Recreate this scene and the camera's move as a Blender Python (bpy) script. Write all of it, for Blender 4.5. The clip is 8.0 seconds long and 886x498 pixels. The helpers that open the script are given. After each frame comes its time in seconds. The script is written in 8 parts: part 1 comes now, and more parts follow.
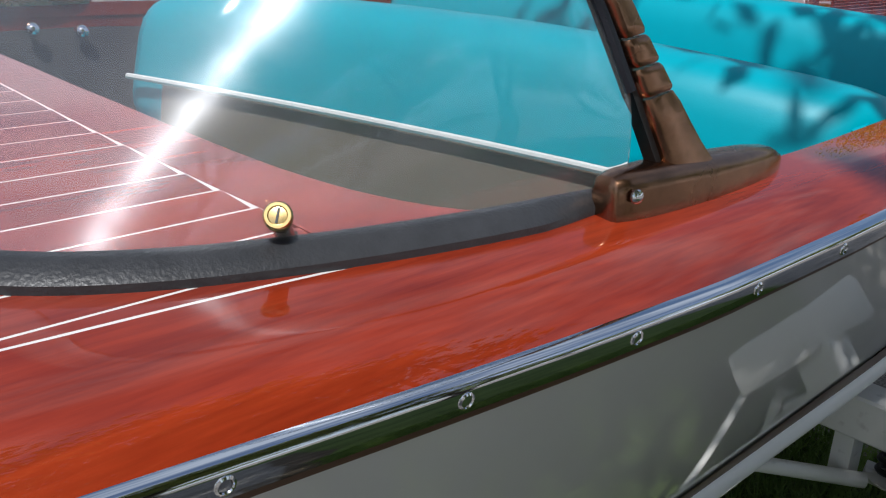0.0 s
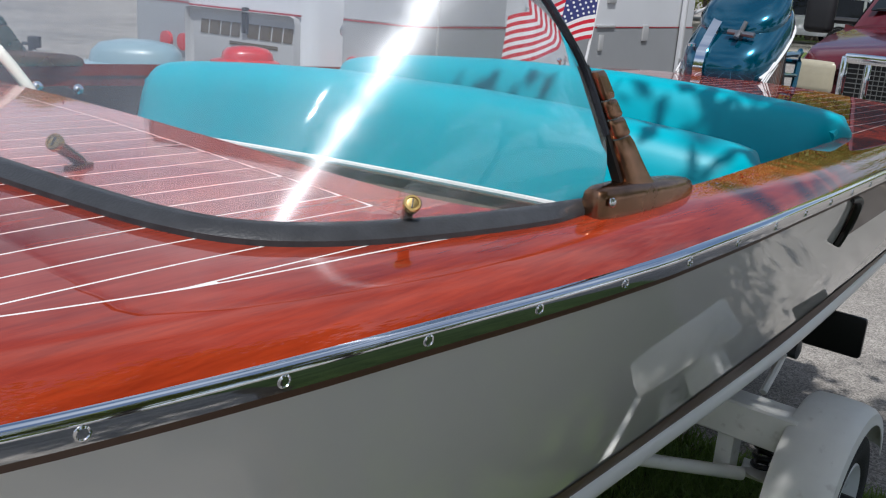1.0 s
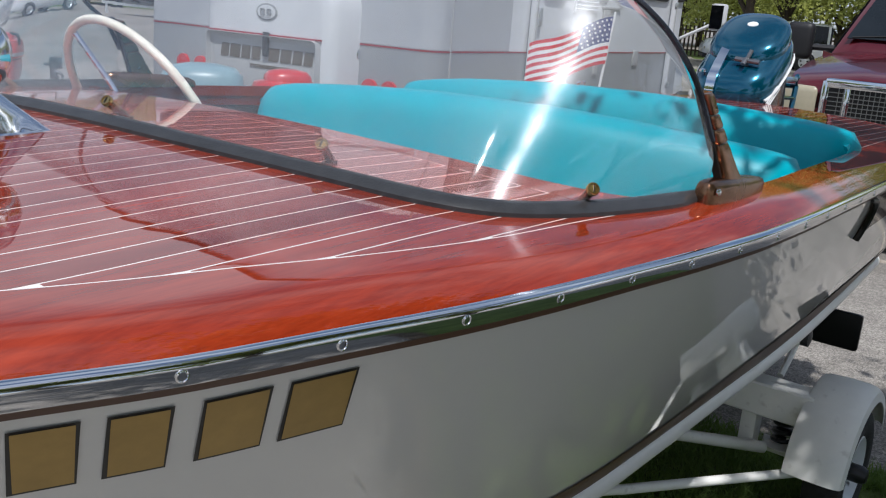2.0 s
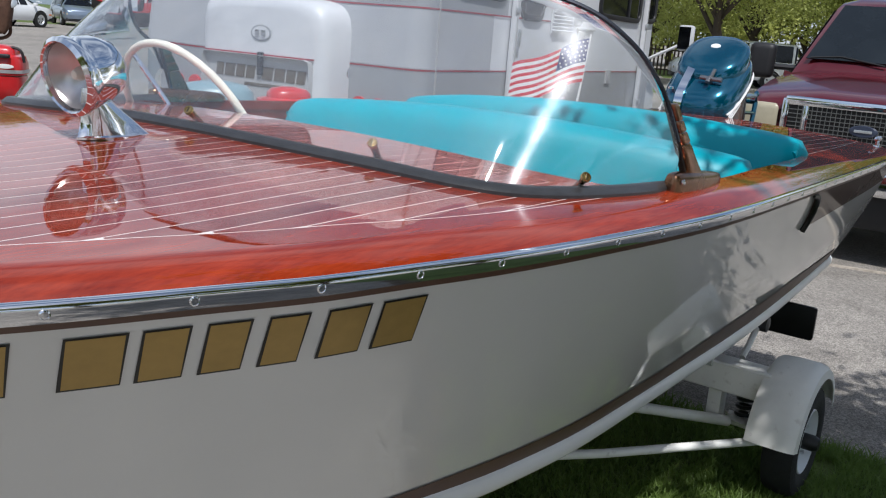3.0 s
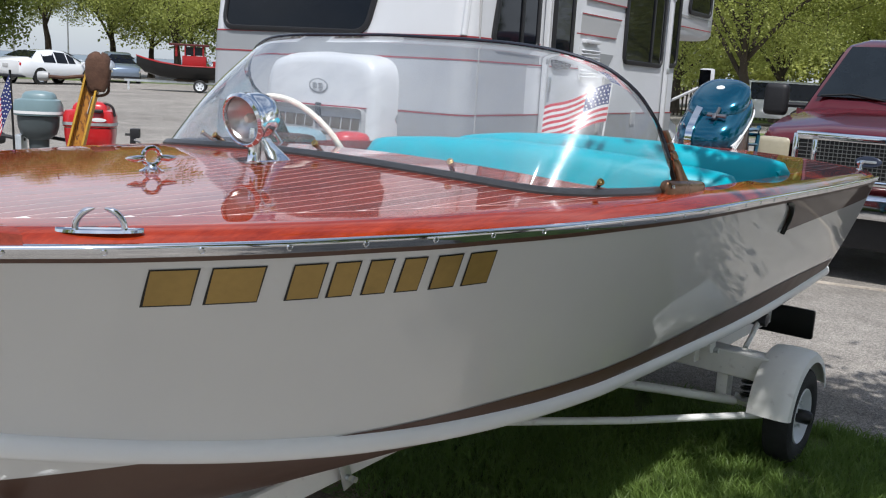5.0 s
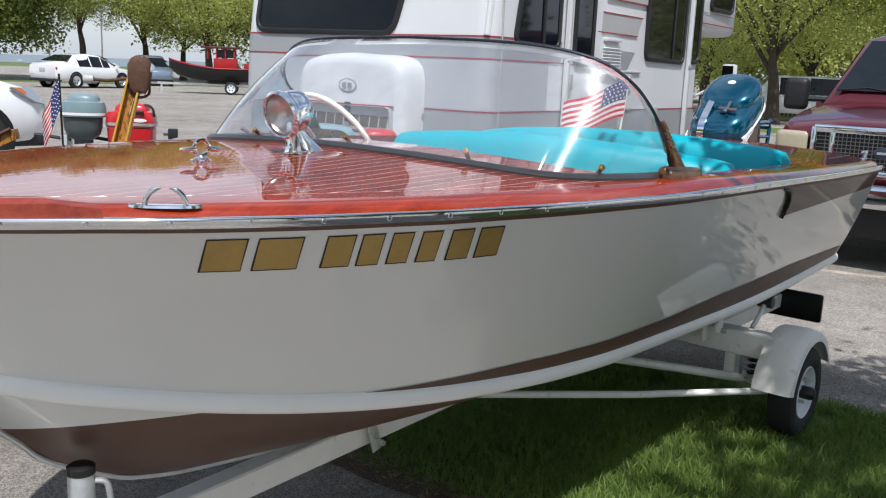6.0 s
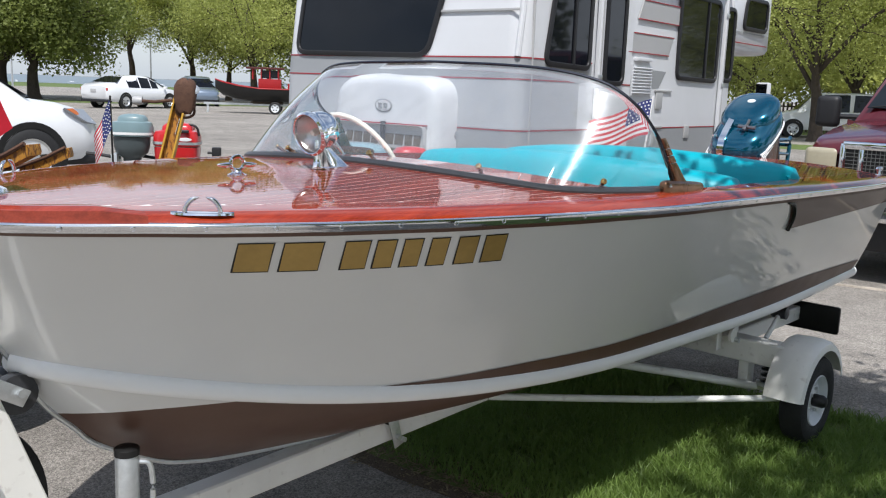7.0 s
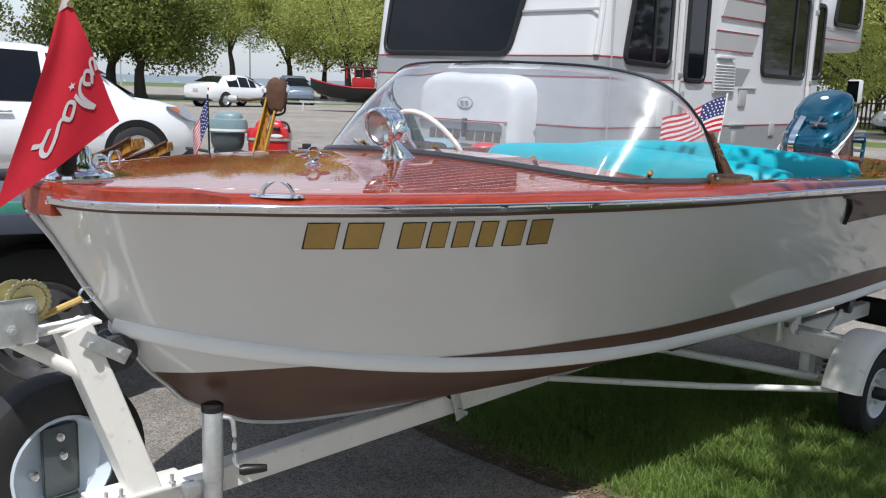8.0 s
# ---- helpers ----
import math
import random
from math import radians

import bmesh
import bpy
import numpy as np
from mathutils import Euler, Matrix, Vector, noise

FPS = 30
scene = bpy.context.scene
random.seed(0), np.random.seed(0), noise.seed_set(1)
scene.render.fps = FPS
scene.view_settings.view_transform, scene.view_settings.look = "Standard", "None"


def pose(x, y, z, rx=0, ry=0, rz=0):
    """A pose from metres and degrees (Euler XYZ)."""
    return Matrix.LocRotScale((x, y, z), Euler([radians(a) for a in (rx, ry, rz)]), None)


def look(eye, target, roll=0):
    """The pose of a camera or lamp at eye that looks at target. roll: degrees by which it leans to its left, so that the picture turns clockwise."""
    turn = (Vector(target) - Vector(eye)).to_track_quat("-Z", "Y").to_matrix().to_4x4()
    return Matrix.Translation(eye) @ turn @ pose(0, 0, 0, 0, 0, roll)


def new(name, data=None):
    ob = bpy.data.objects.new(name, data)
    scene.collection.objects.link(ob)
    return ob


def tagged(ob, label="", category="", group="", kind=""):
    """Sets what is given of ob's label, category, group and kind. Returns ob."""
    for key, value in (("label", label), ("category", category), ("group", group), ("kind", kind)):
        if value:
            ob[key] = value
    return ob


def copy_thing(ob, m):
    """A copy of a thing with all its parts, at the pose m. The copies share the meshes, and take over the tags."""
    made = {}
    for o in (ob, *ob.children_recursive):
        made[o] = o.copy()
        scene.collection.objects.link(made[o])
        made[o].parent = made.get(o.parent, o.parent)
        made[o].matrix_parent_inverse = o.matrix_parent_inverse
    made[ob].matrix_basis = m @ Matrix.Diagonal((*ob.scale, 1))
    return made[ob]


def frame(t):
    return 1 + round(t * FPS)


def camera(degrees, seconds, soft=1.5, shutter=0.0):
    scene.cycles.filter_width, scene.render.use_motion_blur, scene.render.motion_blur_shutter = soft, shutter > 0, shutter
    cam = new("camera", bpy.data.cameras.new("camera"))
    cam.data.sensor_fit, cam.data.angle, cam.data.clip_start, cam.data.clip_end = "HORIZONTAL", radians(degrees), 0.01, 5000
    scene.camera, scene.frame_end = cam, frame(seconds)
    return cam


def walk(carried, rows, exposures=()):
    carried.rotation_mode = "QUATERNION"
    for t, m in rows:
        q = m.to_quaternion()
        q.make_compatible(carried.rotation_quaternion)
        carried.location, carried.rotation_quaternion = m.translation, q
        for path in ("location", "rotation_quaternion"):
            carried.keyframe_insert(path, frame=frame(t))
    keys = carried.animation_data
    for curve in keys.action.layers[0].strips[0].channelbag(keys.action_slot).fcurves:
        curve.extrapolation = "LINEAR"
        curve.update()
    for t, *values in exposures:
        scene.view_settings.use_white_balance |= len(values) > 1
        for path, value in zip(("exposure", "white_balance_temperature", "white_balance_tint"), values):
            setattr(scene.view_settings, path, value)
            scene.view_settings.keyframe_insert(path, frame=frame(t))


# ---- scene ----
cam = camera(52.1, 8.0, 1.15)
PATH = [
    (0, (-0.044, -1.253, 1.521), (1.239, 0.1, 0.798), 1.8),
    (0.2, (-0.147, -1.27, 1.53), (1.246, -0.008, 0.848), 2.2),
    (0.5, (-0.26, -1.312, 1.544), (1.211, -0.114, 0.912), 2.7),
    (1, (-0.43, -1.373, 1.55), (1.07, -0.179, 0.981), 4.1),
    (1.3, (-0.543, -1.393, 1.553), (0.954, -0.185, 1.008), 4.9),
    (1.5, (-0.621, -1.4, 1.555), (0.874, -0.183, 1.022), 5.1),
    (2, (-0.874, -1.37, 1.561), (0.675, -0.216, 1.042), 4.5),
    (3.3, (-1.308, -1.559, 1.572), (0.283, -0.441, 1.104), 4.5),
    (3.5, (-1.38, -1.576, 1.566), (0.203, -0.445, 1.105), 4.6),
    (4, (-1.614, -1.615, 1.573), (-0.025, -0.479, 1.139), 4.0),
    (4.5, (-1.758, -1.705, 1.587), (-0.155, -0.576, 1.193), 3.2),
    (5, (-1.831, -1.879, 1.582), (-0.271, -0.687, 1.2), 3.1),
    (5.2, (-1.862, -1.938, 1.579), (-0.33, -0.711, 1.192), 3.0),
    (6.5, (-2.108, -2.154, 1.583), (-0.595, -0.902, 1.203), 2.1),
    (7, (-2.141, -2.286, 1.593), (-0.678, -0.968, 1.243), 2.1),
    (7.5, (-2.156, -2.455, 1.589), (-0.78, -1.047, 1.236), 2.3),
    (8, (-2.242, -2.537, 1.595), (-0.921, -1.079, 1.235), 1.9),
]
walk(cam, [(t, look(eye, target, roll)) for t, eye, target, roll in PATH],
     [(0, -0.40, 6100, 10), (0.5, -0.31, 6100, 10), (1, -0.25, 6100, 10), (2, -0.31, 6100, 10), (3.5, -0.17, 6150, 10), (5, -0.08, 6200, 10), (6.5, 0.07, 6250, 10), (8, 0.02, 6250, 10)])

# ---- light ----
SUN_DIR = Vector((-0.36, -0.34, 0.87)).normalized()
sun = new("sun", bpy.data.lights.new("sun", "SUN"))
sun.data.energy, sun.data.angle, sun.data.color = 4.6, radians(0.53), (1.0, 0.965, 0.915)
sun.matrix_basis = look((0, 0, 30), Vector((0, 0, 30)) - SUN_DIR)
world = bpy.data.worlds.new("world")
scene.world = world
world.use_nodes = True
wn, wl = world.node_tree.nodes, world.node_tree.links
sky = wn.new("ShaderNodeTexSky")
sky.sky_type, sky.sun_disc = "NISHITA", False
sky.sun_elevation = math.asin(SUN_DIR.z)
sky.sun_rotation = math.atan2(SUN_DIR.x, SUN_DIR.y)
sky.air_density, sky.dust_density = 1.0, 1.5
# broken white cloud over the whole sky
w_co = wn.new("ShaderNodeTexCoord")
w_map = wn.new("ShaderNodeMapping")
w_map.inputs["Scale"].default_value = (1.0, 1.0, 2.6)
w_noise = wn.new("ShaderNodeTexNoise")
w_noise.inputs["Scale"].default_value, w_noise.inputs["Detail"].default_value, w_noise.inputs["Roughness"].default_value = 1.7, 7.0, 0.58
w_ramp = wn.new("ShaderNodeValToRGB")
w_ramp.color_ramp.elements[0].position, w_ramp.color_ramp.elements[1].position = 0.42, 0.62
w_mix = wn.new("ShaderNodeMix")
w_mix.data_type = "RGBA"
w_mix.inputs[7].default_value = (8.2, 8.8, 9.6, 1)
wl.new(w_co.outputs["Generated"], w_map.inputs["Vector"])
wl.new(w_map.outputs[0], w_noise.inputs["Vector"])
wl.new(w_noise.outputs["Fac"], w_ramp.inputs[0])
w_sep = wn.new("ShaderNodeSeparateXYZ")
w_high = wn.new("ShaderNodeMapRange")
w_high.interpolation_type = "SMOOTHSTEP"
w_high.inputs["From Min"].default_value, w_high.inputs["From Max"].default_value = 0.28, 0.62
w_high.inputs["To Min"].default_value, w_high.inputs["To Max"].default_value = 1.0, 0.55
w_mul = wn.new("ShaderNodeMath")
w_mul.operation = "MULTIPLY"
wl.new(w_co.outputs["Generated"], w_sep.inputs[0])
wl.new(w_sep.outputs["Z"], w_high.inputs["Value"])
wl.new(w_ramp.outputs[0], w_mul.inputs[0])
wl.new(w_high.outputs[0], w_mul.inputs[1])
w_low = wn.new("ShaderNodeMapRange")
w_low.interpolation_type = "SMOOTHSTEP"
w_low.inputs["From Min"].default_value, w_low.inputs["From Max"].default_value = 0.0, 0.22
w_low.inputs["To Min"].default_value, w_low.inputs["To Max"].default_value = 0.50, 0.0
w_max = wn.new("ShaderNodeMath")
w_max.operation = "MAXIMUM"
wl.new(w_sep.outputs["Z"], w_low.inputs["Value"])
wl.new(w_low.outputs[0], w_max.inputs[0])
wl.new(w_mul.outputs[0], w_max.inputs[1])
wl.new(w_max.outputs[0], w_mix.inputs[0])
wl.new(sky.outputs[0], w_mix.inputs[6])
wl.new(w_mix.outputs[2], wn["Background"].inputs[0])
wn["Background"].inputs[1].default_value = 0.118


# ---- materials ----
def mat(name, color, rough=0.5, metal=0.0, coat=0.0, coat_rough=0.03, vary=0.0, scale=20.0, stretch=(1, 1, 1), bump=0.0, bump_scale=60.0,
        second=None, spots=0.0, trans=0.0, ior=1.45, spec=0.5, rand=0.0, rough_vary=0.0, alpha=1.0, coat_ior=1.5):
    """A Principled material with colour variation at two scales, relief and gloss variation."""
    m = bpy.data.materials.new(name)
    m.use_nodes = True
    n, l = m.node_tree.nodes, m.node_tree.links
    p = n["Principled BSDF"]
    p.inputs["Base Color"].default_value = (*color, 1)
    p.inputs["Coat IOR"].default_value = coat_ior
    p.inputs["Roughness"].default_value, p.inputs["Metallic"].default_value = rough, metal
    p.inputs["Coat Weight"].default_value, p.inputs["Coat Roughness"].default_value = coat, coat_rough
    p.inputs["Transmission Weight"].default_value, p.inputs["IOR"].default_value = trans, ior
    p.inputs["Specular IOR Level"].default_value = spec
    p.inputs["Alpha"].default_value = alpha
    if vary or bump or spots or rand or rough_vary:
        co = n.new("ShaderNodeTexCoord")
        mp = n.new("ShaderNodeMapping")
        mp.inputs["Scale"].default_value = stretch
        l.new(co.outputs["Object"], mp.inputs["Vector"])
    last = None
    if vary or rand:
        nz = n.new("ShaderNodeTexNoise")
        nz.inputs["Scale"].default_value, nz.inputs["Detail"].default_value, nz.inputs["Roughness"].default_value = scale, 6.0, 0.65
        l.new(mp.outputs[0], nz.inputs["Vector"])
        nz2 = n.new("ShaderNodeTexNoise")
        nz2.inputs["Scale"].default_value, nz2.inputs["Detail"].default_value = scale * 0.13, 3.0
        l.new(mp.outputs[0], nz2.inputs["Vector"])
        add = n.new("ShaderNodeMath")
        add.operation = "ADD"
        l.new(nz.outputs["Fac"], add.inputs[0])
        l.new(nz2.outputs["Fac"], add.inputs[1])
        mr = n.new("ShaderNodeMapRange")
        mr.inputs["From Min"].default_value, mr.inputs["From Max"].default_value = 0.65, 1.35
        l.new(add.outputs[0], mr.inputs["Value"])
        mx = n.new("ShaderNodeMix")
        mx.data_type = "RGBA"
        lo = second or tuple(c * (1 - vary) for c in color)
        hi = color if second else tuple(min(1, c * (1 + vary)) for c in color)
        mx.inputs[6].default_value, mx.inputs[7].default_value = (*lo, 1), (*hi, 1)
        l.new(mr.outputs[0], mx.inputs[0])
        last = mx.outputs[2]
        if rand:
            info = n.new("ShaderNodeObjectInfo")
            hsv = n.new("ShaderNodeHueSaturation")
            mr2 = n.new("ShaderNodeMapRange")
            mr2.inputs["To Min"].default_value, mr2.inputs["To Max"].default_value = 1 - rand, 1 + rand
            l.new(info.outputs["Random"], mr2.inputs["Value"])
            l.new(mr2.outputs[0], hsv.inputs["Value"])
            l.new(last, hsv.inputs["Color"])
            last = hsv.outputs[0]
    if spots:
        vo = n.new("ShaderNodeTexNoise")
        vo.inputs["Scale"].default_value, vo.inputs["Detail"].default_value = 26.0, 5.0
        l.new(mp.outputs[0], vo.inputs["Vector"])
        rp = n.new("ShaderNodeMapRange")
        rp.inputs["From Min"].default_value, rp.inputs["From Max"].default_value = (0.50, 0.60) if spots > 0.9 else (0.62, 0.72)
        l.new(vo.outputs["Fac"], rp.inputs["Value"])
        sm = n.new("ShaderNodeMix")
        sm.data_type = "RGBA"
        sm.inputs[7].default_value = (0.13, 0.05, 0.02, 1)
        if last:
            l.new(last, sm.inputs[6])
        else:
            sm.inputs[6].default_value = (*color, 1)
        ml = n.new("ShaderNodeMath")
        ml.operation = "MULTIPLY"
        ml.inputs[1].default_value = spots
        l.new(rp.outputs[0], ml.inputs[0])
        l.new(ml.outputs[0], sm.inputs[0])
        last = sm.outputs[2]
    if last:
        l.new(last, p.inputs["Base Color"])
    if rough_vary:
        rn = n.new("ShaderNodeTexNoise")
        rn.inputs["Scale"].default_value, rn.inputs["Detail"].default_value = 7.0, 5.0
        l.new(mp.outputs[0], rn.inputs["Vector"])
        rr = n.new("ShaderNodeMapRange")
        rr.inputs["To Min"].default_value, rr.inputs["To Max"].default_value = max(0, rough - rough_vary), rough + rough_vary
        l.new(rn.outputs["Fac"], rr.inputs["Value"])
        l.new(rr.outputs[0], p.inputs["Roughness"])
    if bump:
        bn = n.new("ShaderNodeTexNoise")
        bn.inputs["Scale"].default_value, bn.inputs["Detail"].default_value = bump_scale, 5.0
        l.new(mp.outputs[0], bn.inputs["Vector"])
        bp = n.new("ShaderNodeBump")
        bp.inputs["Strength"].default_value, bp.inputs["Distance"].default_value = bump, 0.01
        l.new(bn.outputs["Fac"], bp.inputs["Height"])
        l.new(bp.outputs[0], p.inputs["Normal"])
    return m


def wood(name, light, dark, rand=0.0, figure=1.0):
    """Varnished mahogany: broad bands, fine streaks along the boat and short dark pores."""
    m = mat(name, light, 0.5, coat=1.0, coat_rough=0.016, spec=0.0, coat_ior=1.7)
    n, l = m.node_tree.nodes, m.node_tree.links
    p = n["Principled BSDF"]
    co = n.new("ShaderNodeTexCoord")
    total = None
    for scale, stretch, weight, detail in ((9.0, (0.30, 1.0, 1.0), 0.9 * figure, 3.0), (60.0, (0.10, 1.0, 1.0), 0.8, 5.0), (260.0, (0.07, 1.0, 1.0), 0.55, 3.0)):
        mp = n.new("ShaderNodeMapping")
        mp.inputs["Scale"].default_value = stretch
        mp.inputs["Rotation"].default_value = (0, 0, radians(4))
        nz = n.new("ShaderNodeTexNoise")
        nz.inputs["Scale"].default_value, nz.inputs["Detail"].default_value, nz.inputs["Distortion"].default_value = scale, detail, 0.35
        l.new(co.outputs["Object"], mp.inputs["Vector"])
        l.new(mp.outputs[0], nz.inputs["Vector"])
        mul = n.new("ShaderNodeMath")
        mul.operation = "MULTIPLY_ADD"
        mul.inputs[1].default_value = weight
        mul.inputs[2].default_value = 0.0
        l.new(nz.outputs["Fac"], mul.inputs[0])
        if total:
            l.new(total, mul.inputs[2])
        total = mul.outputs[0]
    mr = n.new("ShaderNodeMapRange")
    mid = 0.5 * (0.9 * figure + 1.35)
    mr.inputs["From Min"].default_value, mr.inputs["From Max"].default_value = mid - 0.36, mid + 0.36
    l.new(total, mr.inputs["Value"])
    mx = n.new("ShaderNodeMix")
    mx.data_type = "RGBA"
    mx.inputs[6].default_value, mx.inputs[7].default_value = (*dark, 1), (*light, 1)
    l.new(mr.outputs[0], mx.inputs[0])
    last = mx.outputs[2]
    if rand:
        info = n.new("ShaderNodeObjectInfo")
        hsv = n.new("ShaderNodeHueSaturation")
        mr2 = n.new("ShaderNodeMapRange")
        mr2.inputs["To Min"].default_value, mr2.inputs["To Max"].default_value = 1 - rand, 1 + rand
        l.new(info.outputs["Random"], mr2.inputs["Value"])
        l.new(mr2.outputs[0], hsv.inputs["Value"])
        l.new(last, hsv.inputs["Color"])
        last = hsv.outputs[0]
    l.new(last, p.inputs["Base Color"])
    return m


MAHOGANY = wood("mahogany", (0.33, 0.050, 0.026), (0.155, 0.019, 0.011), 0.14)
MAHOGANY_EDGE = wood("mahogany_edge", (0.37, 0.043, 0.012), (0.155, 0.014, 0.005), 0.0, 0.95)
SEAM = mat("seam", (0.86, 0.82, 0.78), 0.5, coat=1.0, vary=0.05, scale=30)
WHITE_HULL = mat("hull_white", (0.73, 0.728, 0.712), 0.35, coat=1.0, coat_rough=0.015, vary=0.03, scale=3, rough_vary=0.06)
RAIL_WHITE = mat("rail_white", (0.89, 0.89, 0.88), 0.4, coat=0.5, vary=0.03, scale=8)
BROWN = mat("bottom_brown", (0.110, 0.058, 0.040), 0.45, vary=0.12, scale=6, rough_vary=0.1)
CHROME = mat("chrome", (0.80, 0.81, 0.83), 0.06, metal=1.0, vary=0.04, scale=12, rough_vary=0.05)
BRONZE = mat("worn_bronze", (0.30, 0.165, 0.10), 0.26, metal=1.0, vary=0.45, scale=25, rough_vary=0.12, bump=0.05, bump_scale=90)
BRASS = mat("brass", (0.62, 0.45, 0.20), 0.2, metal=1.0, vary=0.2, scale=30)
RUBBER = mat("rubber", (0.036, 0.037, 0.040), 0.36, vary=0.35, scale=45, bump=0.12, bump_scale=300, rough_vary=0.08)
TEAL_VINYL = mat("teal_vinyl", (0.0, 0.37, 0.46), 0.42, vary=0.06, scale=14, bump=0.035, bump_scale=420, spec=0.4)
PIPING = mat("piping", (0.78, 0.77, 0.73), 0.5, vary=0.05)
TAUPE = mat("taupe_vinyl", (0.20, 0.165, 0.125), 0.55, vary=0.1, scale=12, bump=0.1, bump_scale=200)
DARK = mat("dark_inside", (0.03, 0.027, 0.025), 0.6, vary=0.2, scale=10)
GLASS = mat("windscreen_acrylic", (0.92, 0.94, 0.955), 0.0, trans=1.0, ior=1.12, coat=0.8, coat_rough=0.03)


def scratched(m, weight, rough, stretch, fine):
    """Fine polishing scratches smear bright light upright, aimed to fit the camera's view."""
    n, l = m.node_tree.nodes, m.node_tree.links
    g = n.new("ShaderNodeBsdfAnisotropic")
    g.inputs["Color"].default_value = (0.95, 0.96, 1.0, 1)
    g.inputs["Roughness"].default_value, g.inputs["Anisotropy"].default_value = rough, stretch
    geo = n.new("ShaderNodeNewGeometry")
    # Scratch direction is fitted to where the camera sees the glare streak.
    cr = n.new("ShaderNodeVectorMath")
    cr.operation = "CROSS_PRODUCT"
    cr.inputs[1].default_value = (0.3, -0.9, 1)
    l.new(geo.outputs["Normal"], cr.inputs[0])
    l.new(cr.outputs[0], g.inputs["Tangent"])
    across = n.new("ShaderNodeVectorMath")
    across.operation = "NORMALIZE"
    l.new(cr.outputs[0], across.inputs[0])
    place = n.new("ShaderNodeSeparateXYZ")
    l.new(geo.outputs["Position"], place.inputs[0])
    # Normals lean with height only to place the glare for the camera.
    glare_lean = n.new("ShaderNodeMapRange")
    glare_lean.inputs["From Min"].default_value, glare_lean.inputs["From Max"].default_value = 1.32, 1.62
    glare_lean.inputs["To Min"].default_value, glare_lean.inputs["To Max"].default_value = 0.27, -0.13
    l.new(place.outputs["Z"], glare_lean.inputs["Value"])
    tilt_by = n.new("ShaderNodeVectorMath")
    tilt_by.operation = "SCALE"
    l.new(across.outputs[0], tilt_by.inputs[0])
    l.new(glare_lean.outputs[0], tilt_by.inputs["Scale"])
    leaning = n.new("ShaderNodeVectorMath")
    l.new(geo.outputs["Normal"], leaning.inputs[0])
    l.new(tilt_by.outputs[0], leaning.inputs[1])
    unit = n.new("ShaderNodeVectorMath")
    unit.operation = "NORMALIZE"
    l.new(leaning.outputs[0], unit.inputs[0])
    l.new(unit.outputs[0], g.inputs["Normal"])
    co = n.new("ShaderNodeTexCoord")
    nz = n.new("ShaderNodeTexNoise")
    nz.inputs["Scale"].default_value, nz.inputs["Detail"].default_value = 14.0, 6.0
    l.new(co.outputs["Object"], nz.inputs["Vector"])
    mr = n.new("ShaderNodeMapRange")
    mr.inputs["From Min"].default_value, mr.inputs["From Max"].default_value = 0.3, 0.7
    mr.inputs["To Min"].default_value, mr.inputs["To Max"].default_value = weight * (1 - fine), weight * (1 + fine)
    l.new(nz.outputs["Fac"], mr.inputs["Value"])
    mix = n.new("ShaderNodeMixShader")
    l.new(mr.outputs[0], mix.inputs[0])
    l.new(n["Principled BSDF"].outputs[0], mix.inputs[1])
    l.new(g.outputs[0], mix.inputs[2])
    dust = n.new("ShaderNodeBsdfDiffuse")
    dust.inputs["Color"].default_value = (0.85, 0.86, 0.88, 1)
    veil = n.new("ShaderNodeMixShader")
    veil.inputs[0].default_value = 0.018
    l.new(mix.outputs[0], veil.inputs[1])
    l.new(dust.outputs[0], veil.inputs[2])
    l.new(veil.outputs[0], n["Material Output"].inputs["Surface"])


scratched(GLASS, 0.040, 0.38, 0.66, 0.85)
IVORY = mat("ivory_wheel", (0.72, 0.69, 0.60), 0.35, coat=0.4, vary=0.06, scale=20)
GOLD = mat("gold_leaf", (0.42, 0.28, 0.085), 0.35, vary=0.12, scale=40, metal=0.4)
BLACK = mat("black_paint", (0.012, 0.012, 0.012), 0.4, vary=0.2)
TRAILER_WHITE = mat("trailer_white", (0.86, 0.845, 0.80), 0.4, vary=0.07, scale=9, spots=0.2, rough_vary=0.1)
TYRE = mat("tyre", (0.020, 0.020, 0.021), 0.75, vary=0.3, scale=30, bump=0.25, bump_scale=120)
RIM_WHITE = mat("rim_white", (0.70, 0.72, 0.74), 0.35, vary=0.06, scale=15)
GALV = mat("galvanised", (0.66, 0.68, 0.69), 0.42, metal=0.85, vary=0.2, scale=30, bump=0.05)
YELLOW_ZINC = mat("zinc_yellow", (0.55, 0.50, 0.28), 0.35, metal=0.8, vary=0.2, scale=30)
ROPE = mat("rope", (0.50, 0.34, 0.12), 0.8, vary=0.25, scale=80)
ASPHALT = mat("asphalt", (0.272, 0.249, 0.222), 0.9, vary=0.30, scale=22, bump=0.9, bump_scale=170)


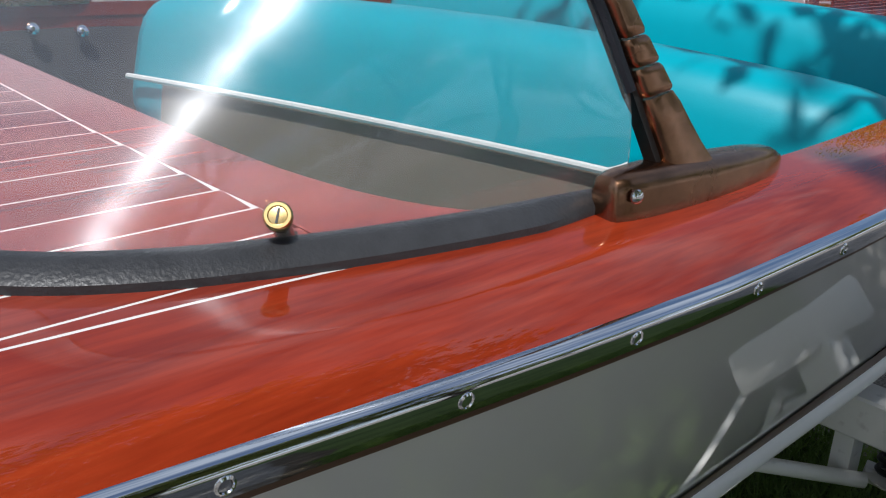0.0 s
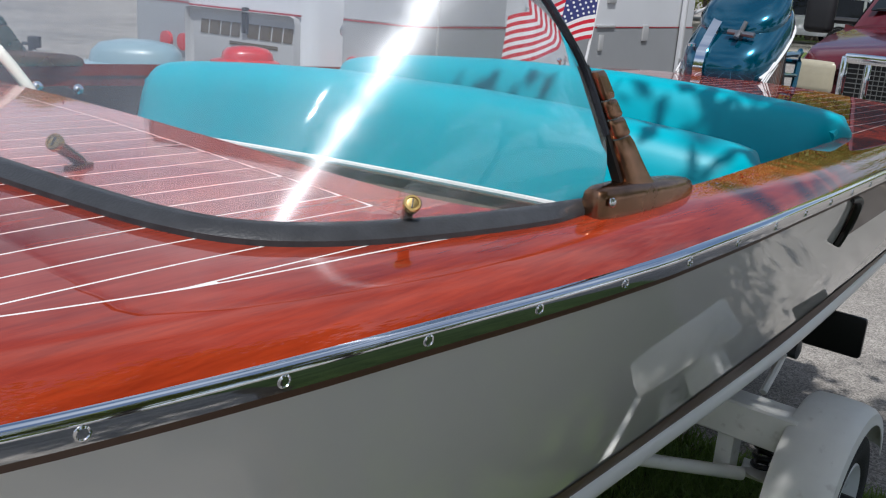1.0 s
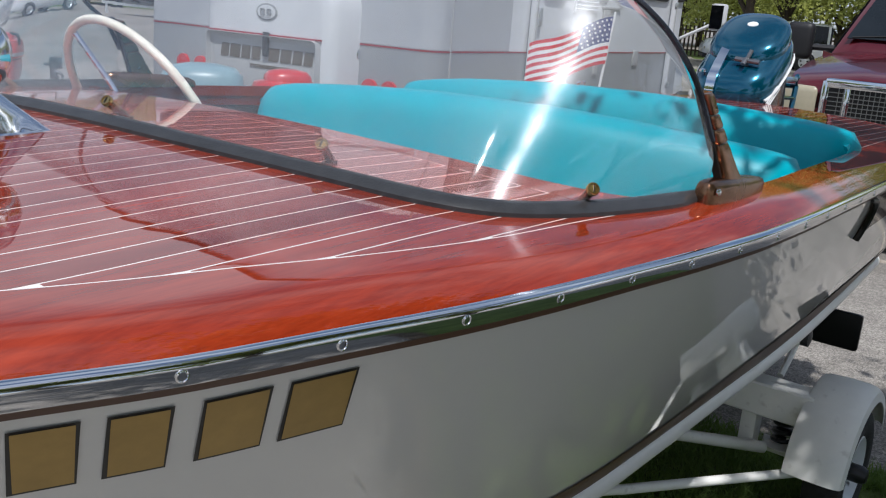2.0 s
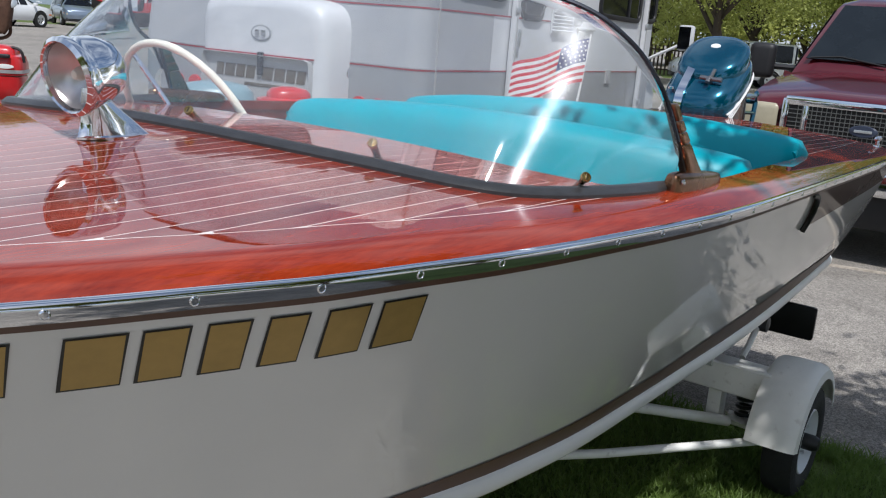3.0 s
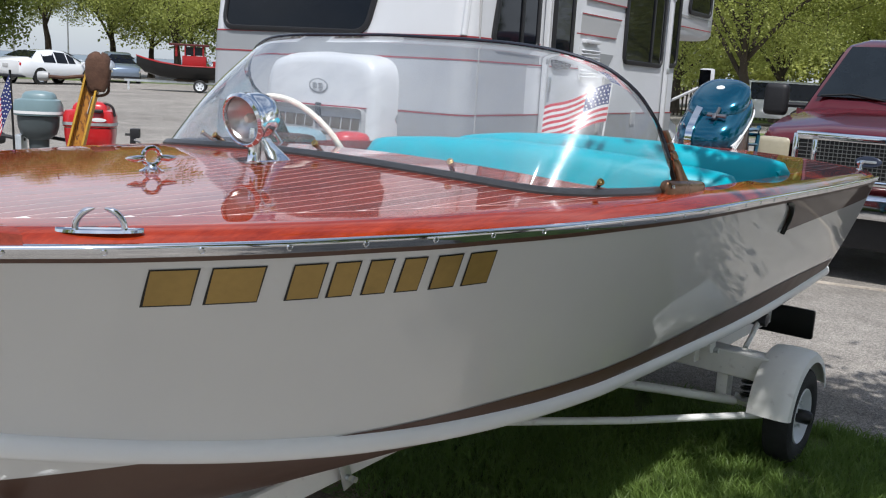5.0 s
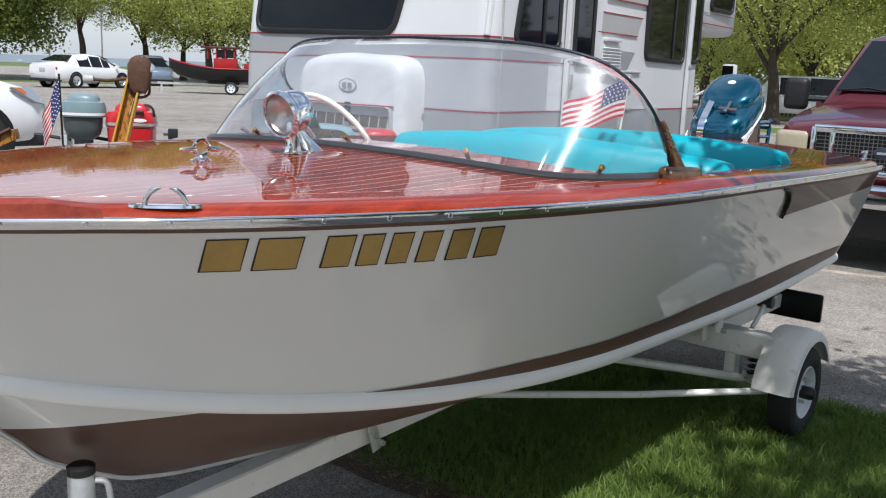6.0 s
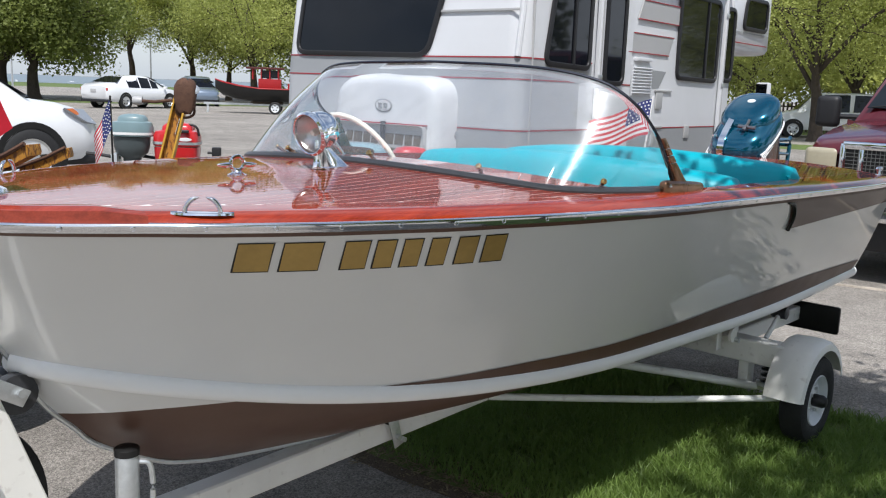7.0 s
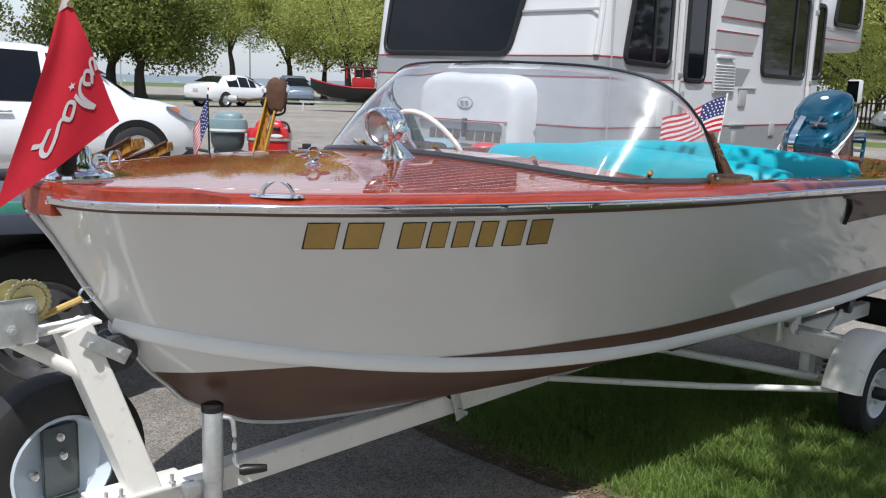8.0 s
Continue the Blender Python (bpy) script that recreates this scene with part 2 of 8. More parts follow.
def aggregate(m, size, low, high):
    """Single pale and dark stones in the surface."""
    n, l = m.node_tree.nodes, m.node_tree.links
    p = n["Principled BSDF"]
    co = n.new("ShaderNodeTexCoord")
    vo = n.new("ShaderNodeTexVoronoi")
    vo.inputs["Scale"].default_value = size
    l.new(co.outputs["Object"], vo.inputs["Vector"])
    bw = n.new("ShaderNodeSeparateColor")
    l.new(vo.outputs["Color"], bw.inputs[0])
    mr = n.new("ShaderNodeMapRange")
    mr.inputs["To Min"].default_value, mr.inputs["To Max"].default_value = low, high
    l.new(bw.outputs[0], mr.inputs["Value"])
    big = n.new("ShaderNodeTexNoise")
    big.inputs["Scale"].default_value, big.inputs["Detail"].default_value, big.inputs["Roughness"].default_value = 0.35, 6.0, 0.6
    l.new(co.outputs["Object"], big.inputs["Vector"])
    mb = n.new("ShaderNodeMapRange")
    mb.inputs["From Min"].default_value, mb.inputs["From Max"].default_value = 0.35, 0.65
    mb.inputs["To Min"].default_value, mb.inputs["To Max"].default_value = 0.78, 1.12
    l.new(big.outputs["Fac"], mb.inputs["Value"])
    mm = n.new("ShaderNodeMath")
    mm.operation = "MULTIPLY"
    l.new(mr.outputs[0], mm.inputs[0])
    l.new(mb.outputs[0], mm.inputs[1])
    hsv = n.new("ShaderNodeHueSaturation")
    l.new(mm.outputs[0], hsv.inputs["Value"])
    l.new(p.inputs["Base Color"].links[0].from_socket, hsv.inputs["Color"])
    l.new(hsv.outputs[0], p.inputs["Base Color"])


aggregate(ASPHALT, 150.0, 0.55, 1.5)
SOIL = mat("soil", (0.105, 0.080, 0.055), 0.95, vary=0.5, scale=60, bump=1.0, bump_scale=90)
GRASS_GROUND = mat("grass_ground", (0.10, 0.14, 0.035), 0.95, vary=0.5, scale=30, bump=0.6, bump_scale=60)


def leaf_material(name, light, dark):
    """Thin leaves that let some light through."""
    m = mat(name, light, 0.5, vary=0.4, scale=0.9, second=dark)
    n, l = m.node_tree.nodes, m.node_tree.links
    p, o = n["Principled BSDF"], n["Material Output"]
    t = n.new("ShaderNodeBsdfTranslucent")
    mix = n.new("ShaderNodeMixShader")
    mix.inputs[0].default_value = 0.5
    l.new(p.inputs["Base Color"].links[0].from_socket, t.inputs["Color"])
    l.new(p.outputs[0], mix.inputs[1])
    l.new(t.outputs[0], mix.inputs[2])
    l.new(mix.outputs[0], o.inputs["Surface"])
    return m


LEAF = leaf_material("leaf", (0.31, 0.35, 0.095), (0.16, 0.20, 0.052))
LEAF_YELLOW = leaf_material("leaf_young", (0.50, 0.53, 0.15), (0.32, 0.36, 0.095))
GRASS = leaf_material("grass_blade", (0.25, 0.36, 0.085), (0.115, 0.19, 0.045))
BARK = mat("bark", (0.065, 0.050, 0.038), 0.9, vary=0.4, scale=12, bump=0.8, bump_scale=20)
RV_WHITE = mat("rv_white", (0.66, 0.67, 0.69), 0.38, coat=0.2, vary=0.03, scale=2, rough_vary=0.08)
RV_GREY = mat("rv_grey", (0.30, 0.31, 0.32), 0.42, vary=0.05, scale=3)
RV_LIGHT = mat("rv_lightgrey", (0.42, 0.42, 0.42), 0.42, vary=0.04, scale=3)
RV_RED = mat("rv_red", (0.32, 0.035, 0.045), 0.45, vary=0.1)
TINT = mat("tinted_glass", (0.006, 0.007, 0.010), 0.04, spec=0.35, vary=0.2)
TRUCK_RED = mat("truck_red", (0.11, 0.006, 0.012), 0.3, metal=0.3, coat=1.0, vary=0.08, scale=4, rough_vary=0.05)
MOTOR_TEAL = mat("motor_teal", (0.0, 0.085, 0.15), 0.16, metal=0.6, coat=1.0, vary=0.06, scale=8)
CLEAR_LAMP = mat("clear_headlamp", (0.34, 0.37, 0.41), 0.15, coat=0.6, vary=0.2, scale=12)
HEADLAMP = mat("headlamp", (0.40, 0.36, 0.26), 0.3, coat=0.6, vary=0.1, scale=20)
AMBER = mat("amber", (0.55, 0.14, 0.02), 0.25, coat=0.6, vary=0.05)
CAR_WHITE = mat("car_white", (0.74, 0.75, 0.76), 0.28, coat=1.0, vary=0.02)
PLASTIC_BLACK = mat("black_plastic", (0.018, 0.018, 0.020), 0.5, vary=0.2, scale=20)
RED_PAINT = mat("red_paint", (0.52, 0.018, 0.022), 0.3, coat=0.6, vary=0.08, scale=12)
YELLOW_RUST = mat("rusty_yellow", (0.55, 0.27, 0.035), 0.6, vary=0.3, scale=9, stretch=(2.6, 2.6, 1.0), spots=0.92, bump=0.3, bump_scale=60, second=(0.40, 0.16, 0.03))
RUST = mat("rust", (0.085, 0.042, 0.026), 0.85, vary=0.5, scale=20, bump=0.5, bump_scale=60)
FLAG_RED = mat("flag_red", (0.54, 0.014, 0.034), 0.75, vary=0.08, scale=30, bump=0.2, bump_scale=500)
FLAG_WHITE = mat("flag_white", (0.74, 0.74, 0.74), 0.75, vary=0.05, scale=30)
FLAG_BLUE = mat("flag_blue", (0.035, 0.045, 0.17), 0.75, vary=0.1, scale=30)
SILVER_CLOTH = mat("silver_cloth", (0.58, 0.58, 0.60), 0.5, vary=0.12, scale=40)
GREY_MOTOR = mat("grey_green_paint", (0.17, 0.25, 0.27), 0.35, coat=0.4, vary=0.08, scale=12)
ALLOY = mat("dull_alloy", (0.26, 0.26, 0.27), 0.38, metal=0.9, vary=0.25, scale=15, rough_vary=0.1)
DARK_GREY = mat("dark_grey_paint", (0.07, 0.085, 0.09), 0.4, vary=0.15, scale=15)


# ---- mesh helpers ----
def part(name, bm, material, parent=None, label="", smooth=40):
    """One mesh object out of a bmesh, under a thing or under a part."""
    me = bpy.data.meshes.new(name)
    bmesh.ops.remove_doubles(bm, verts=bm.verts, dist=1e-5) if len(bm.verts) < 20000 else None
    bm.to_mesh(me)
    bm.free()
    if smooth:
        me.polygons.foreach_set("use_smooth", [True] * len(me.polygons))
        me.set_sharp_from_angle(angle=radians(smooth))
    for mm in material if isinstance(material, (list, tuple)) else (material,):
        me.materials.append(mm)
    ob = new(name, me)
    ob.parent = parent
    if label:
        ob["label"] = label
    return ob


def thing(name, m, label, category, group="", kind=""):
    """An Empty at the base of a thing, that parents its parts."""
    ob = new(name)
    ob.matrix_basis = m
    ob.empty_display_size = 0.1
    return tagged(ob, label, category, group, kind)


def xf(bm, m):
    bm.transform(m)
    return bm


def join(*bms):
    out = bmesh.new()
    for b in bms:
        me = bpy.data.meshes.new("tmp")
        b.to_mesh(me)
        b.free()
        out.from_mesh(me)
        bpy.data.meshes.remove(me)
    return out


def grid(rows, close_u=False, close_v=False, caps=False, mi=0):
    """Quads between rows of points."""
    bm = bmesh.new()
    vs = [[bm.verts.new(p) for p in row] for row in rows]
    nu, nv = len(vs), len(vs[0])
    for i in range(nu if close_u else nu - 1):
        for j in range(nv if close_v else nv - 1):
            a, b, c, d = vs[i][j], vs[(i + 1) % nu][j], vs[(i + 1) % nu][(j + 1) % nv], vs[i][(j + 1) % nv]
            if len({a, b, c, d}) == 4:
                bm.faces.new((a, b, c, d)).material_index = mi
    if caps:
        bm.faces.new(vs[0][::-1])
        bm.faces.new(vs[-1])
    bmesh.ops.recalc_face_normals(bm, faces=bm.faces)
    return bm


def slab(rows, offset):
    """A sheet of points given thickness by an offset vector."""
    off = Vector(offset)
    top = [[Vector(p) for p in r] for r in rows]
    loop = [r + [p + off for p in reversed(r)] for r in top]
    return grid(loop, close_v=True, caps=True)


def box(sx, sy, sz, bevel=0.0, at=(0, 0, 0), seg=2):
    """A bevelled block that stands on z = 0 at the place given."""
    bm = bmesh.new()
    bmesh.ops.create_cube(bm, size=1)
    bm.transform(Matrix.Translation((at[0], at[1], at[2] + sz / 2)) @ Matrix.Diagonal((sx, sy, sz, 1)))
    if bevel:
        bmesh.ops.bevel(bm, geom=list(bm.edges), offset=bevel, segments=seg, affect="EDGES", profile=0.6)
    return bm


def lathe(profile, n=24, axis="z", caps=True):
    """A turned shape out of (radius, height) pairs."""
    rows = [[(r * math.cos(2 * math.pi * k / n), r * math.sin(2 * math.pi * k / n), z) for k in range(n)] for r, z in profile]
    bm = grid(rows, close_v=True)
    for k, (r, z) in ((0, profile[0]), (len(profile) - 1, profile[-1])):
        if r > 1e-5 and caps:
            bm.verts.ensure_lookup_table()
            bm.faces.new([bm.verts[k * n + j] for j in (range(n) if k else reversed(range(n)))])
    bmesh.ops.recalc_face_normals(bm, faces=bm.faces)
    if axis == "x":
        bm.transform(Matrix.Rotation(math.pi / 2, 4, "Y"))
    if axis == "y":
        bm.transform(Matrix.Rotation(-math.pi / 2, 4, "X"))
    return bm


def frames_along(path, up=(0, 0, 1)):
    pts = [Vector(p) for p in path]
    out = []
    for i, p in enumerate(pts):
        t = (pts[min(i + 1, len(pts) - 1)] - pts[max(i - 1, 0)]).normalized()
        s = t.cross(Vector(up))
        s = s.normalized() if s.length > 1e-6 else Vector((1, 0, 0))
        out.append((p, s, s.cross(t).normalized(), t))
    return out


def sweep(path, section, up=(0, 0, 1), scales=None, closed=False):
    """A section of (side, up) pairs along a path."""
    rows = []
    for i, (p, s, u, t) in enumerate(frames_along(path, up)):
        k = scales[i] if scales else 1.0
        rows.append([p + s * (a * k) + u * (b * k) for a, b in section])
    return grid(rows, close_v=True, caps=not closed, close_u=closed)


def circle(r, n=10, ry=None):
    return [(r * math.cos(2 * math.pi * k / n), (ry or r) * math.sin(2 * math.pi * k / n)) for k in range(n)]


def tube(path, r, n=10, scales=None, up=(0, 0, 1)):
    return sweep(path, circle(r, n), up, scales)


def spline(pts, n=8):
    """A smooth line through points (Catmull-Rom)."""
    ps = [Vector(p) for p in pts]
    ps = [2 * ps[0] - ps[1]] + ps + [2 * ps[-1] - ps[-2]]
    out = []
    for i in range(1, len(ps) - 2):
        a, b, c, d = ps[i - 1], ps[i], ps[i + 1], ps[i + 2]
        for k in range(n):
            t = k / n
            out.append(0.5 * ((2 * b) + (c - a) * t + (2 * a - 5 * b + 4 * c - d) * t * t + (3 * b - a - 3 * c + d) * t ** 3))
    out.append(ps[-2])
    return out


def table(pairs):
    """A smooth function of x out of pairs, monotone between them."""
    xs, ys = [p[0] for p in pairs], [p[1] for p in pairs]
    h = [xs[i + 1] - xs[i] for i in range(len(xs) - 1)]
    d = [(ys[i + 1] - ys[i]) / h[i] for i in range(len(h))]
    m = [d[0]] + [0 if d[i - 1] * d[i] <= 0 else 2 * d[i - 1] * d[i] / (d[i - 1] + d[i]) for i in range(1, len(d))] + [d[-1]]

    def f(x):
        if x <= xs[0]:
            return ys[0] + m[0] * (x - xs[0]) * 0
        if x >= xs[-1]:
            return ys[-1] + m[-1] * (x - xs[-1])
        i = max(k for k in range(len(h)) if xs[k] <= x)
        t = (x - xs[i]) / h[i]
        return (ys[i] * (1 + 2 * t) * (1 - t) ** 2 + h[i] * m[i] * t * (1 - t) ** 2 + ys[i + 1] * t * t * (3 - 2 * t) + h[i] * m[i + 1] * t * t * (t - 1))
    return f


# ---- ground ----


gm = bmesh.new()
bmesh.ops.create_grid(gm, x_segments=60, y_segments=60, size=900)
ground = tagged(part("ground", gm, ASPHALT, smooth=0), "worn pale grey asphalt of a car park", "ground", kind="structure")


def blob(points, z, name, material, label, category):
    """A flat patch on the ground with an uneven edge."""
    pts = spline(points + points[:1], 6)[:-1]
    bm = bmesh.new()
    vs = [bm.verts.new((p.x + 0.05 * noise.noise(p * 3.1), p.y + 0.05 * noise.noise(p * 2.7 + Vector((5, 0, 0))), z)) for p in pts]
    bm.faces.new(vs)
    bmesh.ops.triangulate(bm, faces=bm.faces)
    bmesh.ops.recalc_face_normals(bm, faces=bm.faces)
    for f in bm.faces:
        if f.normal.z < 0:
            f.normal_flip()
    return tagged(part(name, bm, material, smooth=0), label, category, kind="structure")


LAWN_EDGE = [(0.50, 0.9, 0), (0.47, 0.42, 0), (0.50, 0.0, 0), (0.56, -0.5, 0), (0.70, -1.4, 0), (0.9, -3.0, 0), (1.0, -6.0, 0), (2.9, -6.0, 0), (2.75, -3.0, 0),
             (2.62, -1.1, 0), (2.48, -0.5, 0), (2.42, 0.3, 0), (2.3, 1.2, 0), (1.5, 1.6, 0), (0.8, 1.4, 0)]
blob(LAWN_EDGE, 0.006, "lawn", GRASS_GROUND, "strip of mown green grass under the boat trailer", "lawn")
# earth along the lawn's worn edge
EDGE = [(0.42, 0.75, 0), (0.38, 0.40, 0), (0.40, 0.0, 0), (0.45, -0.5, 0), (0.60, -1.4, 0), (0.85, -3.0, 0), (1.2, -3.0, 0), (0.9, -1.4, 0), (0.72, -0.5, 0), (0.66, 0.0, 0), (0.64, 0.42, 0), (0.66, 0.9, 0)]
blob(EDGE, 0.003, "soil", SOIL, "strip of bare brown soil and crumbs at the lawn's edge", "soil")
blob([(20, 122, 0), (80, 92, 0), (120, 70, 0), (150, 90, 0), (90, 150, 0), (10, 182, 0), (-30, 180, 0), (-25, 122, 0)], 0.004, "verge", GRASS_GROUND, "far green verge beyond the car park", "verge")
blob([(14, 51, 0), (34, 45, 0), (44, 40, 0), (46, 42, 0), (36, 48.5, 0), (15, 55.5, 0)], 0.004, "verge_2", GRASS_GROUND, "mown green island under the far trees", "verge")
blob([(26, 15, 0), (30, 4, 0), (36, -12, 0), (40, -11, 0), (33.5, 5, 0), (29.5, 16, 0)], 0.004, "verge_3", GRASS_GROUND, "mown green verge beside the far road", "verge")
blob([(41, 16, 0), (45, 4, 0), (50, -14, 0), (70, -10, 0), (60, 8, 0), (56, 22, 0)], 0.004, "verge_4", GRASS_GROUND, "mown grass under the trees beyond the road", "verge")

# ---- the boat ----
half_beam = table([(-1.452, 0.0), (-1.45, 0.03), (-1.436, 0.085), (-1.40, 0.19), (-1.35, 0.281), (-1.238, 0.383), (-1.119, 0.472), (-0.995, 0.564), (-0.862, 0.640), (-0.726, 0.704),
                   (-0.581, 0.757), (-0.444, 0.805), (-0.296, 0.838), (-0.15, 0.868), (0.0, 0.889), (0.15, 0.904), (0.293, 0.919), (0.436, 0.931), (0.577, 0.938), (0.72, 0.938), (1.1, 0.926),
                   (1.7, 0.898), (2.3, 0.872), (2.6, 0.860), (3.1, 0.832)])
rail_z = table([(-1.42, 1.265), (-1.0, 1.267), (-0.4, 1.263), (0.2, 1.252), (0.8, 1.241), (1.4, 1.224), (2.0, 1.206), (2.6, 1.192), (3.1, 1.184)])
chine_y = table([(-1.225, 0.0), (-1.15, 0.101), (-1.0, 0.207), (-0.8, 0.327), (-0.55, 0.452), (-0.3, 0.543), (0.0, 0.613), (0.3, 0.653), (0.6, 0.668), (0.9, 0.664),
                 (1.3, 0.655), (1.7, 0.648), (2.1, 0.637), (2.6, 0.617), (3.34, 0.578)])
chine_z = table([(-1.225, 0.869), (-1.15, 0.853), (-1.0, 0.816), (-0.8, 0.780), (-0.55, 0.745), (-0.3, 0.719), (0.0, 0.697), (0.3, 0.679), (0.6, 0.664), (0.9, 0.653), (1.3, 0.639), (1.7, 0.628), (2.1, 0.623), (3.34, 0.627)])
keel_z = table([(-1.225, 0.869), (-1.151, 0.743), (-1.068, 0.654), (-1.004, 0.590), (-0.97, 0.566), (-0.83, 0.492), (-0.73, 0.459), (-0.59, 0.432), (-0.3, 0.400), (0.0, 0.382), (1.0, 0.365), (3.34, 0.38)])
boot_z = table([(-0.56, 0.757), (-0.3, 0.752), (0.1, 0.757), (0.5, 0.748), (0.9, 0.746), (1.5, 0.756), (2.1, 0.756), (2.7, 0.738), (3.34, 0.705)])
BOW_X, STERN_X = -1.452, 3.02


def hull_side(u, f, side=-1, out=0.0):
    """A point of the topside: u from bow to stern, f from the rail (0) to the chine (1)."""
    g = u ** 1.9
    xr, xc = BOW_X + (STERN_X - BOW_X) * g, -1.225 + 4.56 * g
    r = Vector((xr, half_beam(xr), rail_z(xr) - 0.012))
    c = Vector((xc, chine_y(xc), chine_z(xc)))
    p = r.lerp(c, f)
    bow = max(0.0, 1 - (xr + 1.45) / 1.5)
    p.y += (0.014 * (1 - bow) - 0.045 * bow * min(1, (xr + 1.452) * 4)) * 4 * f * (1 - f)
    p.y = max(p.y, 0.0) + out
    p.y *= side if side > 0 else -1
    return p


def hull_at(x, z, out=0.0, side=-1):
    """The point of the topside at this x and height."""
    u, f = 0.5, 0.5
    for _ in range(40):
        p = hull_side(u, f, -1)
        f = min(1.2, max(0, f + (p.z - z) / 0.55))
        u = min(1, max(0.01, u + (x - p.x) * 0.12))
    return hull_side(u, f, side, out)


boat = thing("motorboat", Matrix(), "white and mahogany 1950s wooden runabout on a trailer", "boat")
US = [k / 80 for k in range(81)]
for sgn in (-1, 1):
    hull = part("topside", grid([[hull_side(u, f, sgn) for f in [k / 14 for k in range(15)]] for u in US]), WHITE_HULL, boat, "glossy white painted hull side")
    # rounded white spray rail along the chine
    path = [hull_side(u, 1.0, sgn) for u in US[1:]]
    part("spray_rail", sweep(path, circle(0.024, 12, 0.030)), RAIL_WHITE, boat, "rounded white spray rail")
    # brown stripe above the spray rail
    rows = []
    for k in range(61):
        x = -0.56 + 3.82 * k / 60
        p = hull_at(x, boot_z(x), 0.003, sgn)
        q = hull_at(x, chine_z(x) + 0.004, 0.003, sgn)
        rows.append([p, p.lerp(q, 0.5), q])
    part("boot_stripe", grid(rows), BROWN, boat, "dark brown painted stripe")
    # bottom
    rows = []
    for u in US:
        x = -1.225 + 4.56 * u ** 1.9
        c, k = Vector((x, sgn * chine_y(x), chine_z(x))), Vector((x, 0, keel_z(x)))
        row = []
        for j in range(11):
            f = j / 10
            p = c.lerp(k, f)
            p.z -= 0.03 * math.sin(math.pi * f) * min(1, chine_y(x) * 3)
            row.append(p)
        rows.append(row)
    bm = grid(rows)
    bmesh.ops.bisect_plane(bm, geom=bm.verts[:] + bm.edges[:] + bm.faces[:], plane_co=(-1.097, 0, 0.706), plane_no=(-0.09, 0, 1))
    for face in bm.faces:
        c = face.calc_center_median()
        face.material_index = 1 if c.z > 0.706 + 0.09 * (c.x + 1.097) and c.x < -0.55 else 0
    part("bottom", bm, [BROWN, WHITE_HULL], boat, "dark brown painted bottom")
# stem band and keel
stem = [(BOW_X - 0.002, 0, 1.225), (-1.383, 0, 1.124), (-1.31, 0, 0.995), (-1.228, 0, 0.876)] + [(x, 0, keel_z(x) - 0.004) for x in (-1.151, -1.068, -1.004, -0.83, -0.73, -0.59, -0.3, 0.0)]
part("stem_band", tube(spline(stem, 6), 0.008, 8, up=(0, 1, 0)), GALV, boat, "thin metal stem band")
part("transom", grid([[Vector((hull_side(1, f, s).x, s * abs(hull_side(1, f).y) * 1.0, hull_side(1, f).z)) for s in (-1, -0.5, 0, 0.5, 1)] for f in [k / 8 for k in range(9)]]
                     + [[Vector((3.34, s * 0.578 * k, 0.38 + 0.247 * k)) for s in (-1, -0.5, 0, 0.5, 1)] for k in (0.6, 0.2, 0)]), MAHOGANY, boat, "varnished mahogany transom")


deck_base = table([(-1.45, 0.024), (-0.9, 0.028), (-0.45, 0.029), (0.0, 0.028), (3.2, 0.028)])
deck_crown = table([(-1.45, 0.006), (-0.9, 0.013), (-0.46, 0.020), (-0.2, 0.036), (0.05, 0.048), (3.2, 0.048)])


def deck_z(x, y):
    b = max(half_beam(x), 0.02)
    r = min(1, abs(y) / b)
    edge = max(0.0, (abs(y) - (b - 0.075)) / 0.075)
    return rail_z(x) + deck_base(x) + deck_crown(x) * (1 - r * r) - (deck_base(x) + 0.006) * edge ** 2.6


cover_width = table([(-1.45, 0.12), (-0.9, 0.147), (-0.5, 0.143), (-0.36, 0.134), (-0.19, 0.118), (0.03, 0.107), (0.25, 0.114), (0.9, 0.115), (1.22, 0.125), (1.55, 0.133), (2.1, 0.152), (3.1, 0.158)])
# the cockpit's fore edge and the margin seam bend aft towards the sides
aft_edge = table([(0, 0.325), (0.25, 0.329), (0.4, 0.338), (0.5, 0.345), (0.6, 0.358), (0.67, 0.376), (0.72, 0.398), (0.775, 0.442), (0.80, 0.50), (0.83, 0.56)])
aft_seam = table([(0, 0.262), (0.4, 0.270), (0.6, 0.286), (0.7, 0.298), (0.83, 0.31)])


def inner(x):
    return max(0.0, half_beam(x) - cover_width(x))


AFT = 0.36
# covering boards: from the seam over the rounded edge down to the rub rail
for sgn in (-1, 1):
    rows = []
    for u in US:
        x = BOW_X + (STERN_X - BOW_X) * u ** 1.9
        b, w = half_beam(x), inner(x)
        row = [Vector((x, sgn * (w + 0.002 + (b - w - 0.002) * k), deck_z(x, w + (b - w) * k))) for k in (0, 0.15, 0.3, 0.45, 0.55, 0.65, 0.74, 0.82, 0.88, 0.93, 0.97, 1.0)]
        row.append(Vector((x, sgn * (b + 0.001), rail_z(x) - 0.012)))
        if x > AFT:
            row = [row[0] - Vector((0, 0, 0.03))] + row
        else:
            row = [row[0] - Vector((0, 0, 0.002))] + row
        rows.append(row)
    part("covering_board", grid(rows), MAHOGANY_EDGE, boat, "red-orange varnished mahogany covering board")
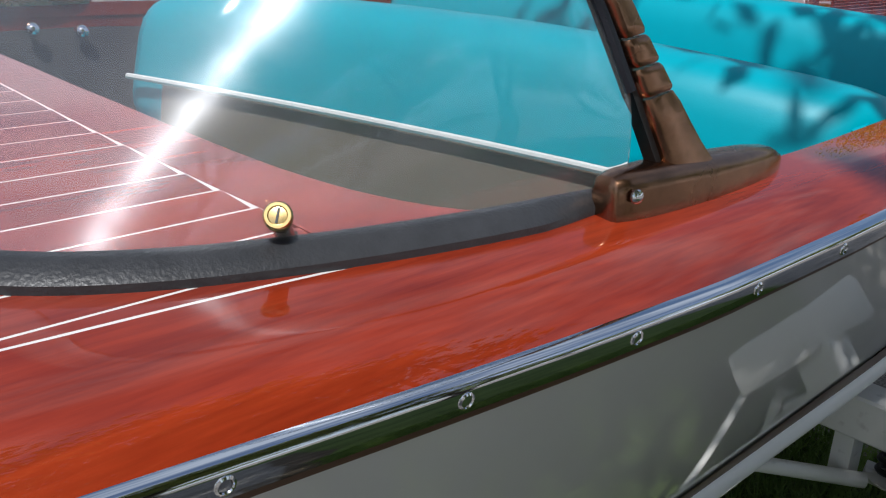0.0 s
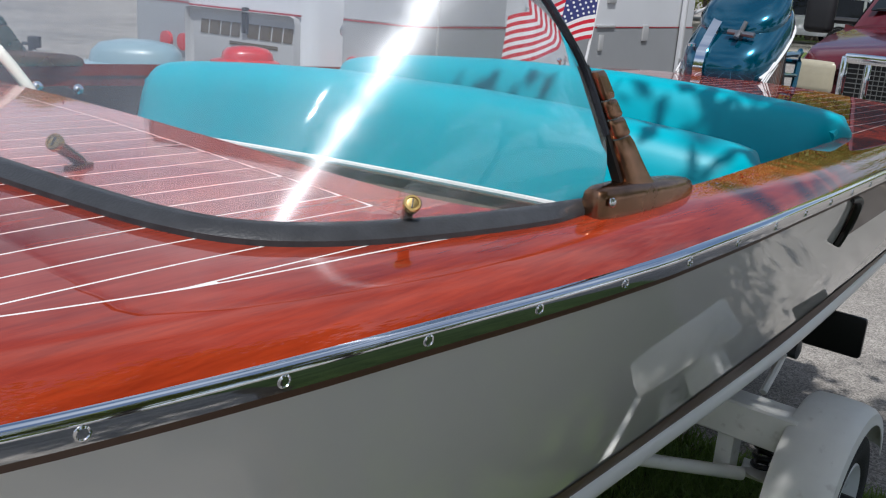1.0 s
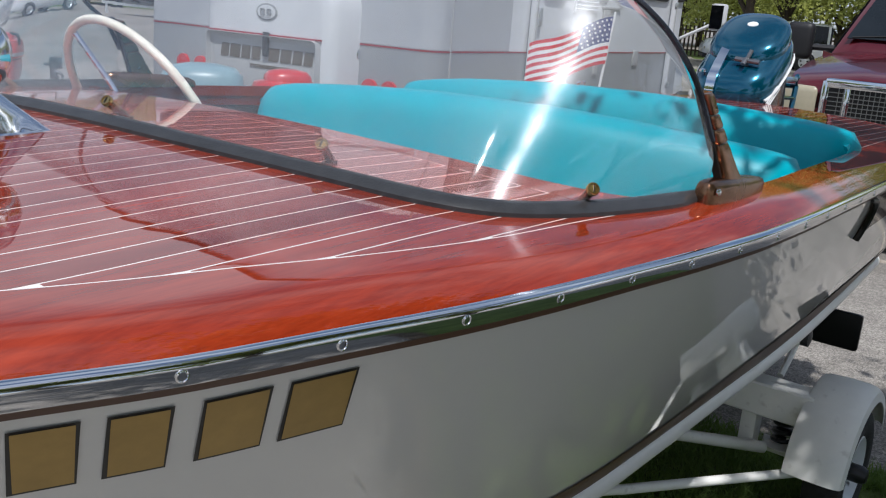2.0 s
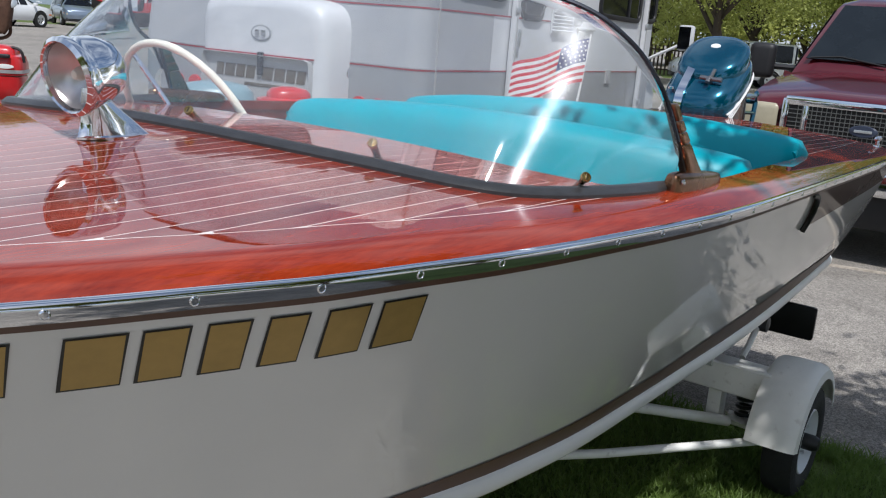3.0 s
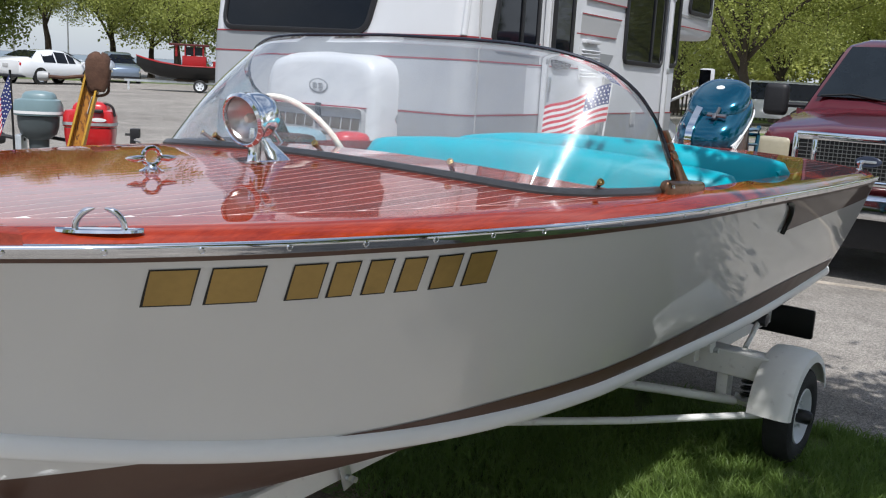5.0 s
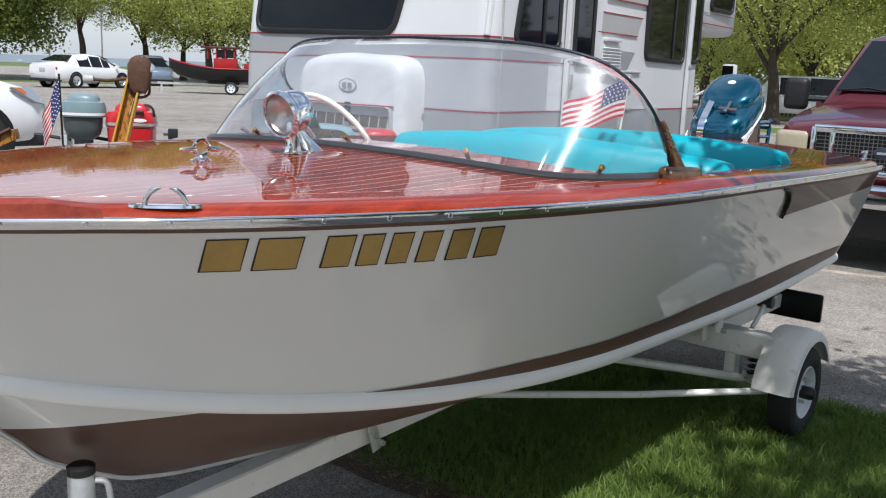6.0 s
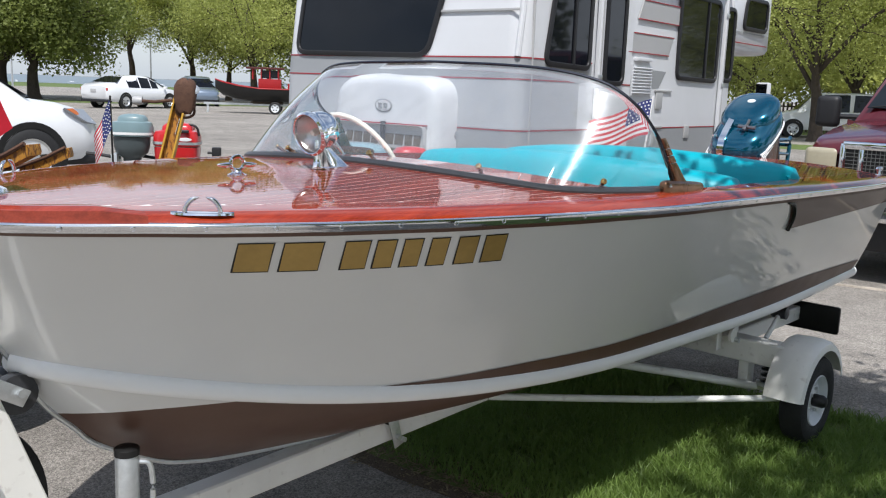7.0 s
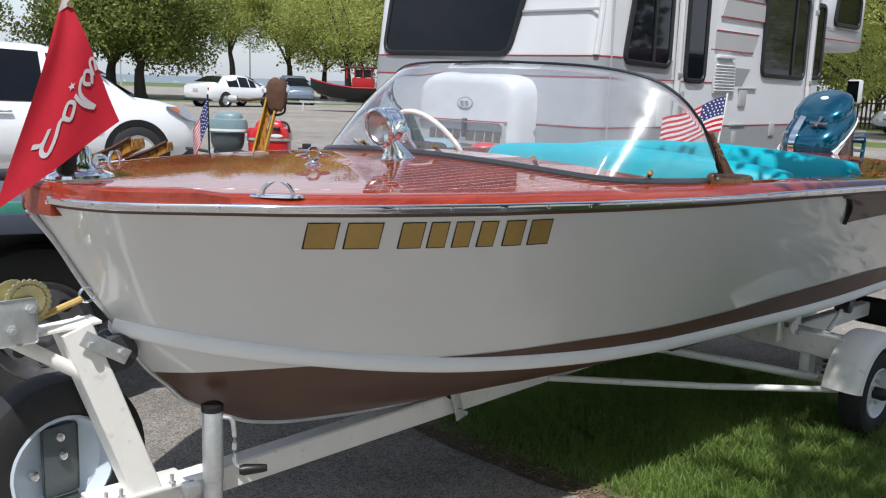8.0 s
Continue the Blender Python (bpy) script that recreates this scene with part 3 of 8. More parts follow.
# foredeck: a cream caulking bed with the planks on it
bed = []
for k in range(90):
    x = BOW_X + 0.02 + (0.30 - BOW_X - 0.02) * (k / 89) ** 1.5
    w = inner(x) + 0.004
    bed.append([Vector((x, w * j / 12, deck_z(x, w * j / 12) - 0.0002)) for j in range(-12, 13)])
deck = part("foredeck", slab(bed, (0, 0, -0.02)), SEAM, boat, "cream caulking between the deck planks")
PITCH, GAP = 0.0458, 0.0014


def plank(y0, y1, x0, x1, limit, steps=70):
    rows = []
    for k in range(steps + 1):
        x = x0 + ((x1 or aft_seam(abs(y0 + y1) / 2)) - x0) * k / steps
        lim = limit(x) - GAP
        a, b = (min(max(v, -lim), lim) for v in (y0, y1))
        if lim <= 0 or b - a < 0.0008:
            continue
        rows.append([Vector((x, a + (b - a) * j / 4, deck_z(x, a + (b - a) * j / 4) + 0.00005 * (1 - (j / 2 - 1) ** 2))) for j in range(5)])
    return rows if len(rows) > 1 else None


ys = [PITCH * k for k in range(-19, 20)]
for a in ys:
    rows = plank(a + GAP, a + PITCH - GAP, BOW_X + 0.05, None, inner)
    if rows:
        part("plank", slab(rows, (0, 0, -0.0015)), MAHOGANY, deck)
rows = []
for j in range(-40, 41):
    y = 0.812 * j / 40
    x0, x1 = aft_seam(abs(y)) + 0.003, aft_edge(abs(y))
    rows.append([Vector((x0 + (x1 - x0) * k / 5, y, deck_z(x0 + (x1 - x0) * k / 5, y))) for k in range(6)])
part("plank", slab(rows, (0, 0, -0.018)), MAHOGANY, deck, "varnished mahogany margin plank")
# aft deck
AFT_DECK = 2.02
bed = [[Vector((x, inner(x) * j / 12, deck_z(x, inner(x) * j / 12) - 0.0002)) for j in range(-12, 13)] for x in [AFT_DECK + (STERN_X - AFT_DECK) * k / 14 for k in range(15)]]
adeck = part("aft_deck", slab(bed, (0, 0, -0.02)), SEAM, boat, "cream caulking between the aft deck planks")
for a in ys:
    rows = plank(a + GAP, a + PITCH - GAP, AFT_DECK, STERN_X, inner, 14)
    if rows:
        part("plank", slab(rows, (0, 0, -0.0015)), MAHOGANY, adeck)
# raised mahogany cap round the bow
for sgn in (-1, 1):
    rows = []
    for k in range(25):
        x = BOW_X - 0.004 + 0.345 * (k / 24) ** 1.8
        b = half_beam(x)
        h = 0.011 * min(1, (24 - k) / 3)
        w = min(0.10, b)
        z0 = deck_z(x, b - 0.06)
        rows.append([Vector((x, sgn * (b + 0.004), rail_z(x) + 0.004)), Vector((x, sgn * (b + 0.003), z0 - 0.004 + h)), Vector((x, sgn * max(b - 0.012, 0), z0 + 0.004 + h)),
                     Vector((x, sgn * max(b - w * 0.6, 0), z0 + 0.004 + h)), Vector((x, sgn * max(b - w, 0), deck_z(x, b - w) + h * 0.6)), Vector((x, sgn * max(b - w, 0), deck_z(x, b - w) - 0.002))])
    part("bow_cap", grid(rows), MAHOGANY, boat, "raised varnished bow cap")
# rounded mahogany stem head under the caps
rows = []
for k in range(19):
    y = -0.115 + 0.23 * k / 18
    x = next(BOW_X + 0.0005 * q for q in range(200) if half_beam(BOW_X + 0.0005 * q) >= abs(y)) - 0.003
    rows.append([Vector((x, y, 1.219)), Vector((x - 0.004, y, 1.23)), Vector((x - 0.005, y, 1.27)), Vector((x - 0.003, y, 1.296)), Vector((x + 0.008, y, 1.306)), Vector((x + 0.05, y, 1.300)), Vector((x + 0.05, y, 1.219))])
part("stem_head", grid(rows, close_v=True, caps=True), MAHOGANY, boat, "rounded varnished stem head")
# chrome rub rail with its screws
RAIL_SECTION = [(-0.004, -0.0140), (0.0035, -0.0140), (0.0072, -0.0120), (0.0090, -0.005), (0.0100, 0.003), (0.0094, 0.0066), (0.0068, 0.0092), (0.0035, 0.0104), (-0.002, 0.0106)]
for sgn in (-1, 1):
    xs = [BOW_X + 0.022 + (STERN_X + 0.01 - BOW_X - 0.022) * (k / 110) ** 1.5 for k in range(111)]
    rows = []
    for x in xs:
        b, e = half_beam(x), (half_beam(x + 0.004) - half_beam(x - 0.004)) / 0.008
        nrm = Vector((-e, 1)).normalized()
        rows.append([Vector((x + nrm.x * a, sgn * (b + 0.002 + nrm.y * a), rail_z(x) - 0.001 + h)) for a, h in RAIL_SECTION])
    rail = part("rub_rail", grid(rows, close_v=True, caps=True), CHROME, boat, "polished metal rub rail")
    me = None
    places = [0.436, 0.436]
    while places[0] > BOW_X + 0.06:
        e = (half_beam(places[0] + 0.004) - half_beam(places[0] - 0.004)) / 0.008
        places.insert(0, places[0] - 0.15 / math.sqrt(1 + e * e))
    while places[-1] < STERN_X - 0.16:
        places.append(places[-1] + 0.15)
    places[0] = BOW_X + 0.032
    for x in sorted(set(places)):
        e = (half_beam(x + 0.004) - half_beam(x - 0.004)) / 0.008
        if me is None:
            first = part("screw", lathe([(0.0062, -0.001), (0.0060, 0.0006), (0.0046, 0.0014), (0.0040, 0.0004), (0, 0.0006)], 12), CHROME, rail)
            me = first.data
            ob = first
        else:
            ob = new("screw", me)
            ob.parent = rail
        nrm = Vector((-e, sgn, -0.1)).normalized()
        ob.matrix_basis = Matrix.Translation((x + -e * 0.011, sgn * (half_beam(x) + 0.0114), rail_z(x) - 0.003)) @ nrm.to_track_quat("Z", "Y").to_matrix().to_4x4()

for sgn in (-1, 1):
    rows = [[hull_side(u, f, sgn, 0.0022) for f in (0.0, 0.019)] for u in [k / 120 for k in range(4, 121)]]
    part("sheer_line", slab([[p - Vector((0, 0, 0.003)) for p in r] for r in rows], (0, -sgn * 0.002, 0)), BROWN, boat, "thin dark brown line under the rub rail")

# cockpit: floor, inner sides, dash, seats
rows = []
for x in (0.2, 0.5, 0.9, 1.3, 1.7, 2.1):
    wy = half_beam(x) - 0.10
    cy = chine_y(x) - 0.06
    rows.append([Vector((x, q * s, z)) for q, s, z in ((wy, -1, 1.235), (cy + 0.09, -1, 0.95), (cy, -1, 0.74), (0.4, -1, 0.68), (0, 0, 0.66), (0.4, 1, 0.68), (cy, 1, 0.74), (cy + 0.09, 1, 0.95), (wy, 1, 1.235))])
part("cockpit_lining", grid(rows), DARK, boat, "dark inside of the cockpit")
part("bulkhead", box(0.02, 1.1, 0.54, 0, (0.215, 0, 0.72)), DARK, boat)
for sgn in (-1, 1):
    rows = [[Vector((x, sgn * (inner(x) + 0.002), deck_z(x, inner(x)) - 0.002)), Vector((x, sgn * (inner(x) + 0.012), deck_z(x, inner(x)) - 0.10))] for x in [AFT + (AFT_DECK - AFT) * k / 20 for k in range(21)]]
    part("coaming", slab(rows, (0, sgn * 0.012, 0)), MAHOGANY, boat)


def bench(port, starboard, crown, label):
    """A padded bench: a back cushion from end to end with a crowned top, piping along its foot, a plain panel and the seat."""
    a, c = Vector(port), Vector(starboard)
    b = thing("bench_seat", Matrix(), label, "seat", "teal bench seats")
    h, thick, n = 0.25, 0.16, 48

    def top(s):
        p = a.lerp(c, s)
        p.z += crown * (1 - (2 * s - 1) ** 2)
        p.x -= 0.03 * (1 - (2 * s - 1) ** 2)
        return p
    rows = []
    for k in range(n + 1):
        s = k / n
        e = max(0.0, 1 - abs(2 * s - 1) ** 30) ** 0.5
        t = top(s)
        row = []
        for q in range(24):
            ang = 2 * math.pi * q / 24
            cx, cz = math.cos(ang), math.sin(ang)
            px = math.copysign(abs(cx) ** 0.7, cx) * thick / 2 * (0.25 + 0.75 * e)
            pz = math.copysign(abs(cz) ** 0.55, cz) * h / 2 * (0.7 + 0.3 * e)
            zz = pz - h / 2
            row.append(Vector((t.x + px + thick * 0.3 - zz * -0.22, t.y, t.z + zz + 0.002 * noise.noise(Vector((s * 9, q * 0.5, port[0]))))))
        rows.append(row)
    part("backrest", grid(rows, close_v=True, caps=True), TEAL_VINYL, b, "teal vinyl padded back", smooth=60)
    seam_line = [Vector((top(s).x - 0.050, a.lerp(c, s).y, a.lerp(c, s).z - 0.145 + 0.02 * (1 - (2 * s - 1) ** 2))) for s in [0.01 + 0.95 * k / 30 for k in range(31)]]
    part("piping", tube([p + Vector((-0.035, 0, 0)) for p in seam_line], 0.006, 8), PIPING, b, "white piping")
    rows = [[p + Vector((-0.02, 0, 0.0)), p + Vector((-0.06, 0, -0.28))] for p in seam_line[2:-2]]
    part("front_panel", slab(rows, (0.03, 0, 0)), TAUPE, b, "taupe vinyl lower panel")
    mid = a.lerp(c, 0.5)
    part("cushion", xf(box(0.42, 1.16, 0.13, 0.045, (0, 0, 0), 3), Matrix.Translation((mid.x - 0.29, mid.y * 0, 0.80))), TEAL_VINYL, b, "teal vinyl seat cushion")
    for s in (0.02, 0.98):
        part("end_tuck", tube(spline([top(s) + Vector((-0.02, 0, -0.05)), top(s) + Vector((0.03, 0, -0.035)), top(s) + Vector((0.08, 0, -0.05))], 4), 0.012, 8), TEAL_VINYL, b, "tucked vinyl end fold")
    return b


bench((1.17, -0.800, 1.289), (0.80, 0.535, 1.318), 0.045, "teal vinyl front bench seat with white piping")
bench((1.86, -0.755, 1.300), (1.60, 0.72, 1.295), 0.05, "teal vinyl rear bench seat dappled with leaf shade")

# ---- windscreen and its fittings ----
BASE = [(-0.028, 0, 0), (-0.020, -0.22, 0), (0.006, -0.42, 0), (0.036, -0.57, 0), (0.060, -0.645, 0), (0.098, -0.703, 0), (0.165, -0.745, 0), (0.27, -0.780, 0), (0.41, -0.808, 0), (0.57, -0.824, 0)]
TOP = [(0.29, 0, 1.684), (0.294, -0.159, 1.681), (0.305, -0.318, 1.677), (0.338, -0.47, 1.668), (0.386, -0.588, 1.649), (0.432, -0.678, 1.617), (0.468, -0.751, 1.561), (0.498, -0.793, 1.501), (0.532, -0.809, 1.45), (0.561, -0.827, 1.381)]


STARBOARD = [0, 0.012, 0.055, 0.075, 0.082, 0.085, 0.080, 0.055, 0.02, 0.0]


def mirrored(points):
    """Both halves of the screen; the starboard one is set a little further forward."""
    return [Vector((p[0] - d, -p[1], p[2])) for p, d in reversed(list(zip(points[1:], STARBOARD[1:])))] + [Vector(p) for p in points]


def on_deck(p, dz=0.0):
    return Vector((p.x, p.y, deck_z(p.x, p.y) + dz))


base_line = [on_deck(p) for p in spline(mirrored(BASE), 6)]
top_line = spline(mirrored(TOP), 6)
screen = thing("windscreen", Matrix(), "wraparound clear acrylic windscreen with a black rubber foot", "windscreen")
rows = []
for b, t in zip(base_line, top_line):
    b = b + Vector((0, 0, 0.004))
    row = []
    for k in range(13):
        f = k / 12
        p = b.lerp(t, f)
        out = Vector((-0.55, 0.55 * math.copysign(1, p.y) * min(1, abs(p.y) * 1.4), 0.4)).normalized()
        row.append(p + out * 0.018 * math.sin(math.pi * f))
    rows.append(row)
inner_rows = [[p + Vector((0.004, -0.002 * math.copysign(1, p.y) if abs(p.y) > 0.05 else 0, -0.001)) for p in r] for r in rows]
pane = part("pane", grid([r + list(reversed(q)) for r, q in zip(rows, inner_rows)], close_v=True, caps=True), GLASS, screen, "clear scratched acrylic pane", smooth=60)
pane.visible_shadow = False
part("edge_trim", tube([r[-1] for r in rows], 0.0055, 8), mat("trim_dark", (0.05, 0.055, 0.07), 0.25, metal=0.7, vary=0.2), screen, "thin dark metal edge trim")
foot = []
for i, (p, s, u, t) in enumerate(frames_along(base_line)):
    ends = min(i, len(base_line) - 1 - i)
    k = min(1.0, 0.25 + ends / 5)
    out = s * (-1)
    foot.append([on_deck(p + out * a * k, h) for a, h in ((-0.020, -0.001), (-0.020, 0.006), (-0.008, 0.016), (0.004, 0.017), (0.013, 0.011), (0.026, 0.005), (0.031, -0.001))])
part("gasket", grid(foot, close_v=True, caps=True), RUBBER, screen, "black rubber gasket strip")


def section(c, along, across, up, w, h):
    """A rounded block section with a flat foot."""
    return [c + across * (a * w) + up * (b * h) for a, b in ((-1, 0), (-1, 0.62), (-0.82, 0.9), (-0.4, 1.0), (0.4, 1.0), (0.82, 0.9), (1, 0.62), (1, 0))]


for sgn in (-1, 1):
    # streamlined foot
    rows = []
    for x, w, h in ((0.524, 0.010, 0.030), (0.527, 0.014, 0.037), (0.542, 0.018, 0.040), (0.560, 0.021, 0.040), (0.60, 0.024, 0.039), (0.65, 0.025, 0.036), (0.70, 0.024, 0.033), (0.75, 0.021, 0.030), (0.785, 0.016, 0.026), (0.805, 0.010, 0.018), (0.812, 0.004, 0.008)):
        c = on_deck(Vector((x, sgn * (0.838 - 0.012 * (x - 0.5)), 0)), -0.003)
        rows.append(section(c, None, Vector((0, sgn, 0)), Vector((0, 0, 1)), w, h))
    br = part("bracket", grid(rows, close_v=True, caps=True), BRONZE, screen, "worn brown bronze windscreen bracket", smooth=50)
    # wedge-shaped post in five ribbed lengths
    low, high = Vector((0.640, sgn * 0.842, 1.300)), Vector((0.546, sgn * 0.810, 1.456))
    cuts = ((-0.02, 0.47), (0.482, 0.625), (0.637, 0.775), (0.787, 1.0))
    axis = (high - low).normalized()
    side = Vector((1, 0, 0.12)).normalized()
    out = side.cross(axis).normalized() * (-sgn)
    for f0, f1 in cuts:
        rows = []
        for k in range(9):
            f = f0 + (f1 - f0) * k / 8
            c = low.lerp(high, f)
            half = 0.0125 + 0.019 * max(0.0, 1 - f) ** 1.3 + 0.030 * max(0.0, 0.14 - f)
            edge = 0.0015 if k in (0, 8) else 0.0
            t = 0.0105 - edge + 0.007 * max(0.0, 0.3 - f)
            half -= edge
            rows.append([c + side * (a * half) + out * (b * t) for a, b in ((-1, -1), (-1, 0.55), (-0.9, 0.85), (-0.75, 1.0), (0.55, 1.0), (0.85, 0.8), (1, 0.3), (1, -1))])
        part("post", grid(rows, close_v=True, caps=True), BRONZE, br, "ribbed bronze post", smooth=35)
    rows = []
    for k in range(14):
        f = 0.10 + 0.96 * k / 13
        c = low.lerp(high, f) - side * (0.0125 + 0.019 * max(0.0, 1 - f) ** 1.3 + 0.002) - out * 0.004
        rows.append([c + side * (a * 0.005) + out * (b * 0.006) for a, b in ((-1, -1), (-1, 1), (1, 1), (1, -1))])
    part("channel", grid(rows, close_v=True, caps=True), BLACK, br, "dark channel that grips the screen")
    scr = lathe([(0.0062, 0), (0.006, 0.0016), (0.0035, 0.0028), (0, 0.003)], 12)
    part("screw", xf(scr, Matrix.Translation(on_deck(Vector((0.540, sgn * 0.8585, 0)), 0.022)) @ Vector((-0.25, sgn, 0.15)).to_track_quat("Z", "Y").to_matrix().to_4x4()), CHROME, br)


def clamp_knob(p, ang):
    """A small brass thumb screw on a bracket that holds the screen's foot down."""
    k = thing("clamp_knob", Matrix.Translation(p) @ Matrix.Rotation(ang, 4, "Z"), "small brass clamp knob behind the windscreen foot", "knob", "windscreen knobs")
    part("arm", join(xf(lathe([(0.0068, 0), (0.0068, 0.048), (0.0052, 0.054)], 12, "x"), Matrix.Translation((-0.012, 0, 0.033)) @ Matrix.Rotation(radians(33), 4, "Y")), box(0.034, 0.016, 0.005, 0.002, (0.026, 0, 0))), BRONZE, k, "short worn stud on a foot plate")
    turn = Matrix.Translation((-0.010, 0, 0.0325)) @ Vector((-0.84, 0, 0.54)).to_track_quat("Z", "Y").to_matrix().to_4x4()
    part("knob", xf(lathe([(0.0085, 0), (0.0098, 0.001), (0.0098, 0.006), (0.0086, 0.0075), (0.0066, 0.0075), (0.006, 0.0062), (0, 0.0066)], 18), turn), BRASS, k, "round brass knob")
    part("slot", xf(box(0.010, 0.0014, 0.0016), turn @ Matrix.Translation((0, 0, 0.0060)) @ Matrix.Rotation(radians(80), 4, "Z")), BLACK, k)
    return k


for x, y, ang in ((0.252, -0.784, 0.9), (0.055, -0.452, 0.45), (-0.012, -0.020, 0.25), (-0.045, 0.40, -0.30), (0.19, 0.765, -0.9)):
    clamp_knob(on_deck(Vector((x + 0.012, y + (0.012 if y < 0 else -0.012), 0))), ang)

# steering wheel and dash
wheel = thing("steering_wheel", pose(0.41, 0.50, 1.250), "ivory steering wheel behind the windscreen", "steering wheel")
tilt = Matrix.Rotation(radians(62), 4, "Y")
rows = []
for k in range(40):
    a = 2 * math.pi * k / 40
    d = Vector((math.cos(a), math.sin(a), 0))
    rows.append([d * 0.25 + d * (0.0105 * math.cos(b)) + Vector((0, 0, 0.0105 * math.sin(b))) for b in [2 * math.pi * j / 10 for j in range(10)]])
part("rim", xf(grid(rows, close_u=True, close_v=True), tilt), IVORY, wheel, "ivory plastic rim")
for a in (0.5, 2.6, 4.7):
    part("spoke", xf(tube([(0, 0, -0.03), (0.1 * math.cos(a), 0.1 * math.sin(a), -0.012), (0.24 * math.cos(a), 0.24 * math.sin(a), 0)], 0.007, 8), tilt), CHROME, wheel)
part("hub", xf(lathe([(0.03, -0.05), (0.034, -0.03), (0.025, -0.015), (0, -0.012)], 16), tilt), CHROME, wheel)
part("column", tube([Vector((0, 0, 0)), Vector((-0.16, 0, -0.09))], 0.014, 10), CHROME, wheel)

# control knobs on the starboard coaming
for x, z in ((0.66, 1.232), (0.765, 1.220)):
    ck = thing("control_knob", Matrix.Translation((x, inner(x) + 0.006, z)), "small round chrome control knob on the mahogany coaming", "knob", "control knobs")
    part("stem", xf(lathe([(0.005, 0), (0.005, 0.03)], 10, "y"), Matrix.Rotation(math.pi, 4, "Z")), CHROME, ck)
    part("ball", xf(lathe([(0, -0.018), (0.010, -0.015), (0.017, -0.006), (0.017, 0.006), (0.010, 0.015), (0, 0.018)], 16, "y"), Matrix.Translation((0, -0.042, 0))), CHROME, ck)

# spotlight
spot = thing("spotlight", Matrix.Translation(on_deck(Vector((-0.238, -0.035, 0)))), "chrome spotlight on a streamlined pedestal on the foredeck", "lamp")
rows = []
for z, lx, ly, ox in ((0, 0.078, 0.026, 0.036), (0.004, 0.078, 0.026, 0.036), (0.007, 0.073, 0.022, 0.034), (0.03, 0.056, 0.021, 0.022), (0.05, 0.042, 0.020, 0.010), (0.07, 0.030, 0.018, -0.002), (0.092, 0.020, 0.015, -0.010)):
    rows.append([Vector((ox + lx * math.cos(a), ly * math.sin(a) * (1 - 0.45 * max(0, math.cos(a))), z)) for a in [2 * math.pi * j / 16 for j in range(16)]])
part("pedestal", grid(rows, close_v=True, caps=True), CHROME, spot, "polished chrome pedestal")
turn = Matrix.Translation((-0.024, -0.004, 0.120)) @ Vector((-0.98, -0.04, -0.22)).to_track_quat("Z", "Y").to_matrix().to_4x4()
lamp = part("housing", xf(lathe([(0, -0.072), (0.028, -0.066), (0.050, -0.048), (0.062, -0.018), (0.066, 0.012), (0.068, 0.026), (0.071, 0.030), (0.071, 0.040), (0.064, 0.046), (0.061, 0.043), (0.060, 0.030), (0.050, 0.008), (0.030, -0.010), (0.0, -0.016)], 32), turn), CHROME, spot, "round chrome lamp housing")
part("reflector", xf(lathe([(0.0595, 0.0335), (0.050, 0.012), (0.030, -0.006), (0.010, -0.012), (0.0, -0.0125)], 24, "z", False), turn), mat("reflector", (0.60, 0.56, 0.54), 0.30, metal=1.0, vary=0.15, scale=30), lamp, "dull silvered reflector")
part("bulb", xf(lathe([(0.010, -0.016), (0.010, 0.0), (0.013, 0.012), (0.008, 0.024), (0, 0.027)], 12), turn), IVORY, lamp, "small lamp bulb")
lens = part("lens", xf(lathe([(0, 0.0395), (0.045, 0.0385), (0.0600, 0.0365), (0.0605, 0.0380), (0.045, 0.0405), (0.02, 0.0415), (0, 0.0418)], 24), turn), mat("lens_glass", (0.95, 0.97, 0.98), 0.02, trans=1.0, ior=1.1), lamp, "clear glass lens")
lens.visible_shadow = False
part("trunnion", xf(lathe([(0.012, -0.012), (0.014, 0), (0.012, 0.012)], 12, "y"), Matrix.Translation((0.030, 0.045, 0.098))), BRASS, spot)

# lifting ring with horns
ring_t = thing("lifting_ring", Matrix.Translation(on_deck(Vector((-0.54, 0.0, 0)))) @ Matrix.Rotation(radians(80), 4, "Z"), "chrome ring cleat on the foredeck planks", "cleat")
part("base", lathe([(0.030, 0), (0.030, 0.003), (0.022, 0.006), (0.014, 0.012), (0.012, 0.018)], 20), CHROME, ring_t)
rows = []
for k in range(28):
    a = 2 * math.pi * k / 28
    d = Vector((0, math.cos(a), math.sin(a)))
    rows.append([Vector((0, 0, 0.036)) + d * 0.021 + d * (0.0062 * math.cos(b)) + Vector((0.0062 * math.sin(b), 0, 0)) for b in [2 * math.pi * j / 8 for j in range(8)]])
part("ring", grid(rows, close_u=True, close_v=True), CHROME, ring_t)
for s in (-1, 1):
    part("horn", tube([(0, s * 0.020, 0.033), (0, s * 0.040, 0.031), (0, s * 0.058, 0.032), (0, s * 0.064, 0.033)], 0.0085, 10, [0.9, 1.0, 0.6, 0.15]), CHROME, ring_t)


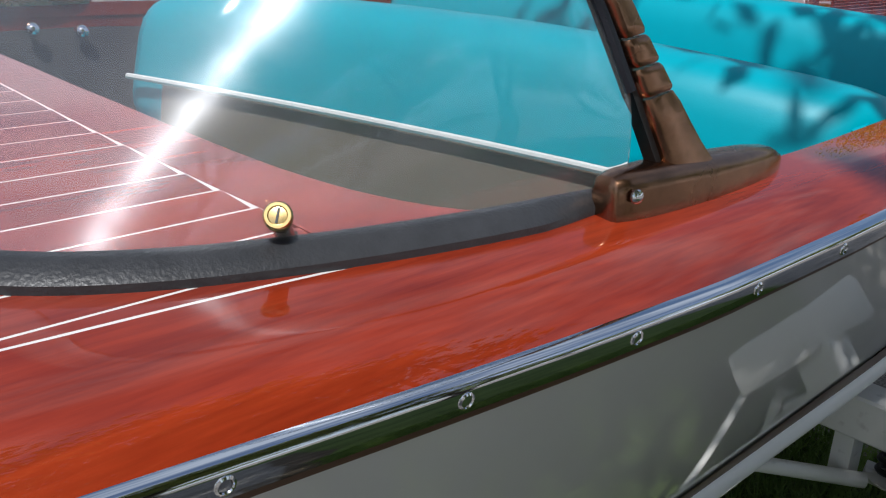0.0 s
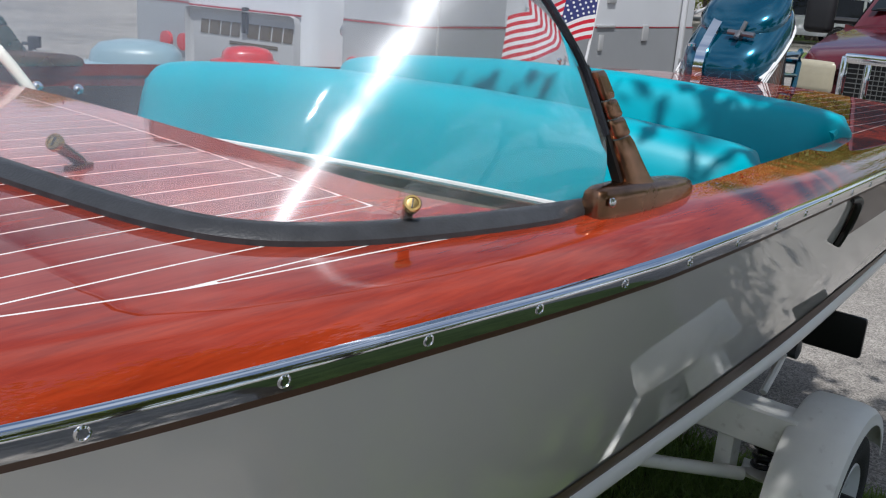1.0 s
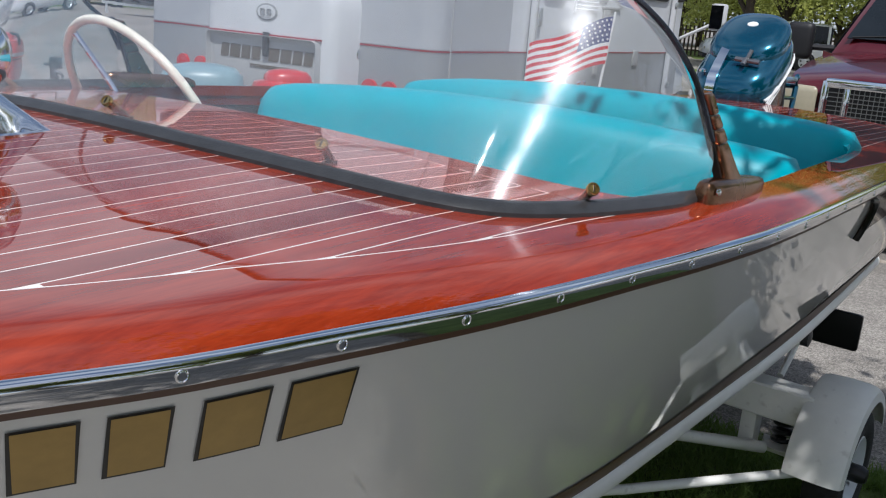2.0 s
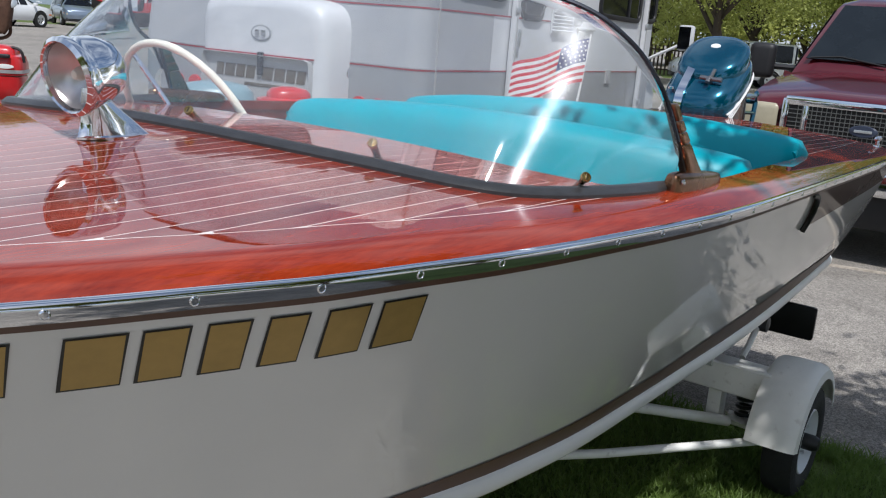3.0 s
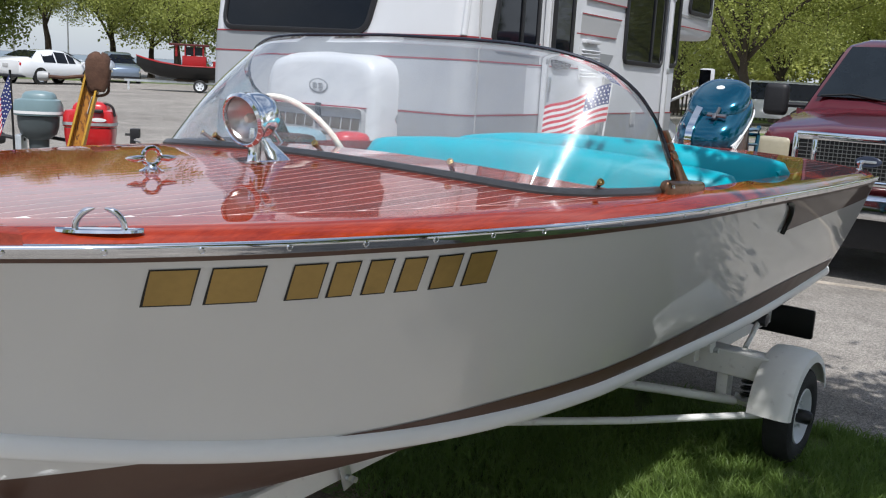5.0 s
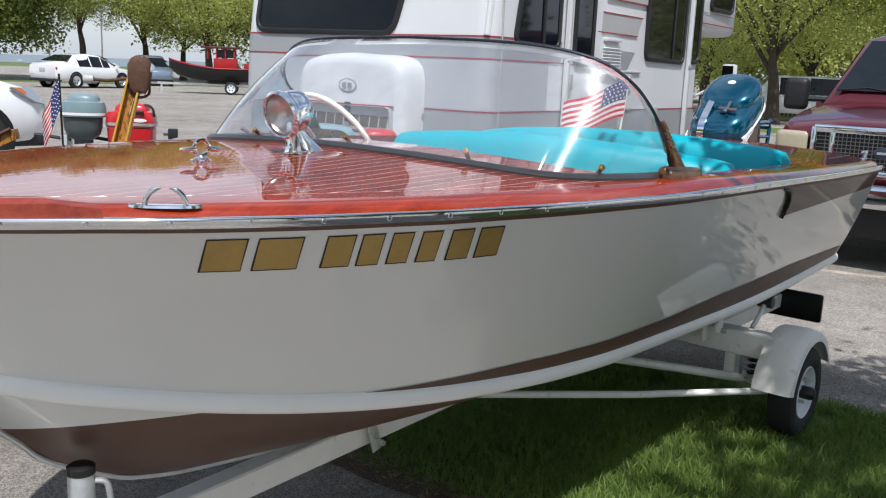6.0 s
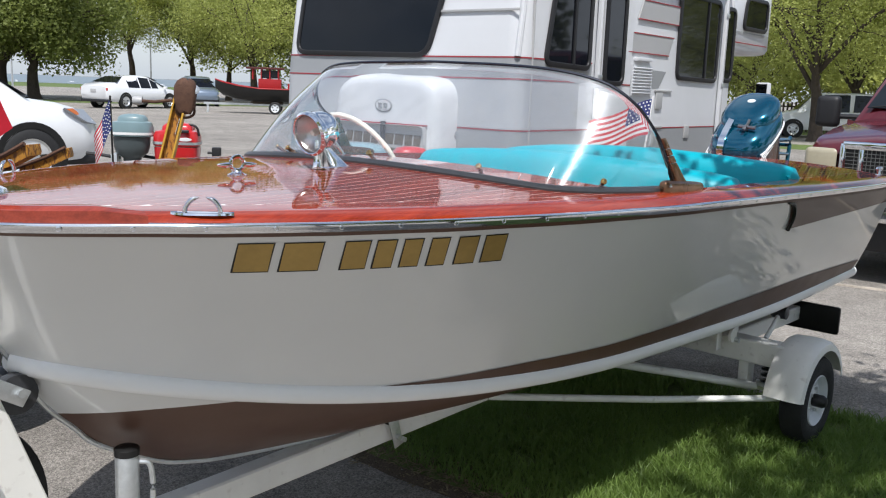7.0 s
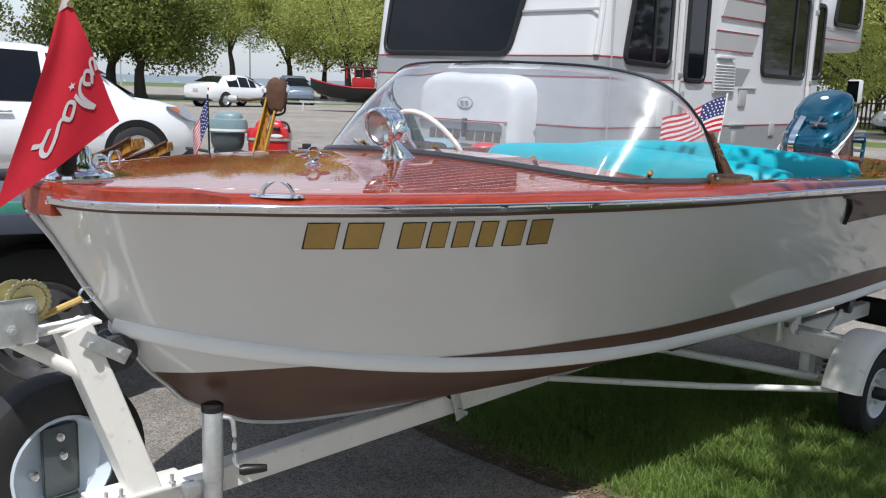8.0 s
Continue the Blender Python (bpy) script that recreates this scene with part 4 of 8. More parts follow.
def cleat(m, label, size=1.0, group="deck cleats"):
    """A low chrome cleat with two open horns on a long plate."""
    c = thing("deck_cleat", m @ Matrix.Diagonal((size, size, size, 1)), label, "cleat", group)
    rows = [[Vector((x, y * w, z)) for y, z in ((-1, 0), (-0.85, 0.005), (0, 0.008), (0.85, 0.005), (1, 0))] for x, w in ((-0.070, 0.002), (-0.055, 0.009), (-0.03, 0.014), (0, 0.015), (0.03, 0.014), (0.055, 0.009), (0.070, 0.002))]
    part("plate", grid(rows), CHROME, c)
    for s in (-1, 1):
        part("horn", tube(spline([(s * 0.040, 0, 0.004), (s * 0.036, 0, 0.020), (s * 0.024, 0, 0.034), (s * 0.008, 0, 0.040)], 5), 0.0048, 12, [1.15] * 12 + [0.95, 0.75, 0.55, 0.35]), CHROME, c)
    return c


for sgn in (-1, 1):
    p = on_deck(Vector((-1.0, sgn * 0.523, 0)))
    cleat(Matrix.Translation(p) @ Matrix.Rotation(sgn * radians(40), 4, "Z"), "low chrome horn cleat on the bow covering board")
    p = on_deck(Vector((2.98, sgn * 0.765, 0)))
    c = thing("stern_cleat", Matrix.Translation(p) @ Matrix.Diagonal((0.8, 0.8, 0.8, 1)), "small chrome bollard cleat at the stern corner", "cleat", "stern cleats")
    part("plate", xf(lathe([(0.024, 0), (0.022, 0.004), (0.012, 0.007)], 16), Matrix.Diagonal((1.6, 0.8, 1, 1))), CHROME, c)
    for s in (-1, 1):
        part("post", xf(lathe([(0.007, 0), (0.006, 0.026), (0.012, 0.030), (0.014, 0.040), (0.009, 0.048), (0, 0.050)], 12), Matrix.Translation((s * 0.022, 0, 0.004)) @ Matrix.Rotation(s * 0.25, 4, "Y")), CHROME, c)

# bow light, flag staff and pennant
bl = thing("bow_light", Matrix.Translation(on_deck(Vector((-1.29, 0.0, 0)), 0.006)), "chrome bow light with a short black staff socket", "lamp")
rows = [[Vector((-0.02 + lx * math.cos(a), ly * math.sin(a), z)) for a in [2 * math.pi * j / 20 for j in range(20)]] for z, lx, ly in ((0, 0.095, 0.052), (0.008, 0.092, 0.050), (0.014, 0.078, 0.040), (0.024, 0.05, 0.03), (0.045, 0.034, 0.026), (0.075, 0.030, 0.026), (0.085, 0.022, 0.02))]
part("base", grid(rows, close_v=True, caps=True), CHROME, bl, "polished chrome base")
part("socket", xf(lathe([(0.027, 0), (0.027, 0.09), (0.022, 0.10), (0.010, 0.105)], 16), Matrix.Translation((-0.06, -0.01, 0.012))), BLACK, bl, "black staff socket")
part("lens", xf(lathe([(0.020, -0.016), (0.022, 0), (0.016, 0.012), (0, 0.016)], 14, "x"), Matrix.Translation((0.040, 0.0, 0.042))), CHROME, bl)
staff_foot, staff_top = on_deck(Vector((-1.35, -0.01, 0)), 0.10), Vector((-1.327, -0.01, 1.90))
pen = thing("pennant", Matrix(), "red triangular boat pennant with silver script hanging from a staff", "flag")
part("staff", tube([staff_foot, staff_top], 0.006, 10, up=(1, 0, 0)), CHROME, pen, "thin metal staff")







def pennant_point(u, v):
    # from the hoist at the staff's head, the cloth hangs down and forward in a long triangle
    top, low, right = Vector((-1.352, -0.05, 1.800)), Vector((-1.560, -0.10, 1.238)), Vector((-1.214, -0.06, 1.462))
    p = top.lerp(low, v).lerp(top.lerp(right, v), u)
    k = 0.005 * math.sin(7 * u + 5 * v) + 0.007 * math.sin(3.1 * v + 1.0)
    return p + Vector((0.25, -0.95, 0.05)) * (k * min(1, 3 * v))


rows = [[pennant_point(i / 12, 0.04 + 0.96 * j / 22) for i in range(13)] for j in range(23)]
part("cloth", slab(rows, (0.0003, 0.0012, 0)), FLAG_RED, pen, "bright red cloth")
part("grommet", xf(lathe([(0.005, -0.003), (0.009, -0.003), (0.010, 0), (0.009, 0.003), (0.005, 0.003)], 12, "y"), Matrix.Translation((-1.340, -0.058, 1.766))), BRASS, pen)
part("hoist_band", slab([[pennant_point(u, v) + Vector((0.0005, -0.0022, 0)) for u in (0, 0.5, 1)] for v in (0.04, 0.07, 0.10)], (0, 0.0006, 0)), SILVER_CLOTH, pen, "white hoist band")
# script as plain joined strokes, and a star
STROKES = (((0.20, 0.78), (0.30, 0.80), (0.36, 0.74), (0.30, 0.83), (0.36, 0.88), (0.42, 0.82), (0.46, 0.74), (0.52, 0.73)),
           ((0.55, 0.76), (0.50, 0.72), (0.55, 0.66), (0.62, 0.69), (0.58, 0.76), (0.55, 0.76)),
           ((0.63, 0.64), (0.72, 0.73), (0.84, 0.80), (0.70, 0.66), (0.72, 0.58), (0.78, 0.56)),
           ((0.84, 0.64), (0.76, 0.60), (0.80, 0.54), (0.88, 0.57), (0.86, 0.64), (0.90, 0.56)),
           ((0.90, 0.60), (0.90, 0.50), (0.97, 0.50), (0.96, 0.58)))
for stroke in STROKES:
    rows = []
    for i, (p, sd, u, t) in enumerate(frames_along(spline([(a, b, 0) for a, b in stroke], 5))):
        rows.append([pennant_point(min(1, max(0, p.x + sd.x * 0.020 * k)), min(1, max(0.05, p.y + sd.y * 0.012 * k))) + Vector((0.0006, -0.0026, 0)) for k in (-1, 0, 1)])
    part("script", grid(rows), SILVER_CLOTH, pen, "silver script stroke", smooth=0)
star = bmesh.new()
ring = [star.verts.new(pennant_point(0.60 + (0.040 if k % 2 == 0 else 0.017) * math.sin(k * math.pi / 5) * 1.3, 0.575 - (0.026 if k % 2 == 0 else 0.011) * math.cos(k * math.pi / 5)) + Vector((0.0006, -0.0026, 0))) for k in range(10)]
star.faces.new(ring)
part("star", star, SILVER_CLOTH, pen, "small silver star", smooth=0)

# gold registration bars on the hull sides
for sgn in (-1, 1):
    for a, b in ((550, 594), (609, 660), (692, 727), (739, 767), (781, 808), (823, 850), (868, 902), (916, 955)):
        fa, fb = (a - 548) / 418, (b - 548) / 418
        xa, xb = (-0.93 + 0.688 * f * (1 - 0.05 * (1 - f)) for f in (fa, fb))
        for material, grow, out in ((BLACK, 0.0030, 0.0018), (GOLD, 0.0, 0.0028)):
            rows = []
            for k in range(4):
                f = k / 3
                row = []
                for j in range(5):
                    g = j / 4
                    z_top = rail_z(xa) - 0.044 + grow
                    z = z_top - (0.076 + 2 * grow) * g
                    x = xa - grow + (xb - xa + 2 * grow) * f - (0.5 - g) * 0.021
                    row.append(hull_at(x, z, out, sgn))
                rows.append(row)
            part("registration_bar", grid(rows), material, boat, "gold bar with a black outline" if material is GOLD else "", smooth=0)
    # brown cove panel at the stern with a dark curved end
    rows = []
    for k in range(30):
        x = 1.425 + 1.60 * k / 29
        curve = 0.06 * max(0, 1 - k / 2.2) ** 2
        top, low = rail_z(x) - 0.026, 1.068 + 0.012 * k / 29
        rows.append([hull_at(x + 0.13 * g ** 0.6 * max(0, 1 - k / 6), top + (low - top) * g, 0.003, sgn) for g in [j / 5 for j in range(6)]])
    part("cove_panel", grid(rows), mat("cove_brown", (0.075, 0.034, 0.022), 0.7, coat=0.5, vary=0.15, scale=10), boat, "brown painted cove panel")
    line = [hull_at(x, z, 0.006, sgn) for x, z in ((1.41, rail_z(1.41) - 0.030), (1.48, 1.183), (1.527, 1.152), (1.552, 1.110), (1.557, 1.066))]
    part("cove_trim", tube(spline(line, 5), 0.010, 8, [0.4 + 0.6 * min(1, k / 6) for k in range(21)]), BLACK, boat, "dark curved trim")

# ---- the trailer ----
trailer = thing("boat_trailer", Matrix(), "white painted boat trailer with mudguards and a winch post", "trailer")


def beam(a, b, w, h, bevel=0.006, up=(0, 0, 1)):
    sec = [(-w / 2 + bevel, -h / 2), (w / 2 - bevel, -h / 2), (w / 2, -h / 2 + bevel), (w / 2, h / 2 - bevel), (w / 2 - bevel, h / 2), (-w / 2 + bevel, h / 2), (-w / 2, h / 2 - bevel), (-w / 2, -h / 2 + bevel)]
    return sweep([a, b], sec, up)


part("tongue", beam((-2.6, 0.0, 0.247), (2.0, 0.0, 0.415), 0.075, 0.088), TRAILER_WHITE, trailer, "white box-section tongue")
part("axle_beam", beam((1.98, -0.755, 0.415), (1.98, 0.755, 0.415), 0.10, 0.11), TRAILER_WHITE, trailer)
part("rear_beam", beam((3.05, -0.62, 0.40), (3.05, 0.62, 0.40), 0.075, 0.07), TRAILER_WHITE, trailer)
for sgn in (-1, 1):
    part("side_strut", tube([(0.66, sgn * 0.045, 0.345), (1.3, sgn * 0.44, 0.285), (1.90, sgn * 0.765, 0.235)], 0.015, 10), TRAILER_WHITE, trailer)
    part("rear_strut", tube([(1.30, sgn * 0.04, 0.385), (1.75, sgn * 0.42, 0.29), (1.98, sgn * 0.62, 0.238)], 0.020, 10), TRAILER_WHITE, trailer)
    part("frame_rail", beam((2.02, sgn * 0.40, 0.40), (3.1, sgn * 0.40, 0.40), 0.06, 0.08), TRAILER_WHITE, trailer)
    part("hanger", box(0.07, 0.05, 0.20, 0.004, (2.0, sgn * 0.56, 0.22)), TRAILER_WHITE, trailer)
    part("bunk", beam((0.9, sgn * 0.46, 0.555), (3.0, sgn * 0.46, 0.575), 0.09, 0.045), DARK, trailer, "carpeted bunk board")
    for x in (1.86, 2.04):
        part("bunk_upright", box(0.05, 0.012, 0.16, 0.003, (x, sgn * 0.47, 0.41)), TRAILER_WHITE, trailer)
    part("bunk_bracket", xf(lathe([(0.035, -0.006), (0.035, 0.006)], 14, "y"), Matrix.Translation((1.90, sgn * 0.52, 0.485))), TRAILER_WHITE, trailer)
    part("bolt", xf(lathe([(0.012, -0.012), (0.012, 0.010), (0, 0.012)], 8, "y"), Matrix.Translation((1.92, sgn * 0.535, 0.46))), GALV, trailer)
    coil = [Vector((2.03 + 0.035 * math.cos(a), sgn * 0.665 + 0.035 * math.sin(a), 0.255 + 0.022 * a / 6.283 * 1.35)) for a in [k * 0.42 for k in range(68)]]
    part("coil_spring", tube(coil, 0.0075, 6), BLACK, trailer, "black coil spring")
    part("spring_seat", xf(lathe([(0.055, 0), (0.06, 0.008), (0.02, 0.012)], 16), Matrix.Translation((2.03, sgn * 0.665, 0.238))), TRAILER_WHITE, trailer)
    part("swing_arm", beam((2.03, sgn * 0.60, 0.235), (2.08, sgn * 0.77, 0.21), 0.05, 0.04), TRAILER_WHITE, trailer)
    # guide roller behind the axle
    part("guide_roller", xf(lathe([(0.012, -0.04), (0.030, -0.035), (0.030, 0.035), (0.012, 0.04)], 14, "y"), Matrix.Translation((2.25, sgn * 0.60, 0.555))), RUBBER, trailer, "black rubber roller")
    part("roller_arm", tube([(2.10, sgn * 0.60, 0.45), (2.18, sgn * 0.60, 0.50), (2.25, sgn * 0.60, 0.555)], 0.012, 8), TRAILER_WHITE, trailer)
    # mudguard
    rows = []
    for k in range(25):
        a = radians(170 - 152 * k / 24)
        r = 0.285
        c = Vector((2.075 + r * math.cos(a), 0, 0.215 + r * math.sin(a)))
        n = Vector((math.cos(a), 0, math.sin(a)))
        row = []
        for y, d in ((-0.727, -0.022), (-0.731, -0.006), (-0.742, 0.0), (-0.80, 0.004), (-0.86, 0.003), (-0.885, -0.002), (-0.901, -0.014), (-0.906, -0.045)):
            row.append(c + n * d + Vector((0, -sgn * y, 0)))
        rows.append(row)
    bm = grid(rows)
    bmesh.ops.solidify(bm, geom=bm.faces[:], thickness=0.003)
    part("mudguard", bm, TRAILER_WHITE, trailer, "white rounded mudguard with chipped paint")
    # wheel
    hub = Matrix.Translation((2.075, sgn * 0.835, 0.213)) @ Matrix.Rotation(0 if sgn < 0 else math.pi, 4, "Z")
    tyre_profile = [(0.118, -0.045), (0.140, -0.056), (0.175, -0.060), (0.200, -0.052), (0.210, -0.036), (0.213, 0.0), (0.210, 0.036), (0.200, 0.052), (0.175, 0.060), (0.140, 0.056), (0.118, 0.045), (0.118, -0.045)]
    w = part("wheel", xf(lathe(tyre_profile, 40, "y", False), hub), TYRE, trailer, "small black trailer tyre")
    part("rim", xf(lathe([(0.120, 0.04), (0.122, -0.050), (0.118, -0.053), (0.112, -0.040), (0.104, -0.014), (0.085, -0.008), (0.06, -0.018), (0.04, -0.030), (0.036, -0.030), (0.0, -0.030)], 28, "y"), hub), RIM_WHITE, w, "white steel rim")
    part("hub_cap", xf(lathe([(0.030, -0.028), (0.030, -0.075), (0.022, -0.090), (0, -0.094)], 14, "y"), hub), BLACK, w, "black axle hub")
    for k in range(5):
        part("wheel_nut", xf(lathe([(0.009, -0.026), (0.009, -0.040), (0, -0.042)], 6, "y"), hub @ Matrix.Rotation(k * 1.2566, 4, "Y") @ Matrix.Translation((0.055, 0, 0))), GALV, w)
    # number board at the rear
part("plate_board", join(box(0.012, 0.30, 0.155, 0.014, (2.99, -0.50, 0.315)), box(0.04, 0.10, 0.05, 0.004, (3.005, -0.48, 0.375))), BLACK, trailer, "black rear lamp board")
# keel roller clip on the tongue
part("keel_roller", xf(lathe([(0.014, -0.05), (0.032, -0.045), (0.024, 0), (0.032, 0.045), (0.014, 0.05)], 14, "y"), Matrix.Translation((0.09, 0, 0.402))), RUBBER, trailer, "black keel roller")
for sgn in (-1, 1):
    part("roller_plate", xf(box(0.045, 0.006, 0.125, 0.004), Matrix.Translation((0.125, sgn * 0.062, 0.285)) @ Matrix.Rotation(radians(-18), 4, "Y")), GALV, trailer, "zinc plated bracket")
    for z, x in ((0.40, 0.095), (0.31, 0.138), (0.325, 0.112)):
        part("bolt", xf(lathe([(0.010, -0.014), (0.010, 0.012), (0.006, 0.018)], 8, "y"), Matrix.Translation((x, sgn * 0.066, z))), GALV, trailer)
# winch post
part("winch_post", sweep([(-1.160, 0, 0.34), (-1.353, 0, 0.885)], [(-0.044, -0.048), (-0.040, -0.052), (0.040, -0.052), (0.044, -0.048), (0.044, 0.048), (0.040, 0.052), (-0.040, 0.052), (-0.044, 0.048)], (0, 1, 0)), TRAILER_WHITE, trailer, "white leaning winch post")
part("winch_shelf", xf(box(0.30, 0.085, 0.010, 0.002), Matrix.Translation((-1.430, 0, 0.880)) @ Matrix.Rotation(radians(-4), 4, "Y")), TRAILER_WHITE, trailer)
part("post_gusset", box(0.30, 0.12, 0.012, 0.003, (-1.175, 0, 0.338)), TRAILER_WHITE, trailer)
part("post_brace", tube([(-1.515, 0, 0.87), (-1.355, -0.02, 0.76), (-1.240, -0.02, 0.66)], 0.020, 10), TRAILER_WHITE, trailer)
part("bow_roller", xf(lathe([(0.012, -0.055), (0.052, -0.05), (0.056, -0.03), (0.044, 0), (0.056, 0.03), (0.052, 0.05), (0.012, 0.055)], 22, "y"), Matrix.Translation((-1.233, 0, 0.795))), RUBBER, trailer, "black rubber bow roller")
for sgn in (-1, 1):
    part("roller_strap", xf(box(0.15, 0.006, 0.045, 0.004, (0.0, 0, -0.02)), Matrix.Translation((-1.283, sgn * 0.066, 0.822)) @ Matrix.Rotation(radians(32), 4, "Y")), GALV, trailer, "zinc plated strap")
    part("bolt", xf(lathe([(0.013, -0.01), (0.013, 0.008), (0.007, 0.014)], 6, "y"), Matrix.Translation((-1.325, sgn * 0.072, 0.838))), GALV, trailer)
    part("bolt", xf(lathe([(0.011, -0.01), (0.011, 0.008), (0.007, 0.014)], 6, "y"), Matrix.Translation((-1.235, sgn * 0.070, 0.805))), GALV, trailer)
winch = part("winch_frame", join(box(0.13, 0.006, 0.125, 0.010, (-1.530, -0.066, 0.872)), box(0.13, 0.006, 0.125, 0.010, (-1.530, 0.058, 0.872)), box(0.14, 0.12, 0.006, 0.0, (-1.530, 0, 0.886))), GALV, trailer, "zinc plated winch frame")
part("drum", xf(lathe([(0.020, -0.05), (0.052, -0.048), (0.052, -0.044), (0.022, -0.042), (0.022, 0.042), (0.052, 0.044), (0.052, 0.05)], 20, "y"), Matrix.Translation((-1.490, 0, 0.975))), YELLOW_ZINC, winch)
gear = []
for k in range(72):
    r = 0.060 if k % 3 else 0.055
    gear.append((r * math.cos(2 * math.pi * k / 72), r * math.sin(2 * math.pi * k / 72)))
rows = [[Vector((-1.480 + a * q, y, 0.985 + b * q)) for a, b in gear] for y, q in ((-0.050, 0.2), (-0.054, 0.62), (-0.056, 0.74), (-0.052, 0.78), (-0.056, 0.82), (-0.056, 1), (-0.046, 1), (-0.046, 0.2))]
part("gear", grid(rows, close_v=True), YELLOW_ZINC, winch, "yellow zinc toothed winch gear")
part("strap_hook", tube(spline([(-1.455, -0.03, 0.928), (-1.395, -0.025, 0.945), (-1.327, -0.012, 0.962)], 6), 0.010, 8), ROPE, winch, "twisted yellow strap end")
eye = []
for k in range(20):
    a = 2 * math.pi * k / 20
    d = Vector((math.cos(a), 0.2, math.sin(a))).normalized()
    eye.append([Vector((-1.307, -0.012, 0.972)) + d * 0.022 + d * (0.0045 * math.cos(b)) + Vector((0, 0.0045 * math.sin(b), 0)) for b in [2 * math.pi * j / 8 for j in range(8)]])
part("bow_eye", grid(eye, close_u=True, close_v=True), CHROME, boat, "chrome bow eye")
for x, y, z in ((-1.530, -0.074, 0.915), (-1.480, -0.074, 0.968)):
    part("bolt", xf(lathe([(0.014, -0.008), (0.014, 0.004), (0.008, 0.006), (0.008, 0.014)], 6, "y"), Matrix.Translation((x, y, z)) @ Matrix.Rotation(math.pi, 4, "Z")), GALV, winch)
# tongue jack
jack = part("jack_tube", xf(lathe([(0.030, 0.06), (0.030, 0.36), (0.032, 0.362), (0.032, 0.590), (0.030, 0.595)], 22), Matrix.Translation((-0.980, -0.115, 0))), GALV, trailer, "zinc plated jack tube")
part("cap", xf(lathe([(0.034, 0.585), (0.034, 0.603), (0.026, 0.608), (0, 0.609)], 22), Matrix.Translation((-0.980, -0.115, 0))), BLACK, jack, "black plastic cap")
part("crank", tube(spline([(-0.955, -0.135, 0.565), (-0.933, -0.15, 0.555), (-0.927, -0.155, 0.50), (-0.927, -0.155, 0.42), (-0.915, -0.165, 0.40), (-0.895, -0.18, 0.395)], 4), 0.008, 8), GALV, jack)
part("crank_grip", xf(lathe([(0.014, -0.045), (0.018, -0.03), (0.014, 0.02), (0.011, 0.04)], 12, "x"), Matrix.Translation((-0.880, -0.19, 0.393)) @ Matrix.Rotation(radians(-25), 4, "Z")), BLACK, jack, "black crank grip")
part("jack_foot", xf(lathe([(0.055, 0), (0.05, 0.02), (0.024, 0.03), (0.024, 0.10)], 18), Matrix.Translation((-0.980, -0.115, 0))), GALV, jack)
part("jack_bracket", join(box(0.10, 0.05, 0.11, 0.004, (-0.995, -0.06, 0.245)), xf(box(0.05, 0.05, 0.04, 0.01), Matrix.Translation((-1.040, -0.085, 0.315)))), GALV, trailer)
for x, y in ((-1.245, -0.05), (-1.290, -0.05), (-1.085, -0.05)):
    part("bolt", xf(lathe([(0.012, 0), (0.012, 0.01), (0.007, 0.012), (0.007, 0.035)], 6), Matrix.Translation((x, y, 0.345))), GALV, trailer)
# spare wheel on the tongue
sp = Matrix.Translation((-1.372, 0.12, 0.435)) @ Matrix.Rotation(radians(8), 4, "Z") @ Matrix.Diagonal((1.3, 1.05, 1.3, 1))
spare = part("spare_wheel", xf(lathe([(0.118, -0.045), (0.140, -0.056), (0.175, -0.060), (0.198, -0.052), (0.206, -0.048), (0.210, -0.036), (0.213, 0.0), (0.210, 0.036), (0.200, 0.052), (0.175, 0.060), (0.140, 0.056), (0.118, 0.045), (0.118, -0.045)], 44, "y", False), sp), TYRE, trailer, "black spare tyre")
part("rim", xf(lathe([(0.121, 0.04), (0.124, -0.050), (0.118, -0.053), (0.112, -0.040), (0.104, -0.010), (0.08, 0.0), (0.0, 0.0)], 30, "y"), sp), mat("rim_blue_white", (0.55, 0.62, 0.70), 0.35, vary=0.06), spare, "pale blue-white steel rim")
part("carrier", xf(join(box(0.085, 0.012, 0.17, 0.012, (0, -0.026, -0.07)), xf(box(0.070, 0.012, 0.13, 0.004), Matrix.Translation((0.006, -0.045, -0.175)) @ Matrix.Rotation(radians(-14), 4, "X")), box(0.07, 0.20, 0.014, 0.003, (0.006, 0.03, -0.19))), sp), DARK_GREY, spare, "dark painted carrier bracket")
for k, (x, z) in enumerate(((-0.005, 0.075), (-0.068, 0.0), (0.0, 0.030))):
    part("wheel_nut", xf(lathe([(0.012, -0.020), (0.012, -0.042), (0.009, -0.050), (0, -0.052)], 10, "y"), sp @ Matrix.Translation((x, 0, z))), CHROME, spare)

